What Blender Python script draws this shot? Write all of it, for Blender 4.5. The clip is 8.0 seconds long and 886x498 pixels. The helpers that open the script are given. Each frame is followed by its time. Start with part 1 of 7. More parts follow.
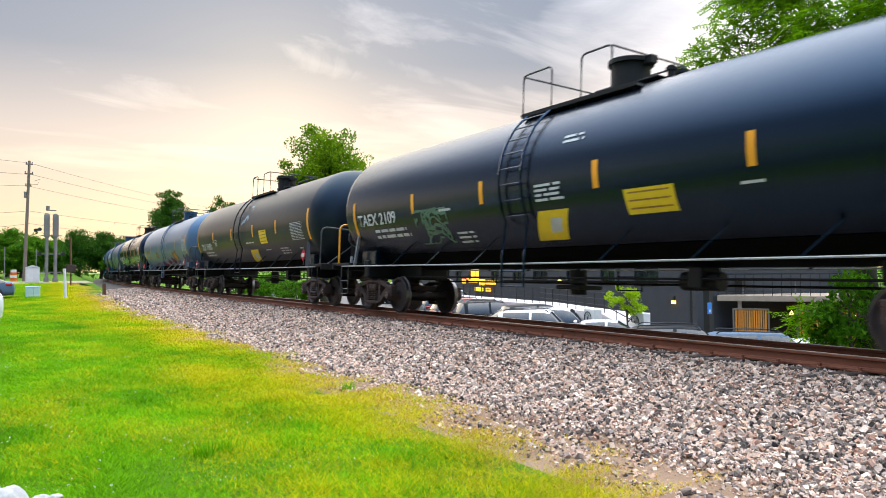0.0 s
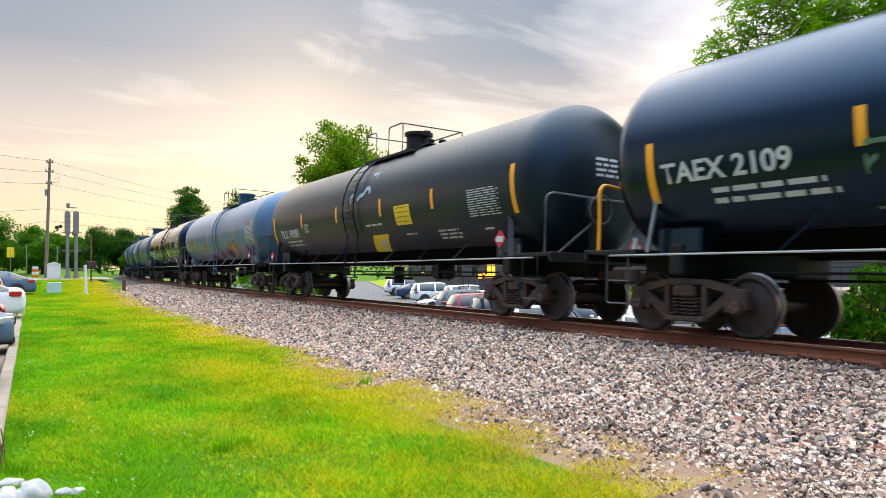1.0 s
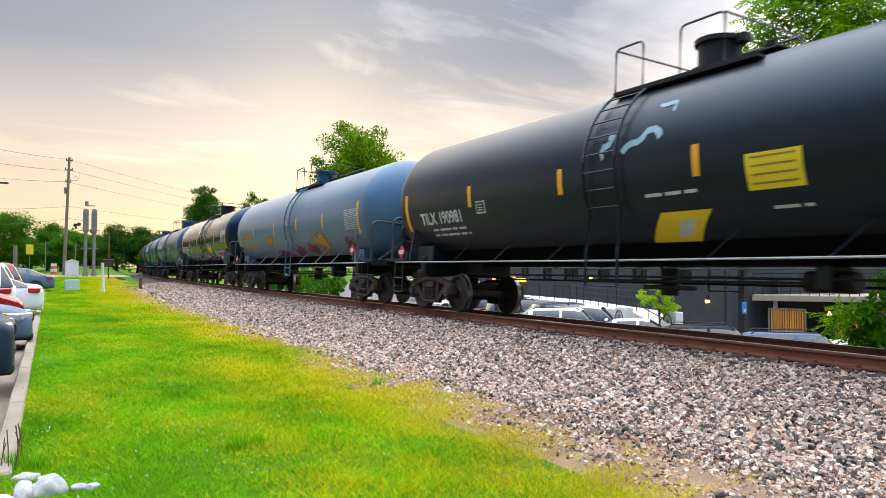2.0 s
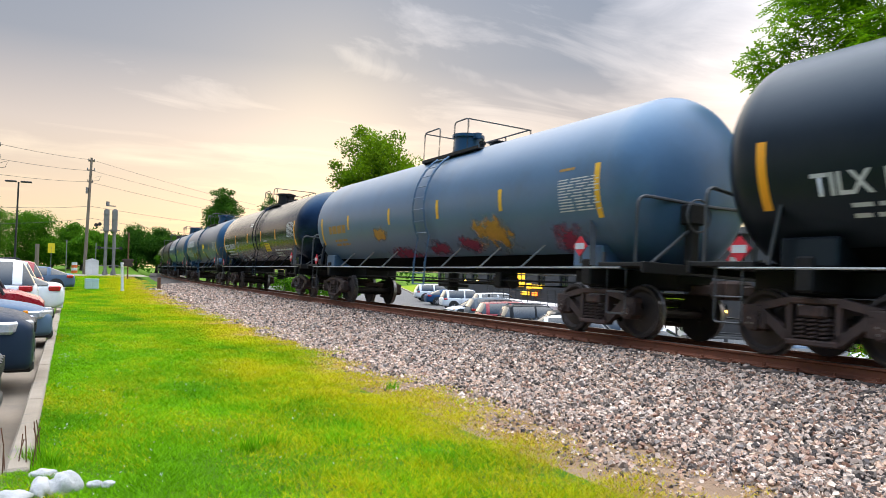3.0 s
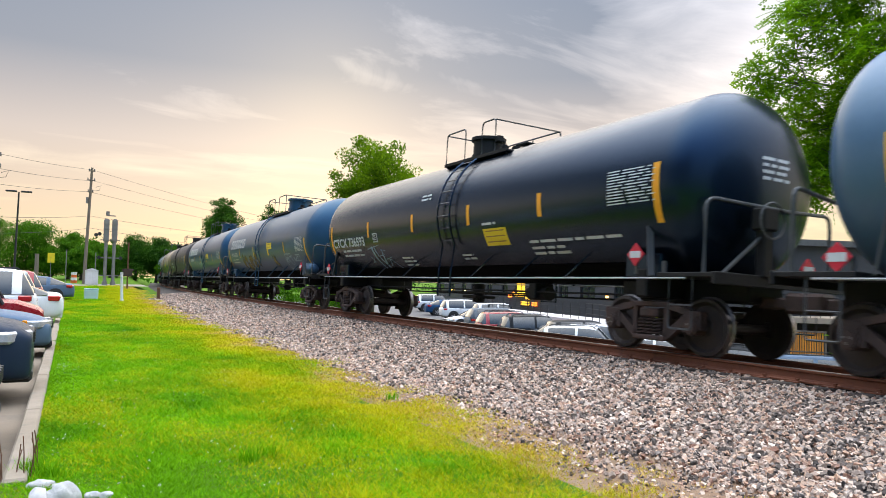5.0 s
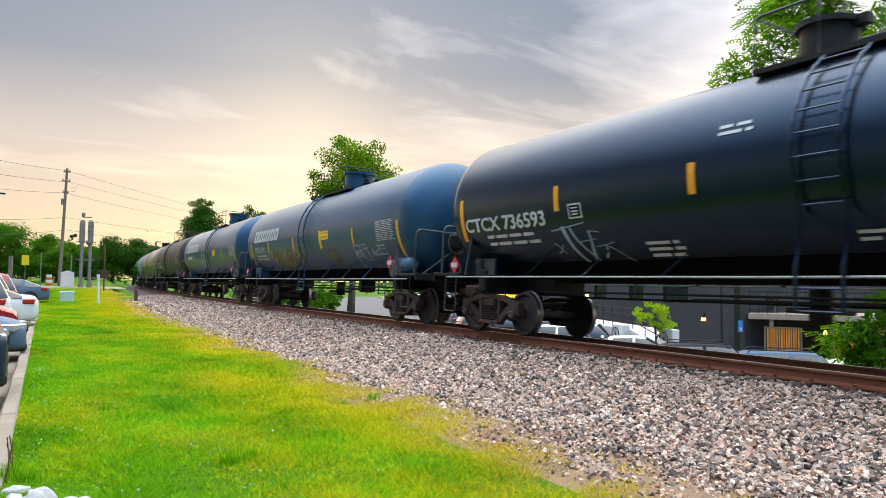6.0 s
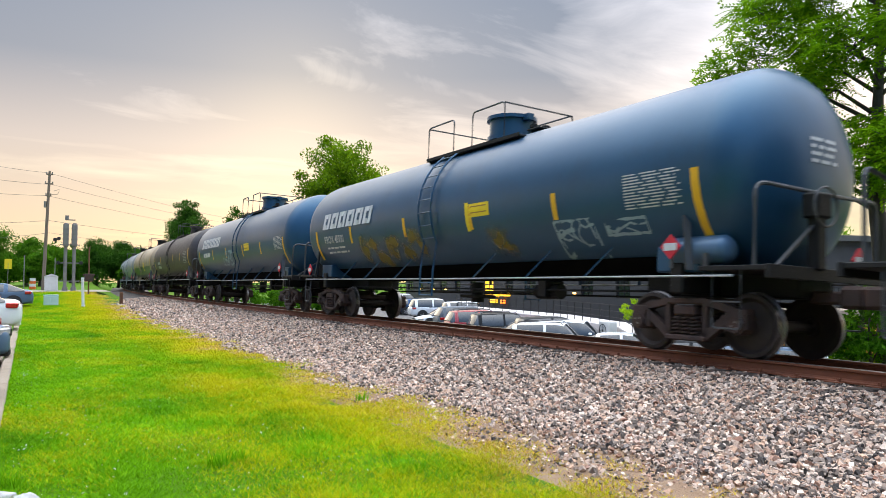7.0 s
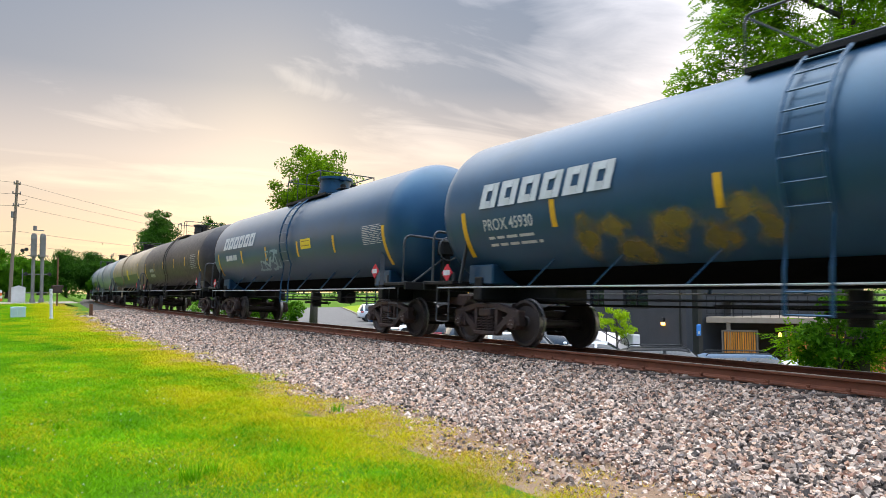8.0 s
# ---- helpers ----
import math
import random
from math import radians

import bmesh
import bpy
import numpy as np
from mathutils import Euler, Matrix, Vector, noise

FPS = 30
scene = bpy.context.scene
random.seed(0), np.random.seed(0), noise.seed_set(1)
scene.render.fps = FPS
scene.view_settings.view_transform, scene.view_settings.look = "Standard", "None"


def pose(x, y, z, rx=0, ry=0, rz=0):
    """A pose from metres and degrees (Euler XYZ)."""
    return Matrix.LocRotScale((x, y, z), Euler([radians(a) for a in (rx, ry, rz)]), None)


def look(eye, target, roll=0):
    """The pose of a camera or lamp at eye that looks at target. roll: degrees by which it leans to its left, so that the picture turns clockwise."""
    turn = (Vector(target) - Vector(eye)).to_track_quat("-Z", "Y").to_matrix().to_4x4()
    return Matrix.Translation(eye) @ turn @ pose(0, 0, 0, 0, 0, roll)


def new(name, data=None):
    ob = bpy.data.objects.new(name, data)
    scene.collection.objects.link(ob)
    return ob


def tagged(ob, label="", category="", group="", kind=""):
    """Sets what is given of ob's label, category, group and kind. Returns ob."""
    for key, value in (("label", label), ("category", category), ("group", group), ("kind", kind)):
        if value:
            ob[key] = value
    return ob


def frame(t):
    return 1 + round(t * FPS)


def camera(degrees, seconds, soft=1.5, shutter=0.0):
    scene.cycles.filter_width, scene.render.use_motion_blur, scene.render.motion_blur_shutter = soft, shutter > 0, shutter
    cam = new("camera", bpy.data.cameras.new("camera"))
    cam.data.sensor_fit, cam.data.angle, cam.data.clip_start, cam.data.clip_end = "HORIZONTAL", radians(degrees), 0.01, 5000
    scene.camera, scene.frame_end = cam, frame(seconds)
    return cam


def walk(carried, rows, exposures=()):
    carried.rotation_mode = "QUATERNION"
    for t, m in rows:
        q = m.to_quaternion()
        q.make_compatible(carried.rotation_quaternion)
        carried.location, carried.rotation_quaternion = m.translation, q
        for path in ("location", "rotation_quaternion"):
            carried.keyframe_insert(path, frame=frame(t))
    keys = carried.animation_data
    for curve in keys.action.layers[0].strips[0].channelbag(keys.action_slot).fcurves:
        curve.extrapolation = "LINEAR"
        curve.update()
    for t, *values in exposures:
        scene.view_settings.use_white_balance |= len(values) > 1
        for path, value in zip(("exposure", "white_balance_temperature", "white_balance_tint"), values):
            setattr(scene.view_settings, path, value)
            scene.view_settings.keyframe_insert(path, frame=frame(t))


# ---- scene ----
# ---------- camera: hand-held at one spot beside the line, turning a little ----------
# z = 0 is the top of the rail; +y runs along the line, +x across it
EYE = (0.0, 0.0, 1.08)
LENS = 64.0
TURNS = [
    (0.0, -33.066, 1.725, 0.382), (0.5, -32.284, 1.323, 0.662), (1.0, -31.767, 1.344, 0.602),
    (1.5, -31.199, 1.384, 0.383), (3.0, -29.297, 1.889, -1.022), (3.5, -28.515, 2.134, -1.200),
    (4.0, -28.297, 2.440, -1.293), (5.5, -30.113, 2.772, -0.879), (6.0, -30.867, 2.704, -0.638),
    (6.5, -31.455, 2.594, -0.293), (7.0, -31.900, 2.650, 0.000), (7.5, -32.823, 2.860, 0.336),
    (8.0, -33.890, 3.434, 0.273),
]


def aim(yaw, pitch, roll):
    return pose(*EYE, 0, 0, yaw) @ pose(0, 0, 0, 90 + pitch) @ pose(0, 0, 0, 0, 0, -roll)


cam = camera(LENS, 8.0, soft=0.6, shutter=0.2)
walk(cam, [(t, aim(a, b, c)) for t, a, b, c in TURNS],
     exposures=[(0.0, 0.20), (1.5, 0.16), (3.5, 0.04), (8.0, 0.04)])

# ---------- world: a broken evening overcast, warm and bright low behind the train ----------
SUN_AZ, SUN_EL = 20.0, 13.0     # degrees to the right of +y, and above the horizon
world = bpy.data.worlds.new("sky")
scene.world = world
world.use_nodes = True


def math_sin(d):
    return math.sin(radians(d))


def math_cos(d):
    return math.cos(radians(d))


def build_sky():
    nt = world.node_tree
    nt.nodes.clear()
    N, L = nt.nodes.new, nt.links.new

    def math(op, a, b=None, clamp=False):
        n = N("ShaderNodeMath")
        n.operation, n.use_clamp = op, clamp
        if op == "MULTIPLY_ADD":
            n.inputs[2].default_value = 0.5
        for i, v in enumerate((a, b)):
            if v is None:
                continue
            if isinstance(v, (int, float)):
                n.inputs[i].default_value = v
            else:
                L(v, n.inputs[i])
        return n.outputs[0]

    def ramp(fac, stops):
        n = N("ShaderNodeValToRGB")
        L(fac, n.inputs[0])
        e = n.color_ramp.elements
        while len(e) < len(stops):
            e.new(0.5)
        for el, (p, c) in zip(e, stops):
            el.position, el.color = p, (*c, 1)
        return n.outputs[0]

    def mix(fac, a, b, kind="MIX"):
        n = N("ShaderNodeMix")
        n.data_type, n.blend_type = "RGBA", kind
        for sock, v in ((n.inputs[0], fac), (n.inputs[6], a), (n.inputs[7], b)):
            if isinstance(v, (int, float)):
                sock.default_value = v
            elif isinstance(v, tuple):
                sock.default_value = (*v, 1)
            else:
                L(v, sock)
        return n.outputs[2]

    co = N("ShaderNodeTexCoord").outputs["Generated"]
    sep = N("ShaderNodeSeparateXYZ")
    L(co, sep.inputs[0])
    up = math("MAXIMUM", sep.outputs[2], 0.0)
    # cloud sheet: project the direction on a flat layer overhead
    flat = math("ADD", up, 0.10)
    px, py = math("DIVIDE", sep.outputs[0], flat), math("DIVIDE", sep.outputs[1], flat)
    comb = N("ShaderNodeCombineXYZ")
    L(px, comb.inputs[0]), L(py, comb.inputs[1])
    mp = N("ShaderNodeMapping")
    L(comb.outputs[0], mp.inputs[0])
    mp.inputs["Rotation"].default_value = (0, 0, radians(32))
    mp.inputs["Scale"].default_value = (0.55, 1.0, 1.0)
    mp.inputs["Location"].default_value = (1.3, 0.4, 0.0)

    def cloud(scale, detail, rough, dist):
        n = N("ShaderNodeTexNoise")
        n.inputs["Scale"].default_value, n.inputs["Detail"].default_value = scale, detail
        n.inputs["Roughness"].default_value, n.inputs["Distortion"].default_value = rough, dist
        L(mp.outputs[0], n.inputs["Vector"])
        return n.outputs[0]

    big, fine = cloud(0.6, 5, 0.55, 0.35), cloud(1.9, 8, 0.62, 0.9)
    density = math("ADD", math("MULTIPLY", big, 0.72), math("MULTIPLY", fine, 0.28))
    # the sheet thins out towards the right of the line
    side = N("ShaderNodeVectorMath")
    side.operation = "DOT_PRODUCT"
    L(co, side.inputs[0])
    side.inputs[1].default_value = (math_cos(50), -math_sin(50), 0)
    thin = math("MULTIPLY", math("MAXIMUM", side.outputs["Value"], -0.15), 0.54)
    density = math("SUBTRACT", density, thin)
    density = math("ADD", density, math("MULTIPLY", up, 0.16))
    dens = ramp(density, [(0.40, (0, 0, 0)), (0.60, (1, 1, 1))])
    # thin cloud glows, thick cloud is grey-blue; both turn warm low down
    lit = ramp(up, [(0.0, (1.1, 0.84, 0.48)), (0.08, (1.12, 0.94, 0.60)), (0.18, (1.24, 1.02, 0.83)),
                    (0.30, (1.46, 1.35, 1.32)), (0.42, (1.42, 1.42, 1.55)), (0.65, (2.4, 2.6, 3.0)), (1.0, (6.2, 6.5, 7.0))])
    grey = ramp(up, [(0.0, (0.90, 0.66, 0.40)), (0.08, (0.90, 0.68, 0.48)), (0.18, (0.72, 0.61, 0.55)),
                     (0.28, (0.34, 0.365, 0.43)), (0.42, (0.27, 0.33, 0.44)), (0.65, (1.8, 2.0, 2.4)), (1.0, (5.4, 5.7, 6.2))])
    clouds = mix(dens, lit, grey)
    # glow round the hidden sun
    a, e = radians(SUN_AZ), radians(SUN_EL)
    dot = N("ShaderNodeVectorMath")
    dot.operation = "DOT_PRODUCT"
    L(co, dot.inputs[0])
    dot.inputs[1].default_value = (np.sin(a) * np.cos(e), np.cos(a) * np.cos(e), np.sin(e))
    near = math("POWER", math("MAXIMUM", dot.outputs["Value"], 0.0), 230.0)
    glow = mix(math("MULTIPLY", near, math("SUBTRACT", 1.15, dens)), clouds, (0.55, 0.42, 0.16), "ADD")
    sky = N("ShaderNodeTexSky")
    sky.sky_type, sky.sun_disc = "NISHITA", False
    sky.sun_elevation, sky.sun_rotation = radians(SUN_EL), radians(SUN_AZ)
    clear = mix(1.0, sky.outputs[0], (0.10, 0.10, 0.10), "MULTIPLY")
    both = mix(0.90, clear, glow)
    # away from the evening light the overcast is darker and bluer
    back = N("ShaderNodeVectorMath")
    back.operation = "DOT_PRODUCT"
    L(co, back.inputs[0])
    back.inputs[1].default_value = (math_sin(40), math_cos(40), 0.35)
    shade = ramp(math("MULTIPLY_ADD", back.outputs["Value"], 0.5), [(0.0, (0.24, 0.36, 0.54)), (0.25, (0.37, 0.53, 0.77)), (0.6, (1, 1, 1))])
    both = mix(1.0, both, shade, "MULTIPLY")
    bg = N("ShaderNodeBackground")
    L(both, bg.inputs[0])
    bg.inputs[1].default_value = SKY
    L(bg.outputs[0], N("ShaderNodeOutputWorld").inputs[0])


SKY = 1.0
build_sky()
sun_data = bpy.data.lights.new("sun", "SUN")
sun_data.energy, sun_data.angle, sun_data.color = 0.8, radians(50), (1.0, 0.86, 0.66)
sun = new("sun", sun_data)
_a, _e = radians(SUN_AZ), radians(SUN_EL + 9)
sun.matrix_world = look((0, 0, 60), (-60 * math.sin(_a) * math.cos(_e), -60 * math.cos(_a) * math.cos(_e), 60 - 60 * math.sin(_e)))


# ---------- materials ----------
def mat(name, c1, c2, scale=4.0, rough=0.6, metal=0.0, bump=0.0, bscale=60.0, stretch=(1, 1, 1), dirt=None, dirt_at=(0.55, 0.75),
        rand=0.0, island=0.0, coat=0.0, glow=0.0, spec=0.5, tint=None, vary=1.0):
    """Two colours mixed by a coarse and a fine noise, dirt over them, relief and uneven gloss."""
    m = bpy.data.materials.new(name)
    m.use_nodes = True
    nt = m.node_tree
    N, L = nt.nodes.new, nt.links.new
    b = nt.nodes["Principled BSDF"]
    co = N("ShaderNodeTexCoord")
    mp = N("ShaderNodeMapping")
    mp.inputs["Scale"].default_value = stretch
    L(co.outputs["Object"], mp.inputs[0])

    def nz(s, detail=4, rough_=0.6):
        n = N("ShaderNodeTexNoise")
        n.inputs["Scale"].default_value, n.inputs["Detail"].default_value = s, detail
        n.inputs["Roughness"].default_value = rough_
        L(mp.outputs[0], n.inputs["Vector"])
        return n.outputs[0]

    def mixc(fac, a, c, kind="MIX"):
        n = N("ShaderNodeMix")
        n.data_type, n.blend_type = "RGBA", kind
        for sock, v in ((n.inputs[0], fac), (n.inputs[6], a), (n.inputs[7], c)):
            if isinstance(v, (int, float)):
                sock.default_value = v
            elif isinstance(v, tuple):
                sock.default_value = (*v, 1)
            else:
                L(v, sock)
        return n.outputs[2]

    def span(v, a, z, lo=0.0, hi=1.0):
        n = N("ShaderNodeMapRange")
        L(v, n.inputs[0])
        for i, x in enumerate((a, z, lo, hi)):
            n.inputs[i + 1].default_value = x
        return n.outputs[0]

    coarse, fine = nz(scale), nz(scale * 9, 3)
    col = mixc(span(coarse, 0.35, 0.65), c1, c2)
    col = mixc(0.35, col, mixc(span(fine, 0.3, 0.7), c1, c2))
    if dirt:
        col = mixc(span(nz(scale * 0.7, 6, 0.7), dirt_at[0], dirt_at[1], 0, 0.85), col, dirt)
    if rand:
        oi = N("ShaderNodeObjectInfo").outputs["Random"]
        col = mixc(1.0, col, N_grey(nt, oi, 1 - rand, 1 + rand), "MULTIPLY")
    if island:
        ri = N("ShaderNodeNewGeometry").outputs["Random Per Island"]
        col = mixc(1.0, col, N_grey(nt, ri, 1 - island, 1 + island), "MULTIPLY")
    L(col, b.inputs["Base Color"])
    L(span(fine, 0.3, 0.7, max(rough - 0.08 * vary, 0.02), min(rough + 0.1 * vary, 1)), b.inputs["Roughness"])
    b.inputs["Metallic"].default_value = metal
    b.inputs["Coat Weight"].default_value = coat
    b.inputs["Specular IOR Level"].default_value = spec
    if tint:
        b.inputs["Specular Tint"].default_value = (*tint, 1)
    if glow:
        b.inputs["Emission Color"].default_value = (*c1, 1)
        b.inputs["Emission Strength"].default_value = glow
    if bump:
        bp = N("ShaderNodeBump")
        bp.inputs["Strength"].default_value, bp.inputs["Distance"].default_value = bump, 0.02
        L(nz(bscale, 4), bp.inputs["Height"])
        L(bp.outputs[0], b.inputs["Normal"])
    return m


def overspray(name, c1, c2, strength):
    """Thin sprayed paint: it fades out towards the patch's edge and breaks up in blotches."""
    m = mat(name, c1, c2, 3, 0.6)
    nt = m.node_tree
    N, L = nt.nodes.new, nt.links.new
    co = N("ShaderNodeTexCoord")
    mid, cut, far = N("ShaderNodeVectorMath"), N("ShaderNodeVectorMath"), N("ShaderNodeVectorMath")
    mid.operation, cut.operation, far.operation = "SUBTRACT", "MULTIPLY", "LENGTH"
    mid.inputs[1].default_value, cut.inputs[1].default_value = (0.5, 0.5, 0.5), (0.0, 2.0, 2.0)
    L(co.outputs["Generated"], mid.inputs[0]), L(mid.outputs[0], cut.inputs[0]), L(cut.outputs[0], far.inputs[0])
    nz = N("ShaderNodeTexNoise")
    nz.inputs["Scale"].default_value, nz.inputs["Detail"].default_value, nz.inputs["Roughness"].default_value = 3.2, 5, 0.65
    L(co.outputs["Object"], nz.inputs["Vector"])
    less = N("ShaderNodeMath")
    less.operation = "MULTIPLY_ADD"
    L(far.outputs["Value"], less.inputs[0])
    less.inputs[1].default_value = -0.42
    L(nz.outputs[0], less.inputs[2])
    span = N("ShaderNodeMapRange")
    L(less.outputs[0], span.inputs[0])
    for k, v in enumerate((0.14, 0.36, 0.0, strength)):
        span.inputs[k + 1].default_value = v
    L(span.outputs[0], nt.nodes["Principled BSDF"].inputs["Alpha"])
    return m


def N_grey(nt, value, lo, hi):
    n = nt.nodes.new("ShaderNodeMapRange")
    nt.links.new(value, n.inputs[0])
    n.inputs[3].default_value, n.inputs[4].default_value = lo, hi
    return n.outputs[0]


M = {}
M["steel_dark"] = mat("dark_steel", (0.0045, 0.005, 0.0055), (0.009, 0.0085, 0.008), 3, 0.6, 0.0, 0.2, 40, dirt=(0.016, 0.012, 0.010), spec=0.3)
# near-black, matt: paints shade onto the undersides of the tanks
M["shade_black"] = mat("belly_shade_black", (0.002, 0.0025, 0.003), (0.004, 0.004, 0.0045), 2, 0.95, 0, 0.1, 30, spec=0.05)
M["bogie"] = mat("rusty_cast_steel", (0.030, 0.018, 0.015), (0.055, 0.031, 0.024), 5, 0.75, 0.0, 0.4, 50, dirt=(0.10, 0.042, 0.026), dirt_at=(0.5, 0.8))
M["wheel"] = mat("brown_wheel_steel", (0.030, 0.022, 0.020), (0.055, 0.039, 0.033), 4, 0.6, 0.2, 0.25, 60)
M["tread"] = mat("polished_tread", (0.26, 0.24, 0.23), (0.17, 0.155, 0.145), 6, 0.3, 0.9)
M["rail_side"] = mat("rusted_rail", (0.15, 0.046, 0.020), (0.21, 0.068, 0.030), 2.5, 0.8, 0.0, 0.3, 60, dirt=(0.055, 0.024, 0.015))
M["rail_head"] = mat("worn_rail_head", (0.28, 0.25, 0.23), (0.16, 0.12, 0.10), 4, 0.35, 0.8, stretch=(1, 0.1, 1))
M["sleeper"] = mat("weathered_sleeper", (0.05, 0.036, 0.028), (0.09, 0.065, 0.05), 5, 0.9, 0, 0.5, 40, stretch=(0.3, 2, 2))
M["black_paint"] = mat("black_tank_paint", (0.0022, 0.0042, 0.0075), (0.0032, 0.0055, 0.0092), 0.9, 0.25, 0, 0.0, 5, dirt=(0.0045, 0.0066, 0.0095), dirt_at=(0.55, 0.9), spec=0.62, tint=(0.30, 0.58, 1.0), vary=0.15)
M["faded_black"] = mat("faded_black_paint", (0.006, 0.0085, 0.0115), (0.0095, 0.012, 0.015), 0.8, 0.34, 0, 0.0, 6, dirt=(0.016, 0.018, 0.019), dirt_at=(0.5, 0.9), spec=0.36, tint=(0.5, 0.74, 1.0), vary=0.15)
M["grey_paint"] = mat("blue_grey_paint", (0.056, 0.112, 0.185), (0.070, 0.132, 0.215), 0.8, 0.34, 0, 0.0, 6, spec=0.62, tint=(0.62, 0.82, 1.0), dirt=(0.062, 0.088, 0.12), dirt_at=(0.5, 0.8), vary=0.15)
M["slate_paint"] = mat("slate_blue_paint", (0.010, 0.045, 0.094), (0.015, 0.055, 0.110), 0.8, 0.34, 0, 0.0, 6, spec=0.75, tint=(0.48, 0.76, 1.0), dirt=(0.018, 0.034, 0.052), dirt_at=(0.5, 0.8), vary=0.15)
M["brown_paint"] = mat("sooty_brown_paint", (0.020, 0.016, 0.017), (0.030, 0.024, 0.024), 0.8, 0.5, 0, 0.05, 25, dirt=(0.09, 0.07, 0.055), dirt_at=(0.5, 0.8))
M["tan_paint"] = mat("stained_tan_paint", (0.30, 0.23, 0.15), (0.36, 0.28, 0.19), 0.8, 0.4, 0, 0.05, 25, dirt=(0.10, 0.085, 0.05), dirt_at=(0.45, 0.7))
M["pale_paint"] = mat("pale_grey_paint", (0.28, 0.30, 0.31), (0.22, 0.24, 0.25), 0.8, 0.45, 0, 0.05, 25, dirt=(0.12, 0.12, 0.11), dirt_at=(0.45, 0.75))
M["white_ink"] = mat("white_stencil_paint", (0.55, 0.57, 0.57), (0.44, 0.46, 0.46), 6, 0.6)
M["orange_tape"] = mat("orange_reflective_tape", (0.85, 0.36, 0.01), (0.72, 0.30, 0.01), 6, 0.4)
M["amber_tape"] = mat("amber_reflective_tape", (0.74, 0.41, 0.01), (0.62, 0.34, 0.01), 6, 0.45)
M["yellow_ink"] = mat("yellow_sticker", (0.80, 0.58, 0.01), (0.70, 0.50, 0.01), 6, 0.5)
M["ochre_ink"] = mat("ochre_spray_paint", (0.36, 0.19, 0.02), (0.24, 0.14, 0.04), 8, 0.6)
M["red_ink"] = mat("red_placard", (0.55, 0.015, 0.03), (0.45, 0.01, 0.03), 6, 0.5)
M["ochre_cloud"] = overspray("ochre_spray_cloud", (0.50, 0.25, 0.015), (0.36, 0.18, 0.02), 0.9)
M["crimson_cloud"] = overspray("crimson_spray_cloud", (0.24, 0.008, 0.045), (0.16, 0.010, 0.05), 0.9)
M["dull_cloud"] = overspray("dull_ochre_spray_cloud", (0.30, 0.21, 0.02), (0.17, 0.14, 0.04), 0.7)
M["green_ink"] = mat("pale_green_spray", (0.10, 0.22, 0.13), (0.07, 0.13, 0.09), 6, 0.6)
M["blue_ink"] = mat("pale_blue_spray", (0.28, 0.40, 0.46), (0.20, 0.28, 0.32), 6, 0.6)
M["rail_white"] = mat("pale_worn_rod", (0.40, 0.41, 0.41), (0.25, 0.26, 0.26), 5, 0.5)
M["handrail"] = mat("dark_handrail", (0.04, 0.045, 0.05), (0.06, 0.06, 0.06), 5, 0.5)
M["ballast"] = mat("ballast_bed", (0.045, 0.036, 0.030), (0.085, 0.068, 0.055), 9, 0.95, 0, 1.0, 30, dirt=(0.05, 0.043, 0.038), dirt_at=(0.5, 0.8))
M["verge_dirt"] = mat("trodden_dirt", (0.22, 0.135, 0.075), (0.32, 0.215, 0.135), 2.2, 0.95, 0, 1.0, 45, dirt=(0.20, 0.105, 0.055), dirt_at=(0.45, 0.75))


# ---------- building tools ----------
def part(name, bm, material, parent=None, label="", smooth=False):
    me = bpy.data.meshes.new(name)
    bmesh.ops.recalc_face_normals(bm, faces=bm.faces)
    bm.to_mesh(me)
    bm.free()
    for mm in (material if isinstance(material, (list, tuple)) else [material]):
        me.materials.append(mm)
    if smooth:
        me.shade_smooth()
    ob = new(name, me)
    ob.parent = parent
    return tagged(ob, label)


def soft_edges(ob, angle=35):
    ob.data.shade_smooth()
    me = ob.data
    bm = bmesh.new()
    bm.from_mesh(me)
    for e in bm.edges:
        e.smooth = len(e.link_faces) == 2 and e.calc_face_angle(0) < radians(angle)
    bm.to_mesh(me)
    bm.free()
    return ob


def empty(name, m=None):
    ob = new(name)
    ob.empty_display_size = 0.2
    if m is not None:
        ob.matrix_basis = m
    return ob


def box(bm, x0, x1, y0, y1, z0, z1, mi=0, bevel=0.0):
    r = bmesh.ops.create_cube(bm, size=1.0, matrix=Matrix.Translation(((x0 + x1) / 2, (y0 + y1) / 2, (z0 + z1) / 2)) @ Matrix.Diagonal((abs(x1 - x0), abs(y1 - y0), abs(z1 - z0), 1)))
    fs = {f for v in r["verts"] for f in v.link_faces}
    if bevel:
        es = {e for f in fs for e in f.edges}
        fs = set(bmesh.ops.bevel(bm, geom=list(es), offset=bevel, segments=1, affect="EDGES")["faces"]) | {f for f in fs if f.is_valid}
    for f in fs:
        f.material_index = mi
    return fs


def beam(bm, p, q, w, h, mi=0):
    """A square bar from p to q."""
    p, q = Vector(p), Vector(q)
    d = q - p
    m = Matrix.Translation((p + q) / 2) @ d.to_track_quat("Y", "Z").to_matrix().to_4x4() @ Matrix.Diagonal((w, d.length, h, 1))
    r = bmesh.ops.create_cube(bm, size=1.0, matrix=m)
    for f in {f for v in r["verts"] for f in v.link_faces}:
        f.material_index = mi


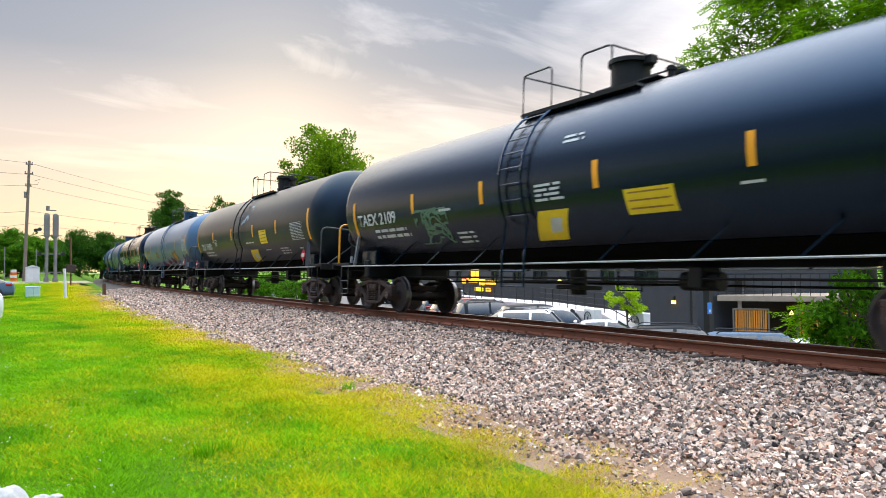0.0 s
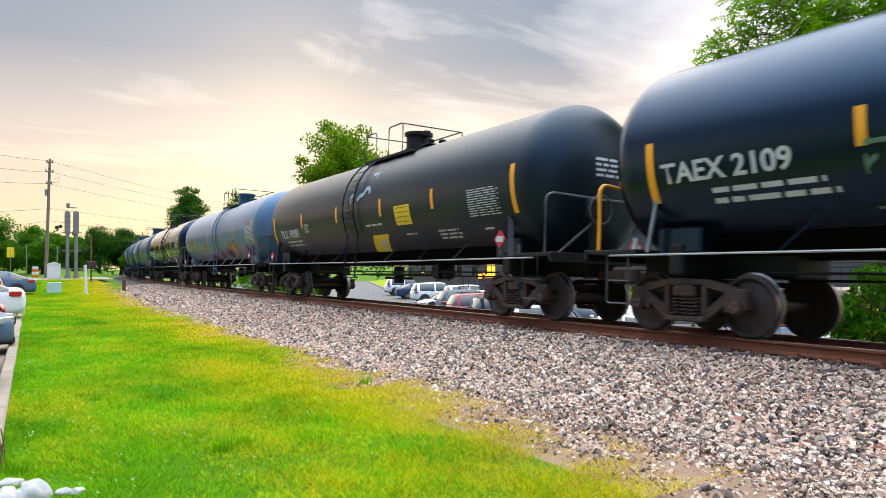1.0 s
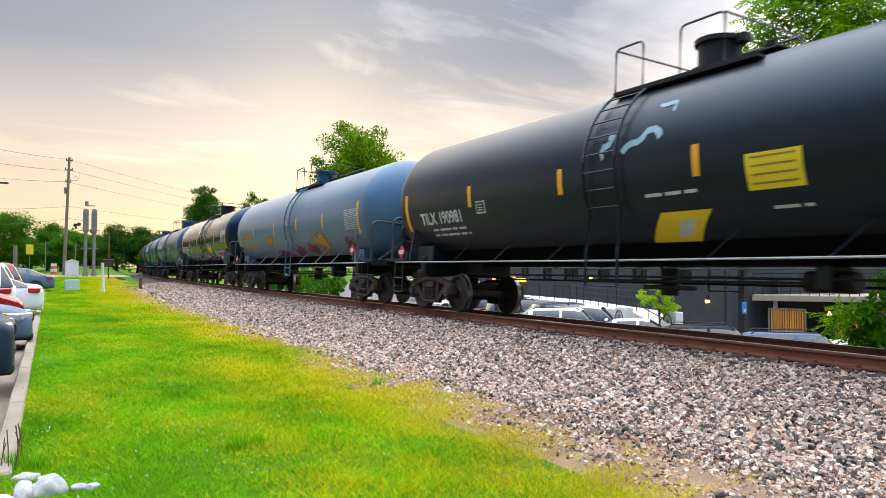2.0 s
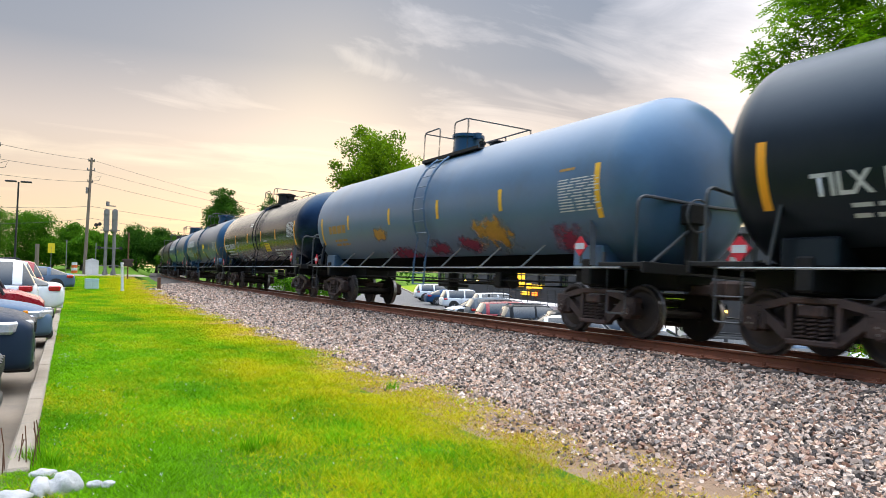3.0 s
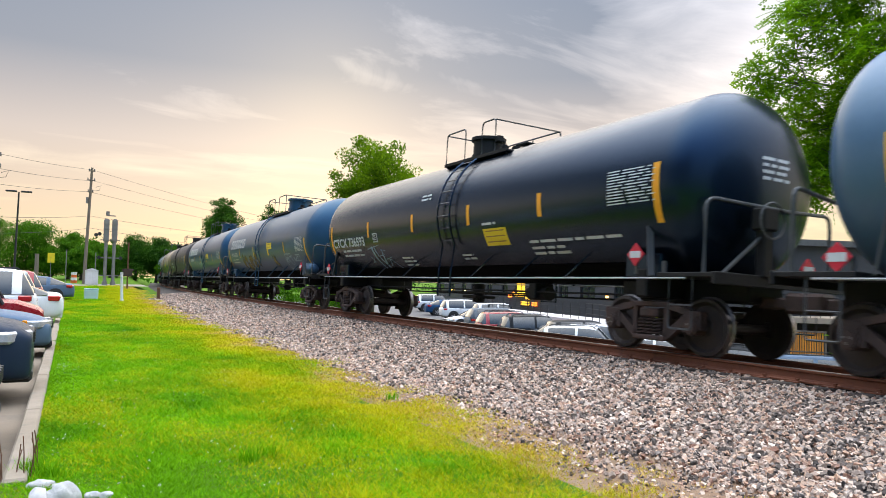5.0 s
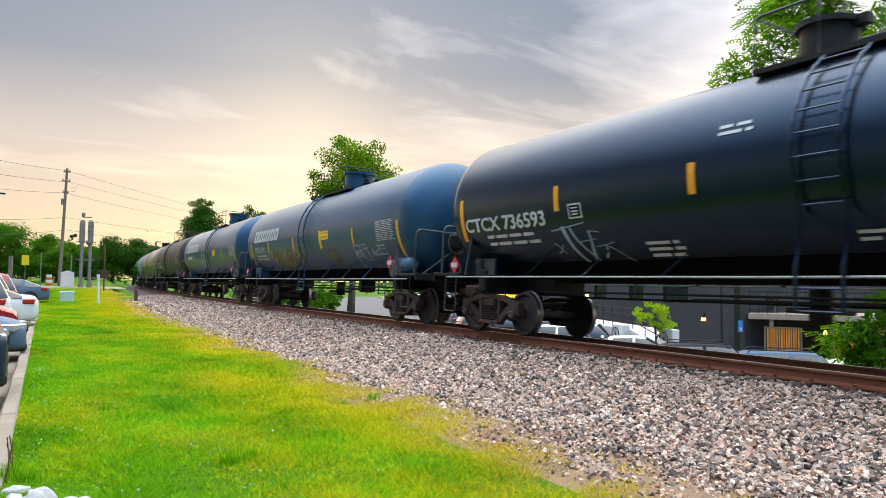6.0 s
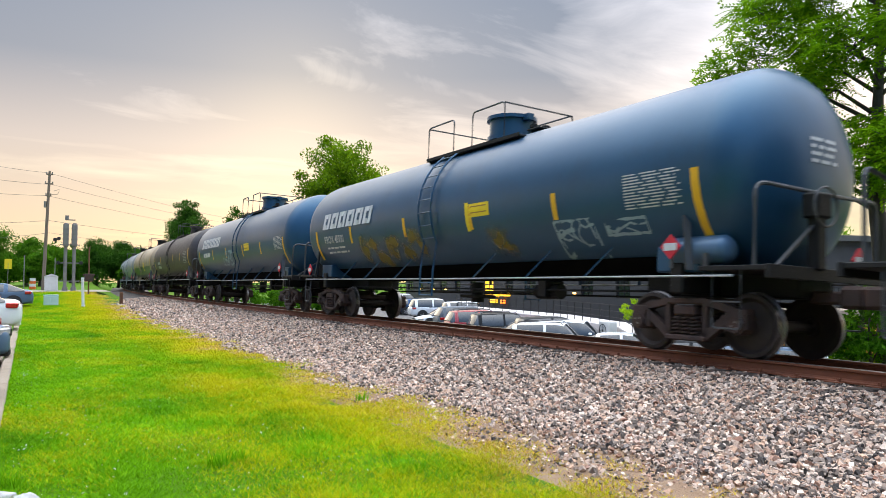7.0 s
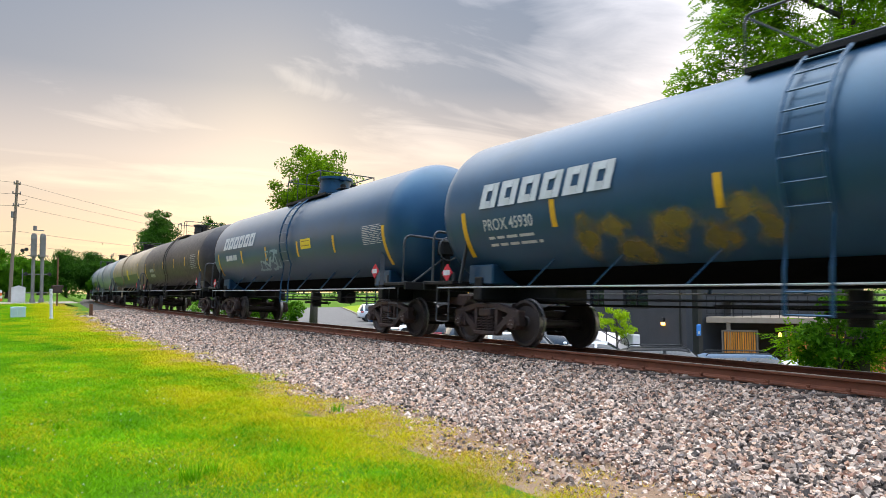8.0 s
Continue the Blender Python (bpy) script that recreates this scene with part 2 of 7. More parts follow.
def rod(bm, p, q, r, n=8, mi=0, r2=None):
    p, q = Vector(p), Vector(q)
    d = q - p
    m = Matrix.Translation((p + q) / 2) @ d.to_track_quat("Z", "Y").to_matrix().to_4x4()
    g = bmesh.ops.create_cone(bm, cap_ends=True, segments=n, radius1=r, radius2=r if r2 is None else r2, depth=d.length, matrix=m)
    for f in {f for v in g["verts"] for f in v.link_faces}:
        f.material_index = mi


def tube(bm, pts, r, n=6, mi=0):
    """A bent tube through the points."""
    pts = [Vector(p) for p in pts]
    rings = []
    for i, p in enumerate(pts):
        d = (pts[min(i + 1, len(pts) - 1)] - pts[max(i - 1, 0)]).normalized()
        q = d.to_track_quat("Z", "Y")
        rings.append([bm.verts.new(p + q @ Vector((r * math.cos(2 * math.pi * k / n), r * math.sin(2 * math.pi * k / n), 0))) for k in range(n)])
    for a, b in zip(rings, rings[1:]):
        for k in range(n):
            bm.faces.new((a[k], a[(k + 1) % n], b[(k + 1) % n], b[k])).material_index = mi
    for ring in (rings[0], rings[-1]):
        bm.faces.new(ring).material_index = mi


def bend(pts, r=0.12, n=4):
    """Round the corners of a polyline."""
    pts = [Vector(p) for p in pts]
    out = [pts[0]]
    for a, b, c in zip(pts, pts[1:], pts[2:]):
        u, v = (a - b), (c - b)
        k = min(r, u.length * 0.45, v.length * 0.45)
        p, q = b + u.normalized() * k, b + v.normalized() * k
        for i in range(n + 1):
            t = i / n
            out.append((1 - t) ** 2 * p + 2 * t * (1 - t) * b + t * t * q)
    return out + [pts[-1]]


def revolve(bm, prof, axis="Y", n=32, mi=0):
    """Turn (radius, along) pairs round an axis."""
    rings = []
    for rad, a in prof:
        if rad < 1e-5:
            rings.append([bm.verts.new((0, a, 0) if axis == "Y" else (a, 0, 0) if axis == "X" else (0, 0, a))])
            continue
        ring = []
        for k in range(n):
            c, s = rad * math.cos(2 * math.pi * k / n), rad * math.sin(2 * math.pi * k / n)
            ring.append(bm.verts.new((c, a, s) if axis == "Y" else (a, c, s) if axis == "X" else (c, s, a)))
        rings.append(ring)
    for a, b in zip(rings, rings[1:]):
        for k in range(n):
            j = (k + 1) % n
            vs = [a[k % len(a)], a[j % len(a)], b[j % len(b)], b[k % len(b)]]
            vs = list(dict.fromkeys(vs))
            if len(vs) > 2:
                bm.faces.new(vs).material_index = mi


def mesh_object(name, verts, faces, material, parent=None, smooth=False):
    """A large mesh from arrays of vertices and of equal-sided faces."""
    verts, faces = np.asarray(verts, np.float32), np.asarray(faces, np.int32)
    k = faces.shape[1]
    me = bpy.data.meshes.new(name)
    me.vertices.add(len(verts))
    me.vertices.foreach_set("co", verts.ravel())
    me.loops.add(faces.size)
    me.loops.foreach_set("vertex_index", faces.ravel())
    me.polygons.add(len(faces))
    me.polygons.foreach_set("loop_start", np.arange(0, faces.size, k, dtype=np.int32))
    me.polygons.foreach_set("use_smooth", np.full(len(faces), smooth))
    me.update(calc_edges=True)
    me.materials.append(material)
    ob = new(name, me)
    ob.parent = parent
    return ob


def hashed(a, b, seed=0):
    """A smooth value noise of two arrays, 0 to 1."""
    def h(i, j):
        v = np.sin(i * 127.1 + j * 311.7 + seed * 74.7) * 43758.5453
        return v - np.floor(v)
    i, j = np.floor(a), np.floor(b)
    u, v = a - i, b - j
    u, v = u * u * (3 - 2 * u), v * v * (3 - 2 * v)
    return (h(i, j) * (1 - u) + h(i + 1, j) * u) * (1 - v) + (h(i, j + 1) * (1 - u) + h(i + 1, j + 1) * u) * v


# ---------- the line: a gentle curve, radius 1 km ----------
R_LINE = 1000.0
X_LINE = 9.75         # centre of the track beside the camera
GAUGE = 1.505         # between the centres of the rail heads
CANT = 0.07           # the far rail, inside the curve, lies lower


def tilted(m):
    """The same pose, leaning over the near rail by the cant."""
    return m @ pose(-GAUGE / 2, 0, 0, 0, math.degrees(math.asin(CANT / GAUGE)), 0) @ pose(GAUGE / 2, 0, 0)


def on_line(s, off=0.0):
    a = s / R_LINE
    return X_LINE + R_LINE - (R_LINE - off) * math.cos(a), (R_LINE - off) * math.sin(a), a


def bend_x(y):
    """How far the line has moved aside at y."""
    return y * y / (2 * R_LINE)


# ---------- ground, road bed and rails ----------
def lofted(name, profile, material, s0, s1, step, label, category, mi=None):
    """A strip along the line with the cross-section profile: pairs of offset (+ is away from the camera) and height."""
    ss = np.linspace(s0, s1, int((s1 - s0) / step) + 1)
    vs, fs = [], []
    k = len(profile)
    for s in ss:
        for off, z in profile:
            x, y, _ = on_line(s, off)
            vs.append((x, y, z))
    for i in range(len(ss) - 1):
        for j in range(k - 1):
            fs.append((i * k + j, i * k + j + 1, (i + 1) * k + j + 1, (i + 1) * k + j))
    ob = mesh_object(name, vs, fs, material)
    return tagged(ob, label, category, kind="structure")


def rails():
    prof = [(-0.0, -0.004), (0.030, -0.004), (0.037, -0.012), (0.037, -0.036), (0.010, -0.05), (0.010, -0.13), (0.025, -0.148), (0.076, -0.16), (0.076, -0.18)]
    section = [(-o, z) for o, z in reversed(prof)] + prof[1:]
    for side, name in ((-1, "rail"), (1, "rail")):
        low = CANT * (side + 1) / 2
        ob = lofted(name, [(o + side * GAUGE / 2, z - low) for o, z in section], M["rail_side"], -70, 190, 2.0, "rusty brown steel rail on timber sleepers and ballast", "rail")
        head = lofted("rail_head", [(side * GAUGE / 2 + o, z - low) for o, z in ((-0.034, -0.006), (-0.028, 0), (0.028, 0), (0.034, -0.006))], M["rail_head"], -70, 190, 2.0, "worn bright running surface", "rail")
        head.parent = ob
        del head["category"], head["kind"]


GRASS_Z = -0.42
RISE_Y, RISE_Z = [0, 25, 45, 75, 110, 200], [0, 0.03, 0.08, 0.62, 1.3, 1.7]


def lot_z(y):
    """The car park beyond the line lies lower."""
    return -1.95 - 0.02 * (60 - np.clip(y, -20, 60))



def ground_height(off, y):
    """Height by distance off the line's centre."""
    xs = [-400, -60, -9.9, -9.7, -6.15, -5.8, -2.0, -1.5, 1.5, 2.2, 4.0, 6.0, 8.0, 400]
    zs = [-0.50, -0.58, -0.56, GRASS_Z - 0.01, GRASS_Z - 0.02, -0.53, -0.36, -0.28, -0.28, -0.34, -0.9, -1.6, float(lot_z(y)), float(lot_z(y))]
    return np.interp(off, xs, zs)


M["soil"] = mat("turf_soil", (0.05, 0.13, 0.006), (0.085, 0.17, 0.008), 1.2, 0.95, 0, 0.6, 40, dirt=(0.17, 0.19, 0.02), dirt_at=(0.5, 0.8), spec=0.1)
M["soil_bright"] = mat("sunny_verge_turf", (0.16, 0.26, 0.008), (0.26, 0.30, 0.012), 0.6, 0.95, 0, 0.6, 40, dirt=(0.10, 0.20, 0.01), spec=0.1)
M["asphalt"] = mat("worn_asphalt", (0.10, 0.095, 0.09), (0.15, 0.14, 0.13), 2.5, 0.9, 0, 0.4, 90, dirt=(0.08, 0.075, 0.07))
M["concrete"] = mat("kerb_concrete", (0.25, 0.20, 0.145), (0.32, 0.26, 0.195), 4, 0.9, 0, 0.4, 70, dirt=(0.17, 0.15, 0.125))


def ground():
    offs = np.concatenate([[-2500, -800, -300, -150, -90, -60, -40, -25, -16, -10.6, -9.95, -9.9, -9.72, -9.6, -8, -7, -6.4, -6.15, -5.8, -5, -2.4, 2.4, 3.2, 4, 6, 7, 8, 14, 25, 45, 80, 150, 300, 800, 2500]])
    ys = np.concatenate([[-2500, -600, -150, -60, -20], np.arange(-6, 60, 3.0), np.arange(60, 200, 10), [260, 400, 900, 3000]])
    vs, fs = [], []
    for y in ys:
        for o in offs:
            z = float(ground_height(o, y)) - 0.03
            if o < -4.5:
                z += float(np.interp(y, RISE_Y, RISE_Z))
            vs.append((X_LINE + o + min(bend_x(y), 12) * (1 if abs(o) < 300 else 0), y, z))
    k = len(offs)
    for i in range(len(ys) - 1):
        for j in range(k - 1):
            fs.append((i * k + j, i * k + j + 1, (i + 1) * k + j + 1, (i + 1) * k + j))
    tagged(mesh_object("ground", vs, fs, M["soil"], smooth=True), "green turf ground with dry yellow patches", "ground", kind="structure")


ground()
lofted("dirt_verge", [(-6.3, -0.475), (-5.75, -0.455), (-5.2, -0.425), (-4.75, -0.41)], M["verge_dirt"], -60, 190, 1.5, "brown trodden dirt between grass and ballast", "dirt")
lofted("ballast_bed", [(-4.9, -0.425), (-3.6, -0.355), (-2.0, -0.255), (-1.35, -0.205), (1.35, -0.305), (2.2, -0.38), (3.6, -0.75)], M["ballast"], -60, 190, 1.5, "grey and pink crushed stone ballast bed", "ballast")
rails()


# ---------- tank cars ----------
TRUCK = 6.975        # bogie centres from the middle of the car
PITCH = 18.17        # coupled length of a car
TANK_R, TANK_Z = 1.60, 2.74
HALF = 7.62          # half of the straight barrel
HEAD = 0.84          # depth of the dished ends
WHEEL_R = 0.457


def tank_profile(r=TANK_R, half=HALF, depth=HEAD):
    head = [(r * math.sin(k / 14 * math.pi / 2) ** 0.9, half + depth * math.cos(k / 14 * math.pi / 2) ** 0.9) for k in range(0, 14)]
    body = [(r, half), (r, half * 0.66), (r, half * 0.33), (r, 0.0)]
    right = head + body
    return right + [(a, -b) for a, b in reversed(right[:-1])]


def wheelset(parent, y):
    """Two wheels on an axle, its middle at the origin."""
    bm = bmesh.new()
    rod(bm, (-1.02, 0, 0), (1.02, 0, 0), 0.085, 10)
    w = part("wheelset", bm, [M["wheel"]], parent)
    w.matrix_basis = pose(0, y, WHEEL_R)
    for s in (-1, 1):
        bm = bmesh.new()
        prof = [(0.0, s * 0.80), (0.13, s * 0.80), (0.15, s * 0.775), (0.34, s * 0.745), (0.385, s * 0.775), (0.395, s * 0.80), (0.44, s * 0.80), (0.452, s * 0.793),
                (WHEEL_R, s * 0.70), (0.485, s * 0.690), (0.485, s * 0.665), (0.39, s * 0.66), (0.35, s * 0.69), (0.14, s * 0.70), (0.12, s * 0.64), (0.0, s * 0.64)]
        revolve(bm, prof, "X", 32)
        for f in bm.faces:
            c = f.calc_center_median()
            f.material_index = 1 if math.hypot(c.y, c.z) > 0.447 else 0
        wh = soft_edges(part("wheel", bm, [M["wheel"], M["tread"]], w))
        # hub bolts show the turning
        bm = bmesh.new()
        for k in range(3):
            a = k * 2 * math.pi / 3
            rod(bm, (s * 1.015, 0.05 * math.cos(a), 0.05 * math.sin(a)), (s * 1.145, 0.05 * math.cos(a), 0.05 * math.sin(a)), 0.018, 6)
        part("cap_bolts", bm, M["tread"], w)
    return w


def side_frame(bm, s):
    x = s * 1.0
    W = 0.13
    # pedestals over the bearings, sloping chords, columns and the spring seat
    for d in (-1, 1):
        y = d * 0.89
        box(bm, x - 0.09, x + 0.09, y - 0.17, y + 0.17, 0.60, 0.70, 0, 0.02)
        box(bm, x - 0.08, x + 0.08, y + d * 0.13 - 0.035, y + d * 0.13 + 0.035, 0.40, 0.62, 0, 0.012)
        box(bm, x - 0.08, x + 0.08, y - d * 0.16 - 0.04, y - d * 0.16 + 0.04, 0.36, 0.64, 0, 0.012)
        beam(bm, (x, y - d * 0.05, 0.665), (x, d * 0.34, 0.775), W + 0.03, 0.10)
        beam(bm, (x, y - d * 0.17, 0.56), (x, d * 0.30, 0.245), W, 0.125)
        beam(bm, (x, d * 0.335, 0.25), (x, d * 0.345, 0.76), W, 0.085)
    box(bm, x - 0.085, x + 0.085, -0.38, 0.38, 0.735, 0.825, 0, 0.02)
    box(bm, x - 0.11, x + 0.11, -0.36, 0.36, 0.19, 0.275, 0, 0.02)


def spring(parent, x, y, r=0.062):
    bm = bmesh.new()
    pts = [(x + r * math.cos(a), y + r * math.sin(a), 0.285 + 0.27 * a / (2 * math.pi * 5)) for a in np.linspace(0, 2 * math.pi * 5, 61)]
    tube(bm, pts, 0.016, 5)
    return part("spring", bm, M["bogie"], parent)


def bogie(parent, y):
    """Three-piece freight bogie; returns its wheelsets."""
    bm = bmesh.new()
    box(bm, -1.12, 1.12, -0.20, 0.20, 0.56, 0.72, 0, 0.03)
    box(bm, -0.25, 0.25, -0.22, 0.22, 0.70, 0.84, 0, 0.03)
    root = part("bogie", bm, M["bogie"], parent, "rusty brown cast steel bogie")
    root.matrix_basis = pose(0, y, 0)
    for s in (-1, 1):
        bm = bmesh.new()
        side_frame(bm, s)
        part("side_frame", bm, M["bogie"], root)
        for d in (-1, 0, 1):
            spring(root, s * 1.045, d * 0.165)
            spring(root, s * 0.93, d * 0.165)
        for d in (-1, 1):
            bm = bmesh.new()
            rod(bm, (s * 0.88, d * 0.89, WHEEL_R), (s * 1.10, d * 0.89, WHEEL_R), 0.135, 14)
            rod(bm, (s * 1.09, d * 0.89, WHEEL_R), (s * 1.135, d * 0.89, WHEEL_R), 0.105, 14)
            box(bm, s * 0.9, s * 1.09, d * 0.89 - 0.115, d * 0.89 + 0.115, 0.55, 0.62)
            part("bearing", bm, M["bogie"], root)
    bm = bmesh.new()
    for d in (-1, 1):
        box(bm, -0.95, 0.95, d * 0.36 - 0.04, d * 0.36 + 0.04, 0.30, 0.40)
        for s in (-1, 1):
            box(bm, s * 0.68, s * 0.80, d * 0.40 - 0.05, d * 0.40 + 0.03, 0.27, 0.62)
    part("brake_beam", bm, M["steel_dark"], root)
    return [wheelset(root, d * 0.89) for d in (-1, 1)]


def skin(name, car, y0, y1, z0, z1, material, slant=0.0, lift=0.006, label="", r=TANK_R, wob=0.0):
    """A thin marking that lies on the near flank of the barrel."""
    bm = bmesh.new()
    ny, nz = max(2, int(abs(y1 - y0) / 0.25) + 1), max(2, int(abs(z1 - z0) / 0.12) + 1)
    grid = []
    for i in range(ny):
        row = []
        for j in range(nz):
            z = z0 + (z1 - z0) * j / (nz - 1)
            y = y0 + (y1 - y0) * i / (ny - 1) + slant * (z - z0)
            if wob:
                y += wob * noise.noise((y * 3, z * 3, 7))
            dz = z - TANK_Z
            row.append(bm.verts.new((-math.sqrt(max((r + lift) ** 2 - dz * dz, 0.0004)), y, z)))
        grid.append(row)
    for i in range(ny - 1):
        for j in range(nz - 1):
            bm.faces.new((grid[i][j], grid[i + 1][j], grid[i + 1][j + 1], grid[i][j + 1]))
    return part(name, bm, material, car, label)


def text_mesh(name, text, size, bold):
    cu = bpy.data.curves.new(name, "FONT")
    cu.body, cu.size, cu.offset, cu.resolution_u = text, size, bold, 3
    tmp = bpy.data.objects.new(name, cu)
    me = bpy.data.meshes.new_from_object(tmp)
    bpy.data.objects.remove(tmp)
    return me


def letters(name, text, car, y0, z0, size, material, lift=0.008, width=1.0, bold=0.0):
    """Text on the near flank, word by word; it reads towards -y."""
    def reach(me):
        return max(v.co.x for v in me.vertices)
    words = text.split(" ")
    for k, word in enumerate(words):
        me = text_mesh(name, word, size, bold)
        shift = reach(text_mesh(name, " ".join(words[:k + 1]), size, bold)) - reach(me)
        for v in me.vertices:
            z = z0 + v.co.y
            dz = z - TANK_Z
            v.co = (-math.sqrt((TANK_R + lift) ** 2 - dz * dz), y0 - (v.co.x + shift) * width, z)
        me.materials.clear()
        me.materials.append(material)
        new(name, me).parent = car


def text_lines(car, y0, z0, width, rows, gap, height, material, name="small_print", seed=1):
    """Lines of writing too small to read, as bars."""
    rnd = random.Random(seed)
    bm_all = []
    for k in range(rows):
        y = y0
        end = y0 - width * (1 if k % 2 else 0.92)
        while y > end + 0.02:
            w = min(rnd.uniform(0.18, 0.5), y - end)
            bm_all.append((y, y - w, z0 - k * gap, z0 - k * gap + height))
            y -= w + 0.07
    bm = bmesh.new()
    for a, b, z, zz in bm_all:
        vs = []
        for yy, zt in ((a, z), (b, z), (b, zz), (a, zz)):
            dz = zt - TANK_Z
            vs.append(bm.verts.new((-math.sqrt((TANK_R + 0.008) ** 2 - dz * dz), yy, zt)))
        bm.faces.new(vs)
    return tagged(part(name, bm, material, car), kind="stuff")


def tank_car(style):
    car = empty("tank_car")
    tagged(car, style["label"], "tank car", "tank cars of the train")
    paint = style["paint"]
    bm = bmesh.new()
    revolve(bm, tank_profile(), "Y", 56)
    for v in bm.verts:
        v.co.z += TANK_Z
    tank = part("tank", bm, paint, car, smooth=True)
    tank.location.y = style.get("tank_y", 0.0)
    rz = style.get("rod_z", 1.17)
    # added dark sheet hugging the belly: the tank's underside shade as colour
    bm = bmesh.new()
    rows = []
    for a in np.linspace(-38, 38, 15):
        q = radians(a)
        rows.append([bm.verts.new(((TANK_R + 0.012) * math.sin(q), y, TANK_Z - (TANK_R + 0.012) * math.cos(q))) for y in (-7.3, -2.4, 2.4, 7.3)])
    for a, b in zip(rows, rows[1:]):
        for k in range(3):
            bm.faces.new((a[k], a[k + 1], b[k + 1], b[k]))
    part("belly_jacket", bm, M["shade_black"], car, "near-black sheet painting the shade under the tank", smooth=True)
    # long rods along both flanks with their brackets, and the stub sills
    for s in (-1, 1):
        bm = bmesh.new()
        tube(bm, [(s * 1.50, -8.1, rz + 0.01), (s * 1.52, -4, rz), (s * 1.52, 0, rz - 0.01), (s * 1.52, 4, rz), (s * 1.50, 8.1, rz + 0.01)], 0.018, 6)
        part("side_rod", bm, M["rail_white"], car)
        for y in (-5.2, -3.6, -1.8, 1.8, 3.6, 5.2):
            bm = bmesh.new()
            beam(bm, (s * 1.50, y, rz), (s * 1.18, y - 0.35, 1.64), 0.07, 0.02)
            part("bracket", bm, style.get("bracket", paint), car)
    for d in (-1, 1):
        bm = bmesh.new()
        box(bm, -0.42, 0.42, d * 5.6, d * 8.35, 0.86, 1.30, 0, 0.03)
        box(bm, -1.30, 1.30, d * 6.85, d * 7.1, 0.88, 1.35, 0, 0.03)
        part("stub_sill", bm, M["steel_dark"], car)
        for s in (-1, 1):
            bm = bmesh.new()
            box(bm, s * 0.5, s * 1.25, d * 6.55, d * 7.35, 1.2, 1.60, 0, 0.03)
            part("saddle", bm, paint, car)
        # end platform, coupler, bent handrail, steps
        bm = bmesh.new()
        box(bm, -1.52, 1.52, d * 7.55, d * 8.64, 1.20, 1.27, 0, 0.01)
        box(bm, -1.54, 1.54, d * 8.60, d * 8.67, 1.10, 1.28, 0, 0.01)
        part("end_platform", bm, M["steel_dark"], car)
        bm = bmesh.new()
        box(bm, -0.10, 0.10, d * 8.3, d * 8.9, 0.80, 0.98, 0, 0.03)
        box(bm, -0.20, 0.17, d * 8.78, d * 9.09, 0.74, 1.05, 0, 0.05)
        part("coupler", bm, M["bogie"], car)
        bm = bmesh.new()
        tube(bm, bend([(-1.46, d * 8.40, 1.25), (-1.46, d * 8.40, 2.38), (0, d * 8.62, 2.30), (1.46, d * 8.40, 2.38), (1.46, d * 8.40, 1.25)], 0.2), 0.03, 7)
        hr = part("end_handrail", bm, style.get("rail", M["handrail"]), car)
        for s in (-1, 1):
            bm = bmesh.new()
            tube(bm, bend([(s * 1.46, d * 7.75, 1.22), (s * 1.46, d * 7.75, 0.42), (s * 1.46, d * 8.2, 0.42), (s * 1.46, d * 8.2, 1.22)], 0.06), 0.016, 5)
            tube(bm, [(s * 1.46, d * 7.75, 0.78), (s * 1.46, d * 8.2, 0.78)], 0.014, 5)
            part("step", bm, M["handrail"], car)
        for s in (-1, 1):
            bm = bmesh.new()
            beam(bm, (s * 1.46, d * 7.36, 1.22), (s * 1.40, d * 7.24, 2.02), 0.10, 0.03)
            beam(bm, (s * 1.44, d * 7.62, 1.22), (s * 1.44, d * 7.62, 1.45), 0.05, 0.05)
            part("brace", bm, style.get("brace", M["handrail"]), car)
    # underside: outlet, brake pipe and cylinder
    bm = bmesh.new()
    rod(bm, (0, 0.2, 0.62), (0, 0.2, 1.1), 0.16, 14)
    box(bm, -0.3, 0.3, -0.15, 0.55, 0.72, 0.80, 0, 0.02)
    part("bottom_outlet", bm, M["steel_dark"], car)
    for x, z in ((-0.55, 0.93), (0.5, 0.85)):
        bm = bmesh.new()
        tube(bm, [(x, -6.3, z), (x, 6.3, z)], 0.022, 6)
        part("brake_pipe", bm, M["steel_dark"], car)
    bm = bmesh.new()
    rod(bm, (-0.35, -3.3, 0.90), (-0.35, -2.6, 0.90), 0.15, 14)
    box(bm, -0.6, -0.1, -3.1, -2.85, 0.78, 1.12, 0, 0.02)
    beam(bm, (-0.3, -2.5, 0.88), (-0.3, 2.2, 0.86), 0.05, 0.04)
    part("brake_cylinder", bm, M["steel_dark"], car)
    # top platform, dome and railings
    top = TANK_Z + TANK_R
    deck = top - 0.25
    y0, y1 = style.get("deck", (0.95, -1.95))
    for s in (-1, 1):
        bm = bmesh.new()
        box(bm, s * 0.42, s * 1.0, y1, y0, deck, deck + 0.045, 0, 0.008)
        for y in (y0 - 0.1, (y0 + y1) / 2, y1 + 0.1):
            beam(bm, (s * 0.97, y, deck), (s * 0.8, y, deck - 0.12), 0.05, 0.03)
        box(bm, s * 0.985, s * 1.0, y1, y0, deck + 0.03, deck + 0.08)
        part("walkway", bm, M["steel_dark"], car)
    for y in (y0 - 0.25, y1 + 0.25):
        bm = bmesh.new()
        box(bm, -0.45, 0.45, y - 0.22, y + 0.22, top + 0.015, top + 0.05, 0, 0.008)
        part("cross_walkway", bm, M["steel_dark"], car)
    dr, dh = style.get("dome", (0.40, 0.54))
    dy = style.get("dome_y", -0.6)
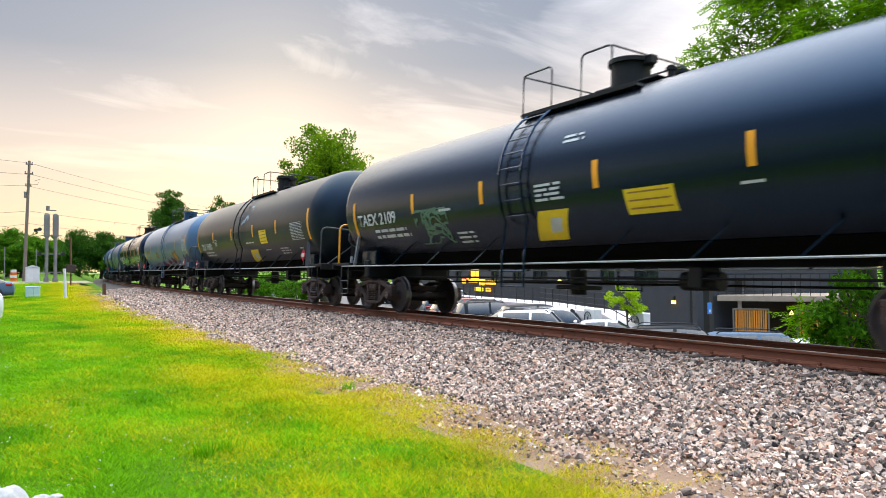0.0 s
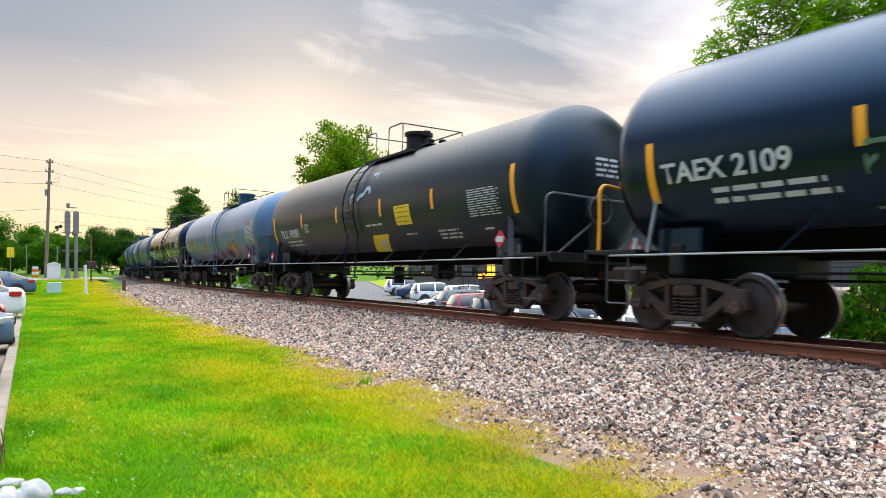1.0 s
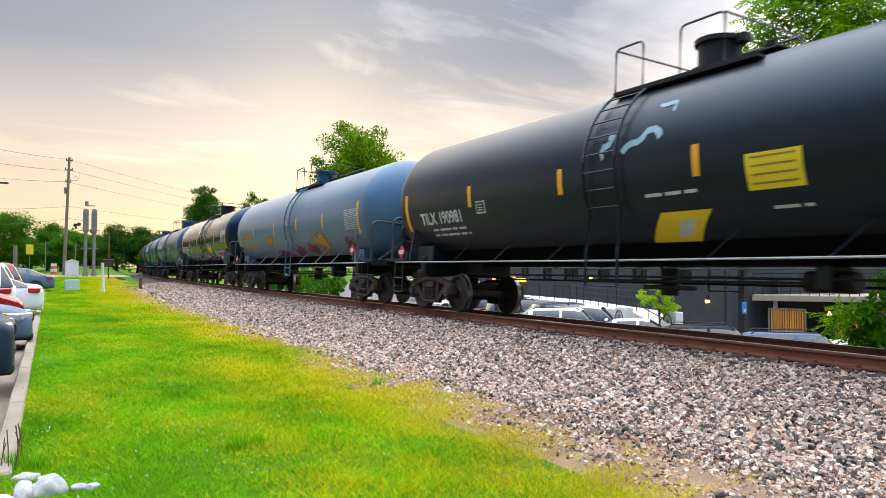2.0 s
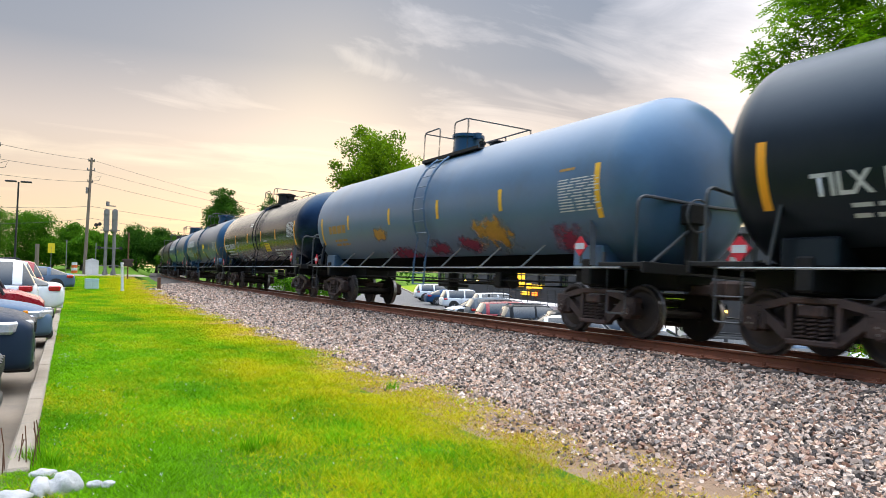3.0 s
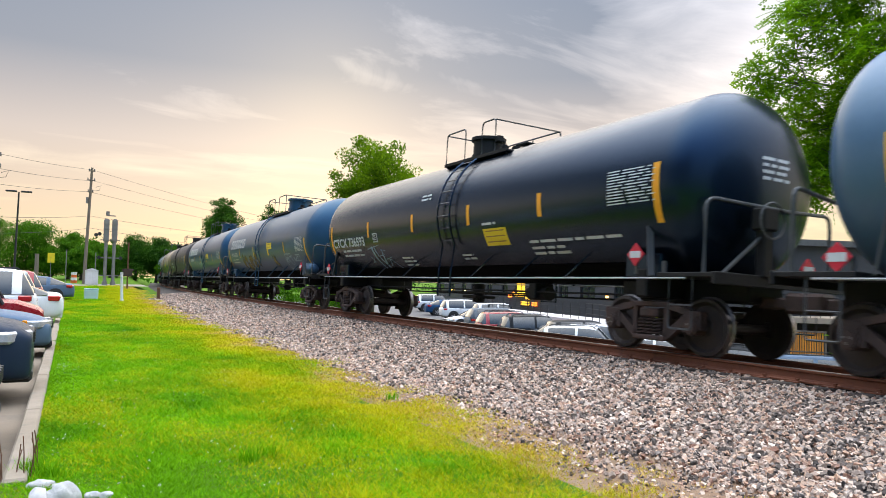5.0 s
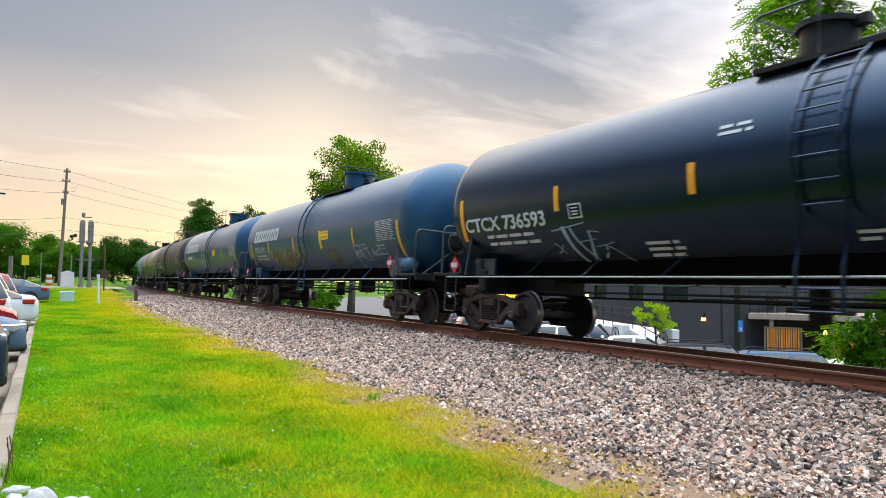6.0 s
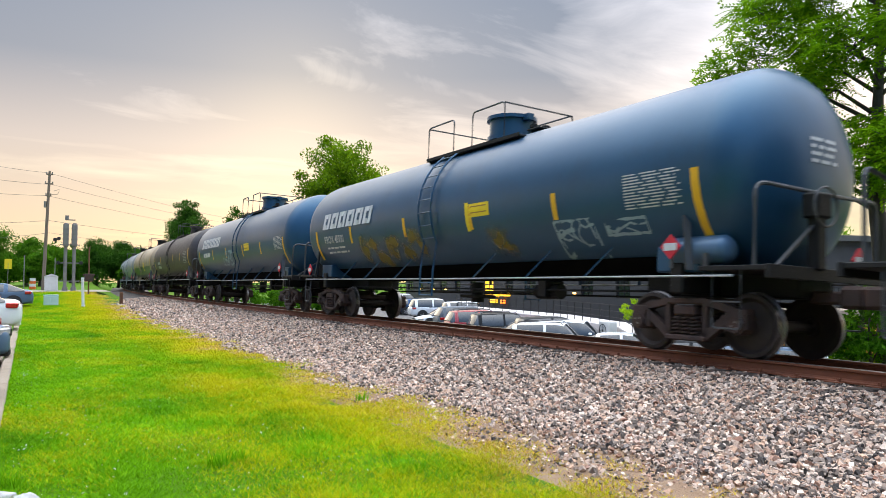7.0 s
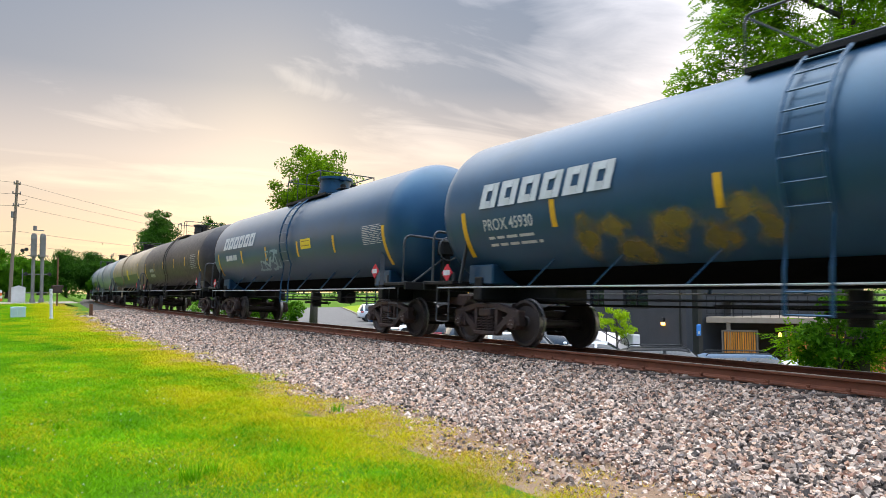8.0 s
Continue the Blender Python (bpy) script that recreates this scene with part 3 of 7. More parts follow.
    dp = style.get("dome_paint", M["steel_dark"])
    bm = bmesh.new()
    rod(bm, (0, dy, top - 0.05), (0, dy, top + dh - 0.10), dr * 0.92, 28)
    rod(bm, (0, dy, top + 0.03), (0, dy, top + 0.12), dr, 28)
    dome = soft_edges(part("manway_dome", bm, dp, car))
    bm = bmesh.new()
    rod(bm, (0, dy, top + dh - 0.10), (0, dy, top + dh - 0.02), dr + 0.03, 28)
    rod(bm, (0, dy, top + dh - 0.02), (0, dy, top + dh), dr * 0.95, 28, 0, dr * 0.8)
    box(bm, -0.08, 0.08, dy - dr - 0.16, dy - dr + 0.05, top + dh - 0.16, top + dh - 0.02)
    soft_edges(part("lid", bm, dp, dome))
    for x, y, h, r in ((0.25, dy - 0.95, 0.28, 0.09), (-0.2, dy - 1.1, 0.22, 0.07)):
        bm = bmesh.new()
        rod(bm, (x, y, top - 0.03), (x, y, top + h), r, 10)
        rod(bm, (x, y, top + h - 0.08), (x, y, top + h - 0.03), r * 1.4, 10)
        part("valve", bm, M["steel_dark"], car)
    # near side: a short guard, the ladder gap, a long guard; far side: one long guard
    mid = style.get("gate", (0.05, -0.75))
    ry = y1 + 0.60
    for x, a, b in ((-0.95, y0, mid[0]), (-0.95, mid[1], ry), (0.95, y0, ry)):
        bm = bmesh.new()
        zt = top + 0.62
        tube(bm, bend([(x, a, deck), (x, a, zt), (x, b, zt), (x, b, deck)], 0.12), 0.02, 6)
        if abs(a - b) > 1.5:
            tube(bm, [(x, (a + b) / 2, deck), (x, (a + b) / 2, zt)], 0.016, 5)
        part("walkway_railing", bm, M["handrail"], car)
    for y in (y0, ry):
        bm = bmesh.new()
        tube(bm, [(-0.95, y, top + 0.60), (0.95, y, top + 0.60)], 0.018, 5)
        part("end_guard", bm, M["handrail"], car)
    ly0, ly1 = style.get("ladder_y", (0.0, 0.55))
    for s in (-1, 1):
        lad = []
        for a in np.linspace(radians(38), radians(118), 11):
            lad.append((s * (TANK_R + 0.09) * math.sin(a), TANK_Z + (TANK_R + 0.09) * math.cos(a)))
        lad += [(s * 1.56, 1.30), (s * 1.56, 0.72)]
        for y in (ly0, ly1):
            bm = bmesh.new()
            tube(bm, [(a, y, b) for a, b in lad], 0.026, 5)
            part("ladder_rail", bm, style.get("ladder", paint), car)
        steps = [(s * (TANK_R + 0.09) * math.sin(q), TANK_Z + (TANK_R + 0.09) * math.cos(q)) for q in np.linspace(radians(42), radians(114), 8)] + [(s * 1.56, 1.02), (s * 1.56, 0.74)]
        for a, b in steps:
            bm = bmesh.new()
            tube(bm, [(a, ly0, b), (a, ly1, b)], 0.015, 5)
            part("rung", bm, style.get("ladder", paint), car)
    wheels = []
    for d in (-1, 1):
        wheels += bogie(car, d * TRUCK)
    style["marks"](car)
    return car, wheels


def placard(car, x, y, z, end=False):
    """A diamond placard; end: it faces along the line instead of across it."""
    bm = bmesh.new()
    r, t = 0.185, 0.012
    ring = [(0, -r), (r, 0), (0, r), (-r, 0)]
    a = [bm.verts.new((x - t, y + u, z + v) if not end else (x + u, y - t, z + v)) for u, v in ring]
    b = [bm.verts.new((x + t, y + u, z + v) if not end else (x + u, y + t, z + v)) for u, v in ring]
    bm.faces.new(a), bm.faces.new(b)
    for k in range(4):
        bm.faces.new((a[k], a[(k + 1) % 4], b[(k + 1) % 4], b[k]))
    p = part("placard", bm, M["red_ink"], car, "red diamond placard with a white band")
    bm = bmesh.new()
    if end:
        box(bm, x - 0.12, x + 0.12, y - t - 0.006, y - t - 0.002, z - 0.055, z + 0.055)
    else:
        box(bm, x - t - 0.006, x - t - 0.002, y - 0.12, y + 0.12, z - 0.055, z + 0.055)
    part("band", bm, M["white_ink"], p)
    bm = bmesh.new()
    box(bm, x + t, x + t + 0.02, y - 0.025, y + 0.025, 1.25, z)
    part("placard_post", bm, M["handrail"], car)


def placards(car, far=True):
    placard(car, -1.50, -7.05, 1.56)
    placard(car, 0.6, -8.62, 1.44, True)
    if far:
        placard(car, -1.50, 7.78, 1.44)



def head_lines(car, d, x0, z0, width, rows, gap, height, material, seed=2):
    """Small writing on an end head, as bars that follow its curve."""
    rnd = random.Random(seed)
    bm = bmesh.new()

    def put(x, z):
        q = min(((x * x + (z - TANK_Z) ** 2) / TANK_R ** 2), 0.99)
        return bm.verts.new((x, d * (HALF + HEAD * (1 - q ** 1.111) ** 0.45 + 0.012), z))
    for k in range(rows):
        x = x0
        while x < x0 + width - 0.05:
            w = min(rnd.uniform(0.12, 0.3), x0 + width - x)
            z = z0 - k * gap
            bm.faces.new((put(x, z), put(x + w, z), put(x + w, z + height), put(x, z + height)))
            x += w + 0.05
    return tagged(part("end_marking", bm, material, car), kind="stuff")


def stencil_block(car, y0, y1, z0, z1, rows, material):
    """A panel of close-set small writing."""
    rows += 3
    n = (z1 - z0) / rows
    text_lines(car, y0, z1 - n, y0 - y1, rows, n, n * 0.42, material, "stencil_block", int(abs(y0 * 10)) + rows)


def sticker(car, y0, y1, z0, z1, slant=0.0, lines=3, patch=False):
    s = skin("warning_sticker", car, y0, y1, z0, z1, M["yellow_ink"], slant, label="yellow warning sticker")
    for k in range(lines):
        z = z0 + (z1 - z0) * (k + 0.6) / (lines + 0.2)
        skin("print_line", s, y0 - 0.08, y1 + 0.08, z, z + 0.025, M["ochre_ink"], 0, 0.010)
    if patch:
        ym, zm = (y0 * 0.35 + y1 * 0.65), z0 + (z1 - z0) * 0.25
        skin("white_patch", s, ym + 0.14 + slant * (zm - z0), ym - 0.14 + slant * (zm - z0), zm, zm + 0.24, M["white_ink"], slant, 0.010)


def spray(car, y0, y1, z0, z1, material, seed, strokes=9, width=0.05, name="spray_tag", label=""):
    """Sprayed strokes: wandering ribbons lying on the barrel."""
    rnd = random.Random(seed)
    bm = bmesh.new()

    def put(y, z):
        dz = min(max(z - TANK_Z, -1.5), 1.5)
        return bm.verts.new((-math.sqrt((TANK_R + 0.007) ** 2 - dz * dz), y, z))
    for _ in range(strokes):
        y, z = rnd.uniform(y1, y0), rnd.uniform(z0, z1)
        a = rnd.uniform(0, 6.28)
        prev = None
        w = width * rnd.uniform(0.6, 1.5)
        for k in range(9):
            a += rnd.uniform(-0.9, 0.9)
            y, z = y + 0.13 * math.cos(a), z + 0.11 * math.sin(a)
            y, z = min(max(y, y1), y0), min(max(z, z0), z1)
            c, s_ = -math.sin(a) * w / 2, math.cos(a) * w / 2
            cur = (put(y + c, z + s_), put(y - c, z - s_))
            if prev:
                bm.faces.new((prev[0], prev[1], cur[1], cur[0]))
            prev = cur
    return tagged(part(name, bm, material, car, label), kind="stuff")


def tag(car, y0, y1, z0, z1, material):
    """A sprayed tag of bold slanting strokes with thin tails and drips."""
    bm = bmesh.new()
    w, h = y0 - y1, z1 - z0

    def put(u, v):
        z = z0 + v * h
        dz = z - TANK_Z
        return bm.verts.new((-math.sqrt((TANK_R + 0.007) ** 2 - dz * dz), y0 - u * w, z))
    strokes = [((0.02, 0.86), (0.55, 1.0), 0.10), ((0.18, 0.95), (0.34, 0.06), 0.17), ((0.30, 0.90), (0.50, 0.10), 0.10), ((0.50, 0.12), (0.56, 0.80), 0.12), ((0.56, 0.80), (0.72, 0.74), 0.05),
               ((0.0, 0.55), (0.12, 0.28), 0.05), ((0.0, 0.30), (0.14, 0.52), 0.05), ((0.60, 0.42), (0.86, 0.50), 0.05), ((0.64, 0.16), (0.74, 0.44), 0.08), ((0.74, 0.42), (1.0, 0.04), 0.05), ((0.40, 0.55), (0.62, 0.60), 0.06)]
    for (a, b), (c, d), t in strokes:
        n = Vector((b - d, (c - a) * w / h)).normalized() * t / 2
        prev = None
        for k in range(6):
            f = k / 5
            u, v = a + (c - a) * f + 0.015 * math.sin(5 * f + a * 9), b + (d - b) * f
            g = 1 - 0.45 * f
            cur = (put(u + n.x * g * h / w, v + n.y * g * h / w), put(u - n.x * g * h / w, v - n.y * g * h / w))
            if prev:
                bm.faces.new((prev[0], prev[1], cur[1], cur[0]))
            prev = cur
    return tagged(part("spray_tag", bm, material, car, "pale blue spray tag"), kind="stuff")


def blot(car, y0, y1, z0, z1, material, seed):
    """A soft-edged cloud of faded spray paint."""
    ob = skin("paint_patch", car, y0 + 0.12, y1 - 0.12, z0 - 0.10, z1 + 0.10, material, 0, 0.007 + 0.0015 * (seed % 5))
    return tagged(ob, kind="stuff")


def word_shapes(car, y0, y1, z0, h, n):
    """A maker's mark as plain white blocks with open middles."""
    w = (y0 - y1) / n
    for k in range(n):
        a = y0 - k * w
        bm = bmesh.new()
        lean = 0.10

        def put(y, z):
            dz = z - TANK_Z
            return bm.verts.new((-math.sqrt((TANK_R + 0.030) ** 2 - dz * dz), y - lean * (z - z0) / h, z))
        b, t = w * 0.84, h
        th = 0.28 * w
        q = [(a, a - th, z0, z0 + t), (a - b + th, a - b, z0, z0 + t), (a - th, a - b + th, z0 + t - th * 0.85, z0 + t)]
        q.append((a - th, a - b + th, z0, z0 + th * 0.85))
        for c, d, e, f in q:
            bm.faces.new((put(c, e), put(d, e), put(d, f), put(c, f)))
        part("emblem_block", bm, M["white_ink"], car)


def boxed_mark(car, y, fill):
    bx = skin("boxed_mark", car, y, y - 0.35, 2.2, 2.46, M["white_ink"])
    skin("box_fill", bx, y - 0.03, y - 0.32, 2.23, 2.43, M[fill], 0, 0.011)
    for z in (2.26, 2.31, 2.37):
        skin("boxed_line", bx, y - 0.09, y - 0.26, z, z + 0.025, M["white_ink"], 0, 0.015)


def reservoir(car, y):
    bm = bmesh.new()
    prof = [(0.0, -0.52), (0.14, -0.50), (0.2, -0.44), (0.21, -0.4), (0.21, 0.4), (0.2, 0.44), (0.14, 0.5), (0.0, 0.52)]
    revolve(bm, prof, "Y", 20)
    for v in bm.verts:
        v.co += Vector((-1.18, y, 1.52))
    part("air_reservoir", bm, M["grey_paint"], car, "pale grey air reservoir", smooth=True)


def brake_stand(car, y):
    bm = bmesh.new()
    box(bm, -0.55, -0.35, y - 0.08, y + 0.08, 1.25, 2.0, 0, 0.02)
    box(bm, -0.62, -0.28, y - 0.12, y + 0.12, 1.95, 2.3, 0, 0.03)
    part("hand_brake", bm, M["steel_dark"], car)
    bm = bmesh.new()
    beam(bm, (-1.35, y, 1.25), (-0.2, y, 2.1), 0.05, 0.03)
    part("end_brace", bm, M["handrail"], car)
    bm = bmesh.new()
    pts = [(-0.45 + 0.27 * math.cos(a), y * 1.015, 2.1 + 0.27 * math.sin(a)) for a in np.linspace(0, 6.283, 25)]
    tube(bm, pts, 0.018, 5)
    part("brake_wheel", bm, M["handrail"], car)


def common(car, orange, far=True, ys=(3.97, 1.20, -1.80, -4.55), tail=7.12, nose_z=(2.05, 3.0), tail_z=(1.95, 2.85), sz=(2.36, 2.82)):
    placards(car, far)
    tape = M["orange_tape"] if orange else M["amber_tape"]
    skin("end_stripe", car, tail + 0.07, tail - 0.07, *tail_z, tape)
    skin("end_stripe", car, -7.46, -7.60, *nose_z, tape)
    for y in ys:
        skin("reflective_stripe", car, y + 0.065, y - 0.065, *sz, tape)
    brake_stand(car, -8.63)
    head_lines(car, -1, -0.30, 3.10, 0.62, 4, 0.105, 0.05, M["white_ink"])


def marks_a(car):
    common(car, True, False, ys=(4.12, 1.38, -1.80, -4.60), tail=7.22)
    letters("reporting_mark", "TAEX 2109", car, 7.02, 2.22, 0.40, M["white_ink"], bold=0.009, width=1.08)
    text_lines(car, 6.2, 2.02, 1.75, 2, 0.14, 0.07, M["white_ink"], seed=3)
    spray(car, 4.1, 2.75, 1.68, 2.4, M["green_ink"], 4, 16, 0.06, label="pale green spray tag")
    text_lines(car, 2.55, 1.83, 0.65, 3, 0.09, 0.04, M["white_ink"], seed=5)
    text_lines(car, 3.0, 2.33, 0.5, 1, 0.1, 0.05, M["white_ink"], seed=15)
    text_lines(car, -0.27, 2.52, 0.75, 4, 0.085, 0.045, M["white_ink"], seed=6)
    text_lines(car, -0.95, 3.32, 0.52, 2, 0.09, 0.045, M["white_ink"], seed=7)
    sticker(car, 0.05, -0.75, 1.60, 2.10, -0.62, 0, True)
    sticker(car, -2.36, -3.32, 1.90, 2.28)
    text_lines(car, -4.4, 2.15, 0.4, 1, 0.09, 0.04, M["white_ink"], seed=17)


def marks_b(car):
    common(car, True, ys=(4.45, 1.38, -1.65, -4.40), tail=7.42)
    letters("reporting_mark", "TILX 190981", car, 6.75, 2.08, 0.38, M["white_ink"], bold=0.009, width=0.95)
    text_lines(car, 6.3, 1.92, 1.6, 2, 0.12, 0.05, M["white_ink"], seed=8)
    boxed_mark(car, 4.22, "faded_black")
    sticker(car, -2.46, -3.28, 2.08, 2.56, 0, 4)
    sticker(car, -0.3, -1.25, 1.42, 1.9, -1.1, 0, True)
    text_lines(car, -0.62, 2.14, 1.1, 1, 0.1, 0.05, M["white_ink"], seed=9)
    text_lines(car, -2.75, 1.83, 0.6, 1, 0.1, 0.04, M["white_ink"], seed=10)
    text_lines(car, -4.35, 1.84, 0.95, 3, 0.08, 0.04, M["white_ink"], seed=11)
    text_lines(car, -6.25, 1.80, 0.35, 1, 0.08, 0.04, M["white_ink"], seed=12)
    stencil_block(car, -5.9, -7.05, 2.08, 2.66, 9, M["white_ink"])
    spray(car, 0.3, -1.1, 2.9, 3.6, M["blue_ink"], 20, 4, 0.10)


def marks_c(car):
    common(car, False, ys=(4.55, 1.33, -1.6, -4.45))
    text_lines(car, 6.4, 2.28, 1.7, 1, 0.1, 0.26, M["ochre_ink"], "faded_mark", seed=13)
    text_lines(car, 6.0, 2.02, 1.3, 2, 0.13, 0.07, M["ochre_ink"], "faded_print", seed=14)
    blot(car, -2.95, -4.75, 1.58, 2.28, M["ochre_cloud"], 1)
    blot(car, 2.7, 1.6, 1.98, 2.3, M["ochre_cloud"], 2)
    blot(car, -2.15, -3.25, 1.60, 1.9, M["crimson_cloud"], 4)
    blot(car, -5.95, -7.0, 1.42, 1.95, M["crimson_cloud"], 5)
    blot(car, 2.2, -0.3, 1.44, 1.66, M["crimson_cloud"], 6)
    blot(car, -0.6, -1.9, 1.5, 1.8, M["crimson_cloud"], 16)
    stencil_block(car, -6.45, -7.58, 2.2, 2.82, 9, M["white_ink"])
    skin("orange_dash", car, -6.45, -6.9, 2.95, 3.0, M["ochre_ink"])


def marks_d(car):
    common(car, True, ys=(4.23, 1.20, -1.72, -4.45), tail=7.44)
    letters("reporting_mark", "CTCX 736593", car, 7.34, 2.14, 0.38, M["white_ink"], bold=0.009, width=1.21)
    text_lines(car, 6.6, 1.98, 1.7, 2, 0.14, 0.06, M["white_ink"], seed=21)
    boxed_mark(car, 3.93, "black_paint")
    tag(car, 4.55, 2.75, 1.42, 2.12, M["blue_ink"])
    text_lines(car, 2.35, 1.70, 0.72, 3, 0.09, 0.045, M["white_ink"], seed=23)
    text_lines(car, -1.0, 1.70, 0.55, 2, 0.08, 0.04, M["white_ink"], seed=24)
    text_lines(car, -3.9, 1.88, 2.9, 1, 0.1, 0.05, M["white_ink"], seed=25)
    text_lines(car, -3.9, 1.76, 1.2, 2, 0.1, 0.05, M["white_ink"], seed=26)
    sticker(car, -2.3, -3.2, 1.88, 2.24)
    text_lines(car, -2.3, 2.32, 0.6, 1, 0.1, 0.05, M["white_ink"], seed=27)
    text_lines(car, 0.78, 3.24, 0.55, 2, 0.1, 0.05, M["white_ink"], seed=28)
    stencil_block(car, -6.4, -7.5, 2.4, 3.0, 9, M["white_ink"])


def marks_e(car):
    common(car, False, ys=(4.5, 1.25, -1.72, -4.45), nose_z=(1.72, 2.66), tail_z=(1.75, 2.62), sz=(2.15, 2.62))
    word_shapes(car, 6.55, 3.05, 2.64, 0.47, 6)
    letters("reporting_mark", "PROX 45930", car, 6.5, 2.22, 0.30, M["white_ink"], width=0.9, bold=0.004)
    text_lines(car, 6.4, 2.05, 1.5, 2, 0.13, 0.05, M["white_ink"], seed=31)
    skin("hanging_tag", car, -1.55, -1.68, 2.12, 2.72, M["yellow_ink"])
    sticker(car, -1.70, -2.44, 2.40, 2.68, 0, 2)
    spray(car, -4.35, -5.35, 1.5, 2.12, M["blue_ink"], 33, 13, 0.05, label="pale spray tag")
    spray(car, -5.6, -6.5, 1.82, 2.05, M["blue_ink"], 34, 9, 0.04)
    blot(car, -2.2, -3.0, 1.62, 2.18, M["dull_cloud"], 7)
    for y0, y1, z0, z1, n in ((4.1, 3.5, 1.62, 2.30, 35), (3.5, 2.9, 1.85, 2.22, 42), (3.3, 2.5, 1.50, 1.95, 43), (2.5, 1.9, 1.62, 2.2, 36), (2.2, 1.7, 1.95, 2.2, 44), (1.7, 1.1, 1.6, 2.1, 41), (1.3, 0.5, 1.95, 2.34, 45), (0.8, 0.4, 1.7, 2.1, 46)):
        blot(car, y0, y1, z0, z1, M["dull_cloud"], n)
    stencil_block(car, -6.15, -7.28, 2.18, 2.74, 9, M["white_ink"])
    reservoir(car, -7.35)


def marks_f(car):
    common(car, False, nose_z=(1.72, 2.66), tail_z=(1.75, 2.62), sz=(2.15, 2.62))
    word_shapes(car, 6.3, 2.4, 2.74, 0.47, 6)
    text_lines(car, 6.0, 2.3, 1.6, 1, 0.1, 0.2, M["white_ink"], seed=36)
    sticker(car, -2.1, -2.9, 2.36, 2.66, 0, 2)
    spray(car, 2.6, 0.0, 1.85, 2.45, M["blue_ink"], 37, 14, 0.07)
    stencil_block(car, -6.4, -7.45, 2.25, 2.74, 8, M["white_ink"])


def marks_g(car):
    common(car, False)
    text_lines(car, 5.5, 2.3, 1.4, 2, 0.3, 0.18, M["rail_white"], seed=38)
    stencil_block(car, -5.8, -7.0, 2.2, 2.9, 5, M["rail_white"])


def marks_h(car):
    common(car, False)
    skin("tar_band", car, 7.3, -7.3, 1.2, 2.35, M["faded_black"], 0, 0.004)
    sticker(car, -2.0, -2.6, 2.0, 2.7)


LIST = [
    ("black_paint", "glossy black railway tank car with orange stripes", marks_a, dict(dome=(0.39, 0.62), dome_y=-1.05, deck=(0.9, -2.1), ladder_y=(0.0, 0.66), rail=M["orange_tape"], brace=M["rail_white"])),
    ("faded_black", "dusty black railway tank car with yellow warning stickers", marks_b, dict(dome=(0.38, 0.6), dome_y=-0.75, deck=(0.7, -2.2), ladder_y=(-0.1, 0.65))),
    ("grey_paint", "blue-grey railway tank car with faded orange and crimson paint", marks_c, dict(tank_y=-0.14, dome=(0.42, 0.58), dome_y=-0.18, deck=(0.6, -2.4), ladder_y=(-1.05, -0.42), gate=(-0.3, -1.1), dome_paint=M["slate_paint"], bracket=M["pale_paint"])),
    ("black_paint", "matt black railway tank car with a pale blue spray tag", marks_d, dict(dome=(0.43, 0.6), dome_y=0.13, deck=(0.66, -2.3), ladder_y=(-1.02, -0.42), gate=(-0.3, -1.1))),
    ("slate_paint", "slate blue railway tank car with white emblem and stains", marks_e, dict(dome=(0.56, 0.6), dome_y=-0.97, deck=(1.25, -2.6), rod_z=1.12, ladder_y=(-0.25, 0.33), dome_paint=M["slate_paint"])),
    ("slate_paint", "slate blue railway tank car with white emblem", marks_f, dict(dome=(0.56, 0.6), dome_y=-0.9, deck=(1.0, -2.5), rod_z=1.12, ladder_y=(-1.15, -0.5), dome_paint=M["slate_paint"])),
    ("brown_paint", "sooty brown railway tank car", marks_g, dict(dome_paint=M["brown_paint"])),
    ("tan_paint", "stained tan railway tank car with a tarry lower half", marks_h, {}),
    ("pale_paint", "dirty pale grey railway tank car", marks_g, {}),
    ("pale_paint", "dirty pale grey railway tank car with rust stains", marks_h, {}),
    ("faded_black", "faded black railway tank car", marks_g, {}),
    ("grey_paint", "grey railway tank car", marks_g, {}),
]
CARS = []
for _paint, _label, _marks, _more in LIST:
    CARS.append(tank_car(dict(paint=M[_paint], label=_label, marks=_marks, **_more)))


# ---------- car parks, kerb and crossing road ----------
def kerb_x(y):
    return -0.03 + 0.028 * (y - 6.6)


def strip(name, xs0, xs1, ys, z, material, label, category, thick=0.0):
    """A surface between two edges along y; z is a function of x and y."""
    vs, fs = [], []
    for y in ys:
        for k in range(5):
            x = xs0(y) + (xs1(y) - xs0(y)) * k / 4
            vs.append((x, y, z(x, y)))
    for i in range(len(ys) - 1):
        for k in range(4):
            fs.append((i * 5 + k, i * 5 + k + 1, i * 5 + k + 6, i * 5 + k + 5))
    return tagged(mesh_object(name, vs, fs, material), label, category, kind="structure")


M["pale_lot"] = mat("pale_worn_concrete_lot", (0.20, 0.155, 0.11), (0.255, 0.20, 0.145), 1.2, 0.9, 0, 0.3, 80, dirt=(0.11, 0.095, 0.08), dirt_at=(0.5, 0.8))
strip("car_park", lambda y: kerb_x(y) - 26, lambda y: kerb_x(y) - 0.16, np.arange(4.6, 66, 3), lambda x, y: -0.545 + float(np.interp(y, RISE_Y, RISE_Z)), M["pale_lot"], "pale worn concrete car park beside the grass", "car park")
strip("lower_car_park", lambda y: X_LINE + 8.2 + min(bend_x(y), 12), lambda y: 64.0, np.arange(-20, 135, 5), lambda x, y: float(lot_z(y)) + 0.02, M["asphalt"], "grey asphalt car park below the railway", "car park")
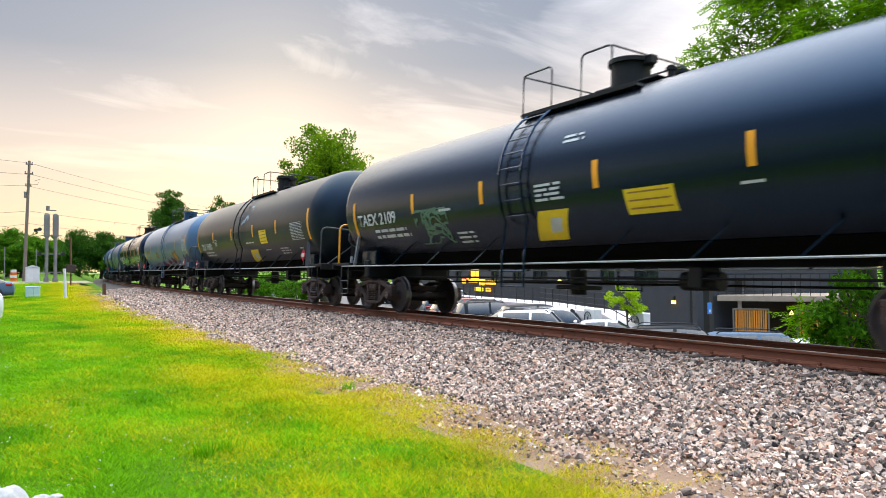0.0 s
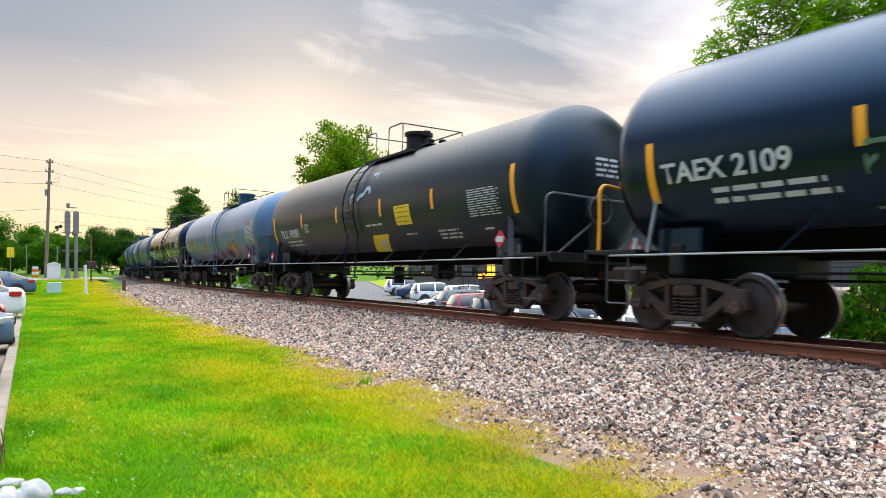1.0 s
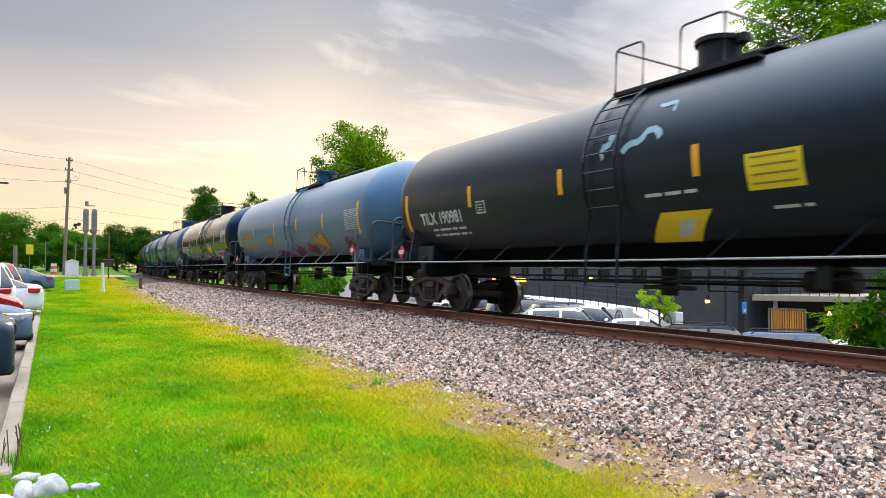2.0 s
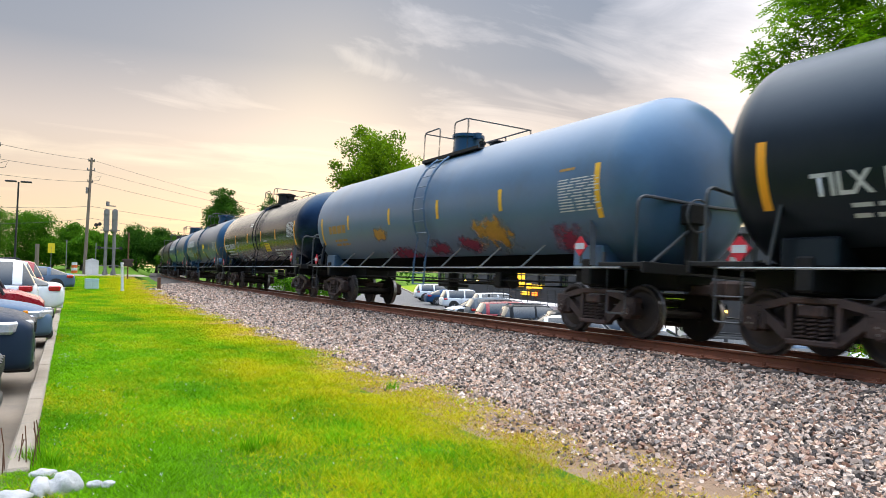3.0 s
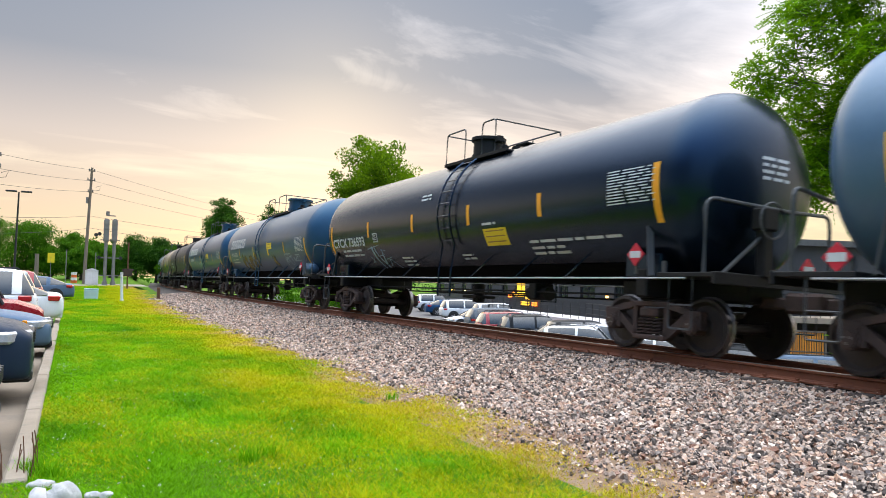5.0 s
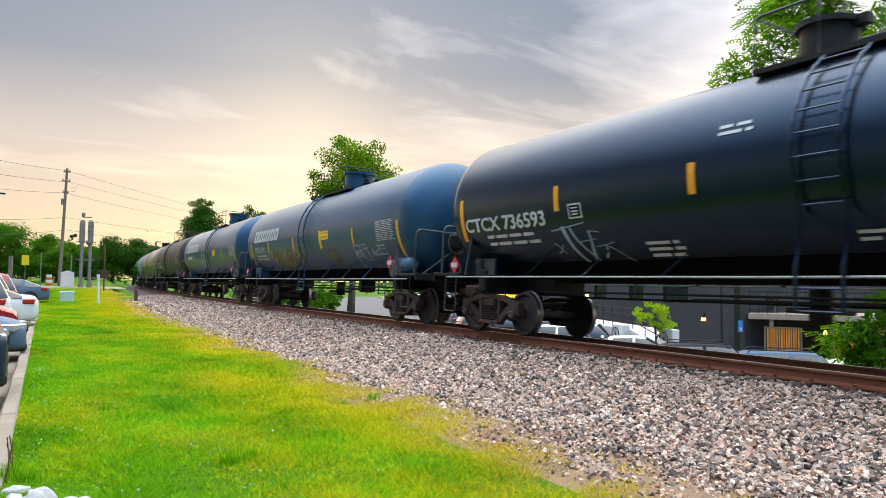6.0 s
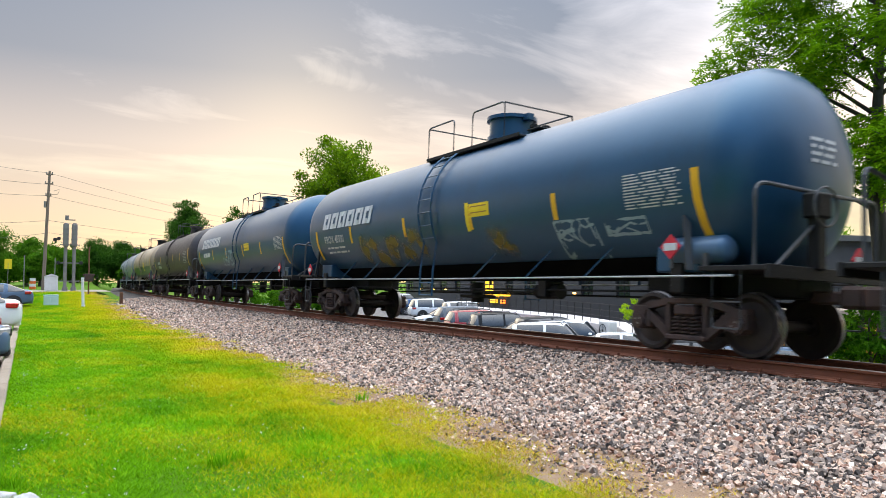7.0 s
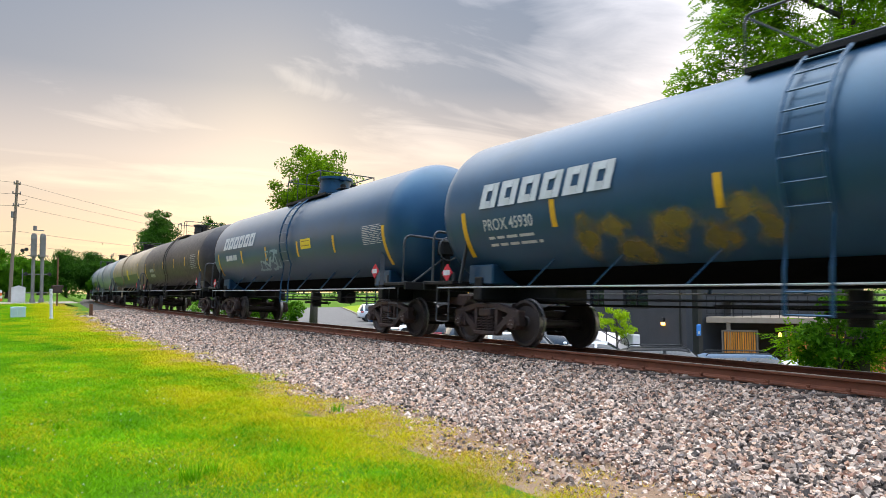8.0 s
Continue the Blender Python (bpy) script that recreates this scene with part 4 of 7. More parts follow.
strip("crossing_road", lambda y: -70.0, lambda y: 8.6, np.arange(71.5, 77.6, 1.0), lambda x, y: -0.39 + float(np.interp(y, RISE_Y, RISE_Z)) + 0.02, M["concrete"], "pale concrete road at the level crossing", "road")


def verge():
    """A grass island with a pale kerb between the road and the car park."""
    edge = [(34.0, 63.5), (36.6, 69.0), (40.0, 77.0), (46.0, 91.0), (60.0, 124.0)]
    vs, fs = [], []
    for k, (x, y) in enumerate(edge):
        z = float(lot_z(y)) + 0.03
        vs += [(x - 0.25, y, z), (x - 0.22, y, z + 0.15), (x, y, z + 0.16)]
        if k:
            a = (k - 1) * 3
            fs += [(a, a + 3, a + 4, a + 1), (a + 1, a + 4, a + 5, a + 2)]
    tagged(mesh_object("verge_kerb", vs, fs, M["concrete"]), "pale concrete kerb round the grass verge", "kerb", kind="structure")
    vs, fs = [], []
    for k, (x, y) in enumerate(edge):
        z = float(lot_z(y)) + 0.17
        vs += [(x, y, z), (x + 4, y + 1, z + 0.25), (x + 26, y + 8, z + 1.2)]
        if k:
            a = (k - 1) * 3
            fs += [(a, a + 1, a + 4, a + 3), (a + 1, a + 2, a + 5, a + 4)]
    tagged(mesh_object("verge", vs, fs, M["soil_bright"], smooth=True), "yellow-green mown verge beside the lower road", "grass", kind="structure")


verge()


def kerb():
    root = empty("kerb")
    tagged(root, "pale concrete kerb between car park and grass", "kerb", kind="structure")
    y = 5.95
    while y < 60:
        bm = bmesh.new()
        L = 2.98
        fs = box(bm, -0.16, 0.0, 0, L, -0.7, GRASS_Z + 0.035, 0, 0.02)
        for v in bm.verts:
            v.co.x += kerb_x(y + v.co.y)
            v.co.y += y
            v.co.z += float(np.interp(v.co.y, RISE_Y, RISE_Z))
        part("kerb_stone", bm, M["concrete"], root)
        y += 3.0


kerb()


# ---------- vehicles ----------
M["glass"] = mat("dark_car_glass", (0.012, 0.016, 0.02), (0.02, 0.026, 0.03), 3, 0.06, 0, coat=0.3)
M["tyre"] = mat("tyre_rubber", (0.018, 0.018, 0.018), (0.03, 0.03, 0.03), 8, 0.85, 0, 0.2, 80)
M["alloy"] = mat("alloy_rim", (0.45, 0.46, 0.47), (0.3, 0.3, 0.31), 6, 0.3, 0.8)
M["trim"] = mat("black_plastic_trim", (0.015, 0.015, 0.016), (0.025, 0.025, 0.026), 6, 0.6)
M["tail"] = mat("red_tail_lamp", (0.50, 0.01, 0.015), (0.38, 0.01, 0.01), 5, 0.15, coat=0.5)
M["lamp_glass"] = mat("clear_lamp_glass", (0.55, 0.57, 0.6), (0.35, 0.37, 0.4), 14, 0.1, 0.3, coat=0.5)
M["amber"] = mat("amber_lamp", (0.8, 0.30, 0.01), (0.7, 0.25, 0.01), 8, 0.2)


def car_paint(name, c):
    dark = max(c) < 0.3
    return mat(name, c, tuple(v * 0.9 for v in c), 1.5, 0.4 if dark else 0.28, 0.0, coat=0.0 if dark else 0.25, spec=0.07 if dark else 0.35, dirt=tuple(v * 0.75 + 0.01 for v in c), dirt_at=(0.55, 0.9))


PAINT = {n: car_paint(n + "_car_paint", c) for n, c in dict(white=(0.78, 0.79, 0.80), black=(0.014, 0.016, 0.019), navy=(0.022, 0.035, 0.06), silver=(0.38, 0.42, 0.46), grey=(0.13, 0.15, 0.17),
                                                            red=(0.30, 0.012, 0.022), blue=(0.025, 0.075, 0.17), steel=(0.10, 0.15, 0.22)).items()}

# stations from tail to nose: along, underside, shoulder height, half width
SHAPES = {
    "sedan": dict(body=[(-2.40, 0.50, 0.72, 0.60), (-2.36, 0.34, 0.98, 0.78), (-2.1, 0.26, 1.06, 0.88), (-1.4, 0.24, 1.02, 0.91), (0.0, 0.22, 0.96, 0.92), (0.9, 0.22, 0.94, 0.92), (1.7, 0.24, 0.86, 0.90), (2.15, 0.20, 0.76, 0.86), (2.36, 0.20, 0.66, 0.72), (2.40, 0.24, 0.56, 0.58)],
                  cab=[(-1.95, 1.03, 1.05), (-1.15, 1.0, 1.38), (-0.95, 0.99, 1.42), (-0.1, 0.97, 1.46), (0.02, 0.97, 1.46), (0.45, 0.96, 1.42), (1.28, 0.92, 0.96)], front=0.45, back=-1.15, pillars=((-1.15, -0.95), (-0.1, 0.02)), wheel=0.33, axles=(-1.42, 1.42), height=1.46),
    "suv": dict(body=[(-2.40, 0.55, 0.80, 0.70), (-2.36, 0.40, 1.10, 0.86), (-2.1, 0.34, 1.14, 0.94), (-1.4, 0.32, 1.12, 0.96), (0.0, 0.30, 1.08, 0.96), (0.9, 0.30, 1.07, 0.96), (1.6, 0.32, 1.05, 0.95), (2.12, 0.28, 1.00, 0.91), (2.36, 0.27, 0.90, 0.78), (2.41, 0.31, 0.80, 0.66)],
                cab=[(-2.3, 1.10, 1.14), (-2.02, 1.12, 1.66), (-1.8, 1.12, 1.72), (-0.55, 1.1, 1.76), (-0.43, 1.1, 1.76), (0.1, 1.08, 1.75), (0.40, 1.08, 1.70), (1.08, 1.06, 1.09)], front=0.40, back=-2.02, pillars=((-2.02, -1.8), (-0.55, -0.43)), wheel=0.37, axles=(-1.42, 1.46), height=1.76),
}


def vehicle(kind, paint, label, m, category="car", rails=False, group="parked cars"):
    """A parked road vehicle; its nose points to local +y."""
    S = SHAPES[kind]
    car = empty("parked_car", m)
    tagged(car, label, category, group)
    bm = bmesh.new()
    rings = []
    for y, zb, zt, w in S["body"]:
        mid = zb + (zt - zb) * 0.55
        half = [(w * 0.86, zb), (w * 0.97, zb + 0.10), (w, mid), (w * 0.975, zt - 0.09), (w * 0.90, zt - 0.01), (w * 0.5, zt + 0.035), (0, zt + 0.045)]
        rings.append([bm.verts.new((x, y, z)) for x, z in half] + [bm.verts.new((-x, y, z)) for x, z in reversed(half[:-1])])
    for a, b in zip(rings, rings[1:]):
        for k in range(len(a) - 1):
            bm.faces.new((a[k], a[k + 1], b[k + 1], b[k]))
        bm.faces.new((a[-1], a[0], b[0], b[-1]))
    bm.faces.new(rings[0])
    bm.faces.new(list(reversed(rings[-1])))
    # wheel arches are cut as dark hollows
    body = soft_edges(part("body", bm, paint, car), 80)
    rounding = body.modifiers.new("rounding", "SUBSURF")
    rounding.levels = rounding.render_levels = 2
    bm = bmesh.new()
    rings = []
    wb = S["body"][4][3]
    for y, zb, zr in S["cab"]:
        k = (zr - 0.95) / (S["height"] - 0.95)
        wr = wb * (0.93 - 0.20 * max(k, 0))
        half = [(wb * 0.93, zb - 0.03), (wr, zr - 0.05), (wr * 0.86, zr), (0, zr + 0.025)]
        rings.append((y, [bm.verts.new((x, y, z)) for x, z in half] + [bm.verts.new((-x, y, z)) for x, z in reversed(half[:-1])]))
    for (ya, a), (yb, b) in zip(rings, rings[1:]):
        for k in range(6):
            f = bm.faces.new((a[k], a[k + 1], b[k + 1], b[k]))
            side = k in (0, 5)
            end = ya >= S["front"] - 0.01 or yb <= S["back"] + 0.01
            post = any(abs(ya - p) < 0.01 and abs(yb - q) < 0.01 for p, q in S["pillars"])
            f.material_index = 1 if (side and not post) or (end and not side) else 0
    cab = soft_edges(part("cabin", bm, [paint, M["glass"]], car), 50)
    for y in S["axles"]:
        for s in (-1, 1):
            r = S["wheel"]
            bm = bmesh.new()
            rod(bm, (s * (wb - 0.28), y, r + 0.05), (s * (wb + 0.008), y, r + 0.05), r + 0.075, 24)
            part("wheel_arch", bm, M["trim"], car)
            bm = bmesh.new()
            revolve(bm, [(r * 0.62, s * (wb + 0.005)), (r * 0.68, s * (wb + 0.02)), (r * 0.95, s * (wb + 0.018)), (r, s * (wb - 0.02)), (r, s * (wb - 0.2)), (r * 0.6, s * (wb - 0.21))], "X", 24)
            for v in bm.verts:
                v.co.y += y
                v.co.z += r
            ty = soft_edges(part("tyre", bm, M["tyre"], car))
            bm = bmesh.new()
            rod(bm, (s * (wb - 0.05), y, r), (s * (wb - 0.02), y, r), r * 0.64, 20)
            for q in range(5):
                a = q * 2 * math.pi / 5
                beam(bm, (s * (wb + 0.005), y, r), (s * (wb + 0.005), y + r * 0.62 * math.cos(a), r + r * 0.62 * math.sin(a)), 0.03, 0.07)
            part("rim", bm, M["alloy"], ty)
    zt, zn = S["body"][2][2], S["body"][6][2]
    for s in (-1, 1):
        for name, m_, y0, y1, z0, z1, x0, x1 in (("tail_lamp", M["tail"], S["body"][1][0] + 0.01, S["body"][2][0] + 0.06, zt - 0.24, zt - 0.08, 0.50, 0.885 if kind == "sedan" else 0.93),
                                                  ("headlamp", M["lamp_glass"], S["body"][7][0] - 0.12, S["body"][8][0] + 0.035, zn - 0.28, zn - 0.13, 0.44, S["body"][7][3] + 0.004)):
            bm = bmesh.new()
            box(bm, s * x0, s * x1, y0, y1, z0, z1, 0, 0.03)
            for v in bm.verts:
                if name == "headlamp":
                    v.co.y -= 0.22 * max(0, abs(v.co.x) - 0.5) / 0.4
                else:
                    v.co.y += 0.10 * max(0, abs(v.co.x) - 0.5) / 0.4
            lm = part(name, bm, m_, car)
        bm = bmesh.new()
        box(bm, s * (S["body"][7][3] - 0.03), s * (S["body"][7][3] + 0.018), S["body"][7][0] - 0.26, S["body"][7][0] - 0.17, zn - 0.20, zn - 0.12, 0, 0.015)
        part("indicator", bm, M["amber"], car)
        bm = bmesh.new()
        box(bm, s * (wb + 0.0), s * (wb + 0.16), 0.62, 0.80, zn + 0.08, zn + 0.20, 0, 0.04)
        part("mirror", bm, paint, car)
        for y0, y1 in ((-0.95, -0.02), (0.0, 0.95)):
            bm = bmesh.new()
            box(bm, s * (wb - 0.005), s * (wb + 0.022), y0 + 0.08, y0 + 0.24, zn - 0.02, zn + 0.01, 0, 0.006)
            part("door_handle", bm, M["trim"], car)
        if rails:
            bm = bmesh.new()
            tube(bm, bend([(s * 0.60, -1.8, S["height"] - 0.02), (s * 0.60, -1.7, S["height"] + 0.07), (s * 0.60, 0.2, S["height"] + 0.07), (s * 0.60, 0.35, S["height"] - 0.04)], 0.08), 0.022, 6)
            part("roof_rail", bm, M["trim"], car)
    bm = bmesh.new()
    y = S["body"][8][0]
    box(bm, -0.46, 0.46, y - 0.14, y + 0.05, zn - 0.30, zn - 0.15, 0, 0.02)
    for k in range(5):
        box(bm, -0.44 + k * 0.19, -0.41 + k * 0.19 + 0.06, y + 0.04, y + 0.06, zn - 0.29, zn - 0.16)
    part("grille", bm, M["trim"], car)
    bm = bmesh.new()
    box(bm, -0.60, 0.60, y - 0.3, y + 0.05, S["body"][7][1] - 0.01, S["body"][7][1] + 0.15, 0, 0.04)
    part("front_bumper", bm, M["trim"], car)
    bm = bmesh.new()
    box(bm, -0.66, 0.66, S["body"][1][0] + 0.0, S["body"][1][0] + 0.2, S["body"][1][1] - 0.04, S["body"][1][1] + 0.16, 0, 0.03)
    part("rear_bumper", bm, M["trim"] if kind == "suv" else paint, car)
    return car


def kerb_car(kind, colour, y, nose, label, gap=0.12, **kw):
    """A car parked square to the kerb beside the grass."""
    x = kerb_x(y) - gap - 2.42
    z = -0.545 + float(np.interp(y, RISE_Y, RISE_Z))
    return vehicle(kind, PAINT[colour], label, pose(x, y, z, 0, 0, -90 if nose else 90), **kw)


kerb_car("sedan", "black", 8.0, True, "black saloon parked nose to the kerb", 0.33)
kerb_car("suv", "navy", 10.9, True, "dark navy off-road car with amber indicators parked nose to the kerb", 0.16)
kerb_car("sedan", "navy", 13.7, True, "dark navy saloon parked nose to the kerb", 0.25)
kerb_car("sedan", "steel", 16.5, True, "steel blue saloon parked nose to the kerb", 0.05)
kerb_car("suv", "white", 22.2, False, "white hatchback parked tail to the kerb", 0.5)
kerb_car("sedan", "white", 25.2, False, "white saloon with red tail lamps parked tail to the kerb", -0.1)
kerb_car("suv", "silver", 30.6, False, "silver estate parked tail to the kerb", 0.8, rails=True)
kerb_car("suv", "red", 34.0, False, "dark red car parked tail to the kerb", 0.7)
kerb_car("suv", "grey", 38.0, False, "grey car parked tail to the kerb", 1.2, rails=True)
kerb_car("sedan", "steel", 46.6, False, "steel grey saloon parked tail to the kerb", -0.5)
kerb_car("sedan", "white", 50.5, False, "white saloon parked on the car park", 0.3)
kerb_car("suv", "white", 55.0, True, "white car parked on the far car park", 1.0)


def utility_cart(m):
    car = empty("utility_cart", m)
    tagged(car, "red and black open utility cart with a roll cage", "utility cart", "parked cars")
    bm = bmesh.new()
    rings = []
    for y, zb, zt, w in [(-1.4, 0.5, 0.9, 0.6), (-1.3, 0.4, 1.0, 0.7), (0.1, 0.38, 0.78, 0.72), (0.5, 0.38, 1.05, 0.70), (1.0, 0.42, 1.02, 0.62), (1.45, 0.5, 0.86, 0.48), (1.55, 0.55, 0.75, 0.40)]:
        half = [(w * 0.8, zb), (w, zb + 0.15), (w * 0.95, zt - 0.05), (w * 0.6, zt), (0, zt + 0.03)]
        rings.append([bm.verts.new((x, y, z)) for x, z in half] + [bm.verts.new((-x, y, z)) for x, z in reversed(half[:-1])])
    for a, b in zip(rings, rings[1:]):
        for k in range(len(a) - 1):
            bm.faces.new((a[k], a[k + 1], b[k + 1], b[k]))
        bm.faces.new((a[-1], a[0], b[0], b[-1]))
    bm.faces.new(rings[0]), bm.faces.new(rings[-1])
    soft_edges(part("body", bm, PAINT["red"], car), 40)
    for s in (-1, 1):
        bm = bmesh.new()
        tube(bm, bend([(s * 0.66, 0.75, 0.95), (s * 0.60, 0.25, 1.85), (s * 0.60, -1.0, 1.88), (s * 0.66, -1.2, 0.95)], 0.15), 0.035, 7)
        tube(bm, [(s * 0.62, -0.4, 1.87), (s * 0.66, -0.45, 0.8)], 0.03, 6)
        part("roll_cage", bm, M["trim"], car)
        for y in (-0.95, 1.0):
            bm = bmesh.new()
            revolve(bm, [(0.16, s * 0.78), (0.27, s * 0.80), (0.31, s * 0.74), (0.31, s * 0.56), (0.16, s * 0.55)], "X", 18)
            for v in bm.verts:
                v.co.y += y
                v.co.z += 0.31
            part("tyre", bm, M["tyre"], car)
    bm = bmesh.new()
    box(bm, -0.66, 0.66, -1.1, 0.35, 1.87, 1.93, 0, 0.02)
    part("roof", bm, M["trim"], car)
    bm = bmesh.new()
    box(bm, -0.55, 0.55, -0.7, -0.1, 0.75, 0.92, 0, 0.04)
    box(bm, -0.55, 0.55, -0.82, -0.66, 0.9, 1.4, 0, 0.04)
    part("seat", bm, M["trim"], car)


utility_cart(pose(kerb_x(19.3) - 1.85, 19.3, -0.545, 0, 0, -90))


def lot_car(kind, colour, x, y, turn, label, **kw):
    return vehicle(kind, PAINT[colour], label, pose(x, y, float(lot_z(y)) + 0.02, 0, 0, turn), group="cars on the lower car park", **kw)


T_IN, T_OUT, T_ALONG = -108, 72, -140     # nose away from, or towards, the railway, or aslant
lot_car("suv", "white", 35.6, 64.5, T_IN, "white off-road car with red tail lamps by the verge", rails=True)
lot_car("sedan", "blue", 33.2, 57.6, T_IN, "dark blue saloon parked on the lower car park")
lot_car("suv", "white", 31.3, 51.3, T_IN, "white off-road car with red tail lamps, parked", rails=True)
lot_car("sedan", "white", 27.6, 43.9, T_OUT, "white saloon parked nose to the railway")
lot_car("suv", "white", 31.2, 46.1, T_IN, "white off-road car parked on the lower car park")
lot_car("suv", "grey", 27.0, 40.0, T_IN, "dark grey hatchback parked beside a red car")
lot_car("suv", "red", 25.2, 35.8, T_IN, "dark red off-road car parked on the lower car park", rails=True)
lot_car("suv", "black", 24.9, 32.9, T_IN, "black off-road car parked beside a red car", rails=True)
lot_car("sedan", "white", 23.9, 30.2, T_OUT, "white saloon parked on the lower car park")
lot_car("suv", "black", 25.3, 29.2, T_IN, "black van parked between white cars")
lot_car("suv", "white", 22.3, 25.6, T_ALONG, "white estate car with dark windows, parked", rails=True)
lot_car("suv", "white", 24.3, 26.4, T_ALONG, "white off-road car parked on the lower car park")
lot_car("sedan", "white", 23.8, 22.9, T_ALONG, "white saloon parked at the row's end")
lot_car("suv", "black", 21.7, 16.9, T_ALONG, "black off-road car parked on the lower car park", rails=True)
lot_car("suv", "steel", 22.3, 14.0, T_ALONG, "steel blue off-road car with a roof rack, parked", rails=True)
lot_car("sedan", "white", 24.6, 13.5, T_ALONG, "white saloon parked under a tree")


# ---------- building and terrace beyond the car park ----------
M["render_grey"] = mat("dark_grey_render", (0.044, 0.046, 0.050), (0.056, 0.058, 0.062), 1.2, 0.9, 0, 0.2, 70, dirt=(0.045, 0.045, 0.045))
M["white_wall"] = mat("white_painted_wall", (0.74, 0.68, 0.66), (0.66, 0.60, 0.58), 1.5, 0.85, 0, 0.2, 60, dirt=(0.5, 0.45, 0.42))
M["deck_edge"] = mat("pale_deck_timber", (0.42, 0.33, 0.24), (0.34, 0.26, 0.19), 3, 0.8, 0, 0.2, 40)
M["slat_dark"] = mat("dark_stained_timber", (0.05, 0.030, 0.02), (0.08, 0.05, 0.03), 3, 0.7, 0, 0.2, 40)
M["slat"] = mat("orange_cedar_slats", (0.70, 0.27, 0.03), (0.56, 0.20, 0.025), 3, 0.6, 0, 0.3, 50, stretch=(1, 1, 0.1), rand=0.2)
M["black_metal"] = mat("black_metal", (0.012, 0.012, 0.013), (0.02, 0.02, 0.02), 5, 0.5)
M["roof_grey"] = mat("flat_roof_felt", (0.08, 0.08, 0.08), (0.11, 0.11, 0.11), 3, 0.9)
M["warm_lamp"] = mat("warm_lamp_glow", (1.0, 0.55, 0.12), (1.0, 0.5, 0.1), 3, 0.4, glow=6.0)
M["orange_lamp"] = mat("orange_sign_glow", (1.0, 0.20, 0.02), (1.0, 0.2, 0.02), 3, 0.4, glow=3.0)
M["yellow_lamp"] = mat("yellow_window_glow", (1.0, 0.62, 0.04), (0.9, 0.4, 0.03), 1.5, 0.4, glow=1.2)
M["blue_sign"] = mat("blue_parking_sign", (0.03, 0.22, 0.65), (0.03, 0.2, 0.6), 3, 0.4)
M["timber_pole"] = mat("weathered_pole_timber", (0.15, 0.115, 0.085), (0.22, 0.18, 0.14), 3, 0.9, 0, 0.4, 40, stretch=(3, 3, 0.2))
M["galvanised"] = mat("galvanised_steel", (0.24, 0.23, 0.215), (0.17, 0.16, 0.15), 3, 0.6, 0.2, 0.15, 40)
M["ac_white"] = mat("white_unit_casing", (0.68, 0.67, 0.65), (0.6, 0.59, 0.57), 3, 0.5)

B0, B1 = Vector((29.3, 22.3)), Vector((42.0, 76.0))       # the facade's foot, near and far corner
B_DIR = (B1 - B0).normalized()
B_ANG = math.degrees(math.atan2(B_DIR.y, B_DIR.x)) - 90
B_LEN = (B1 - B0).length


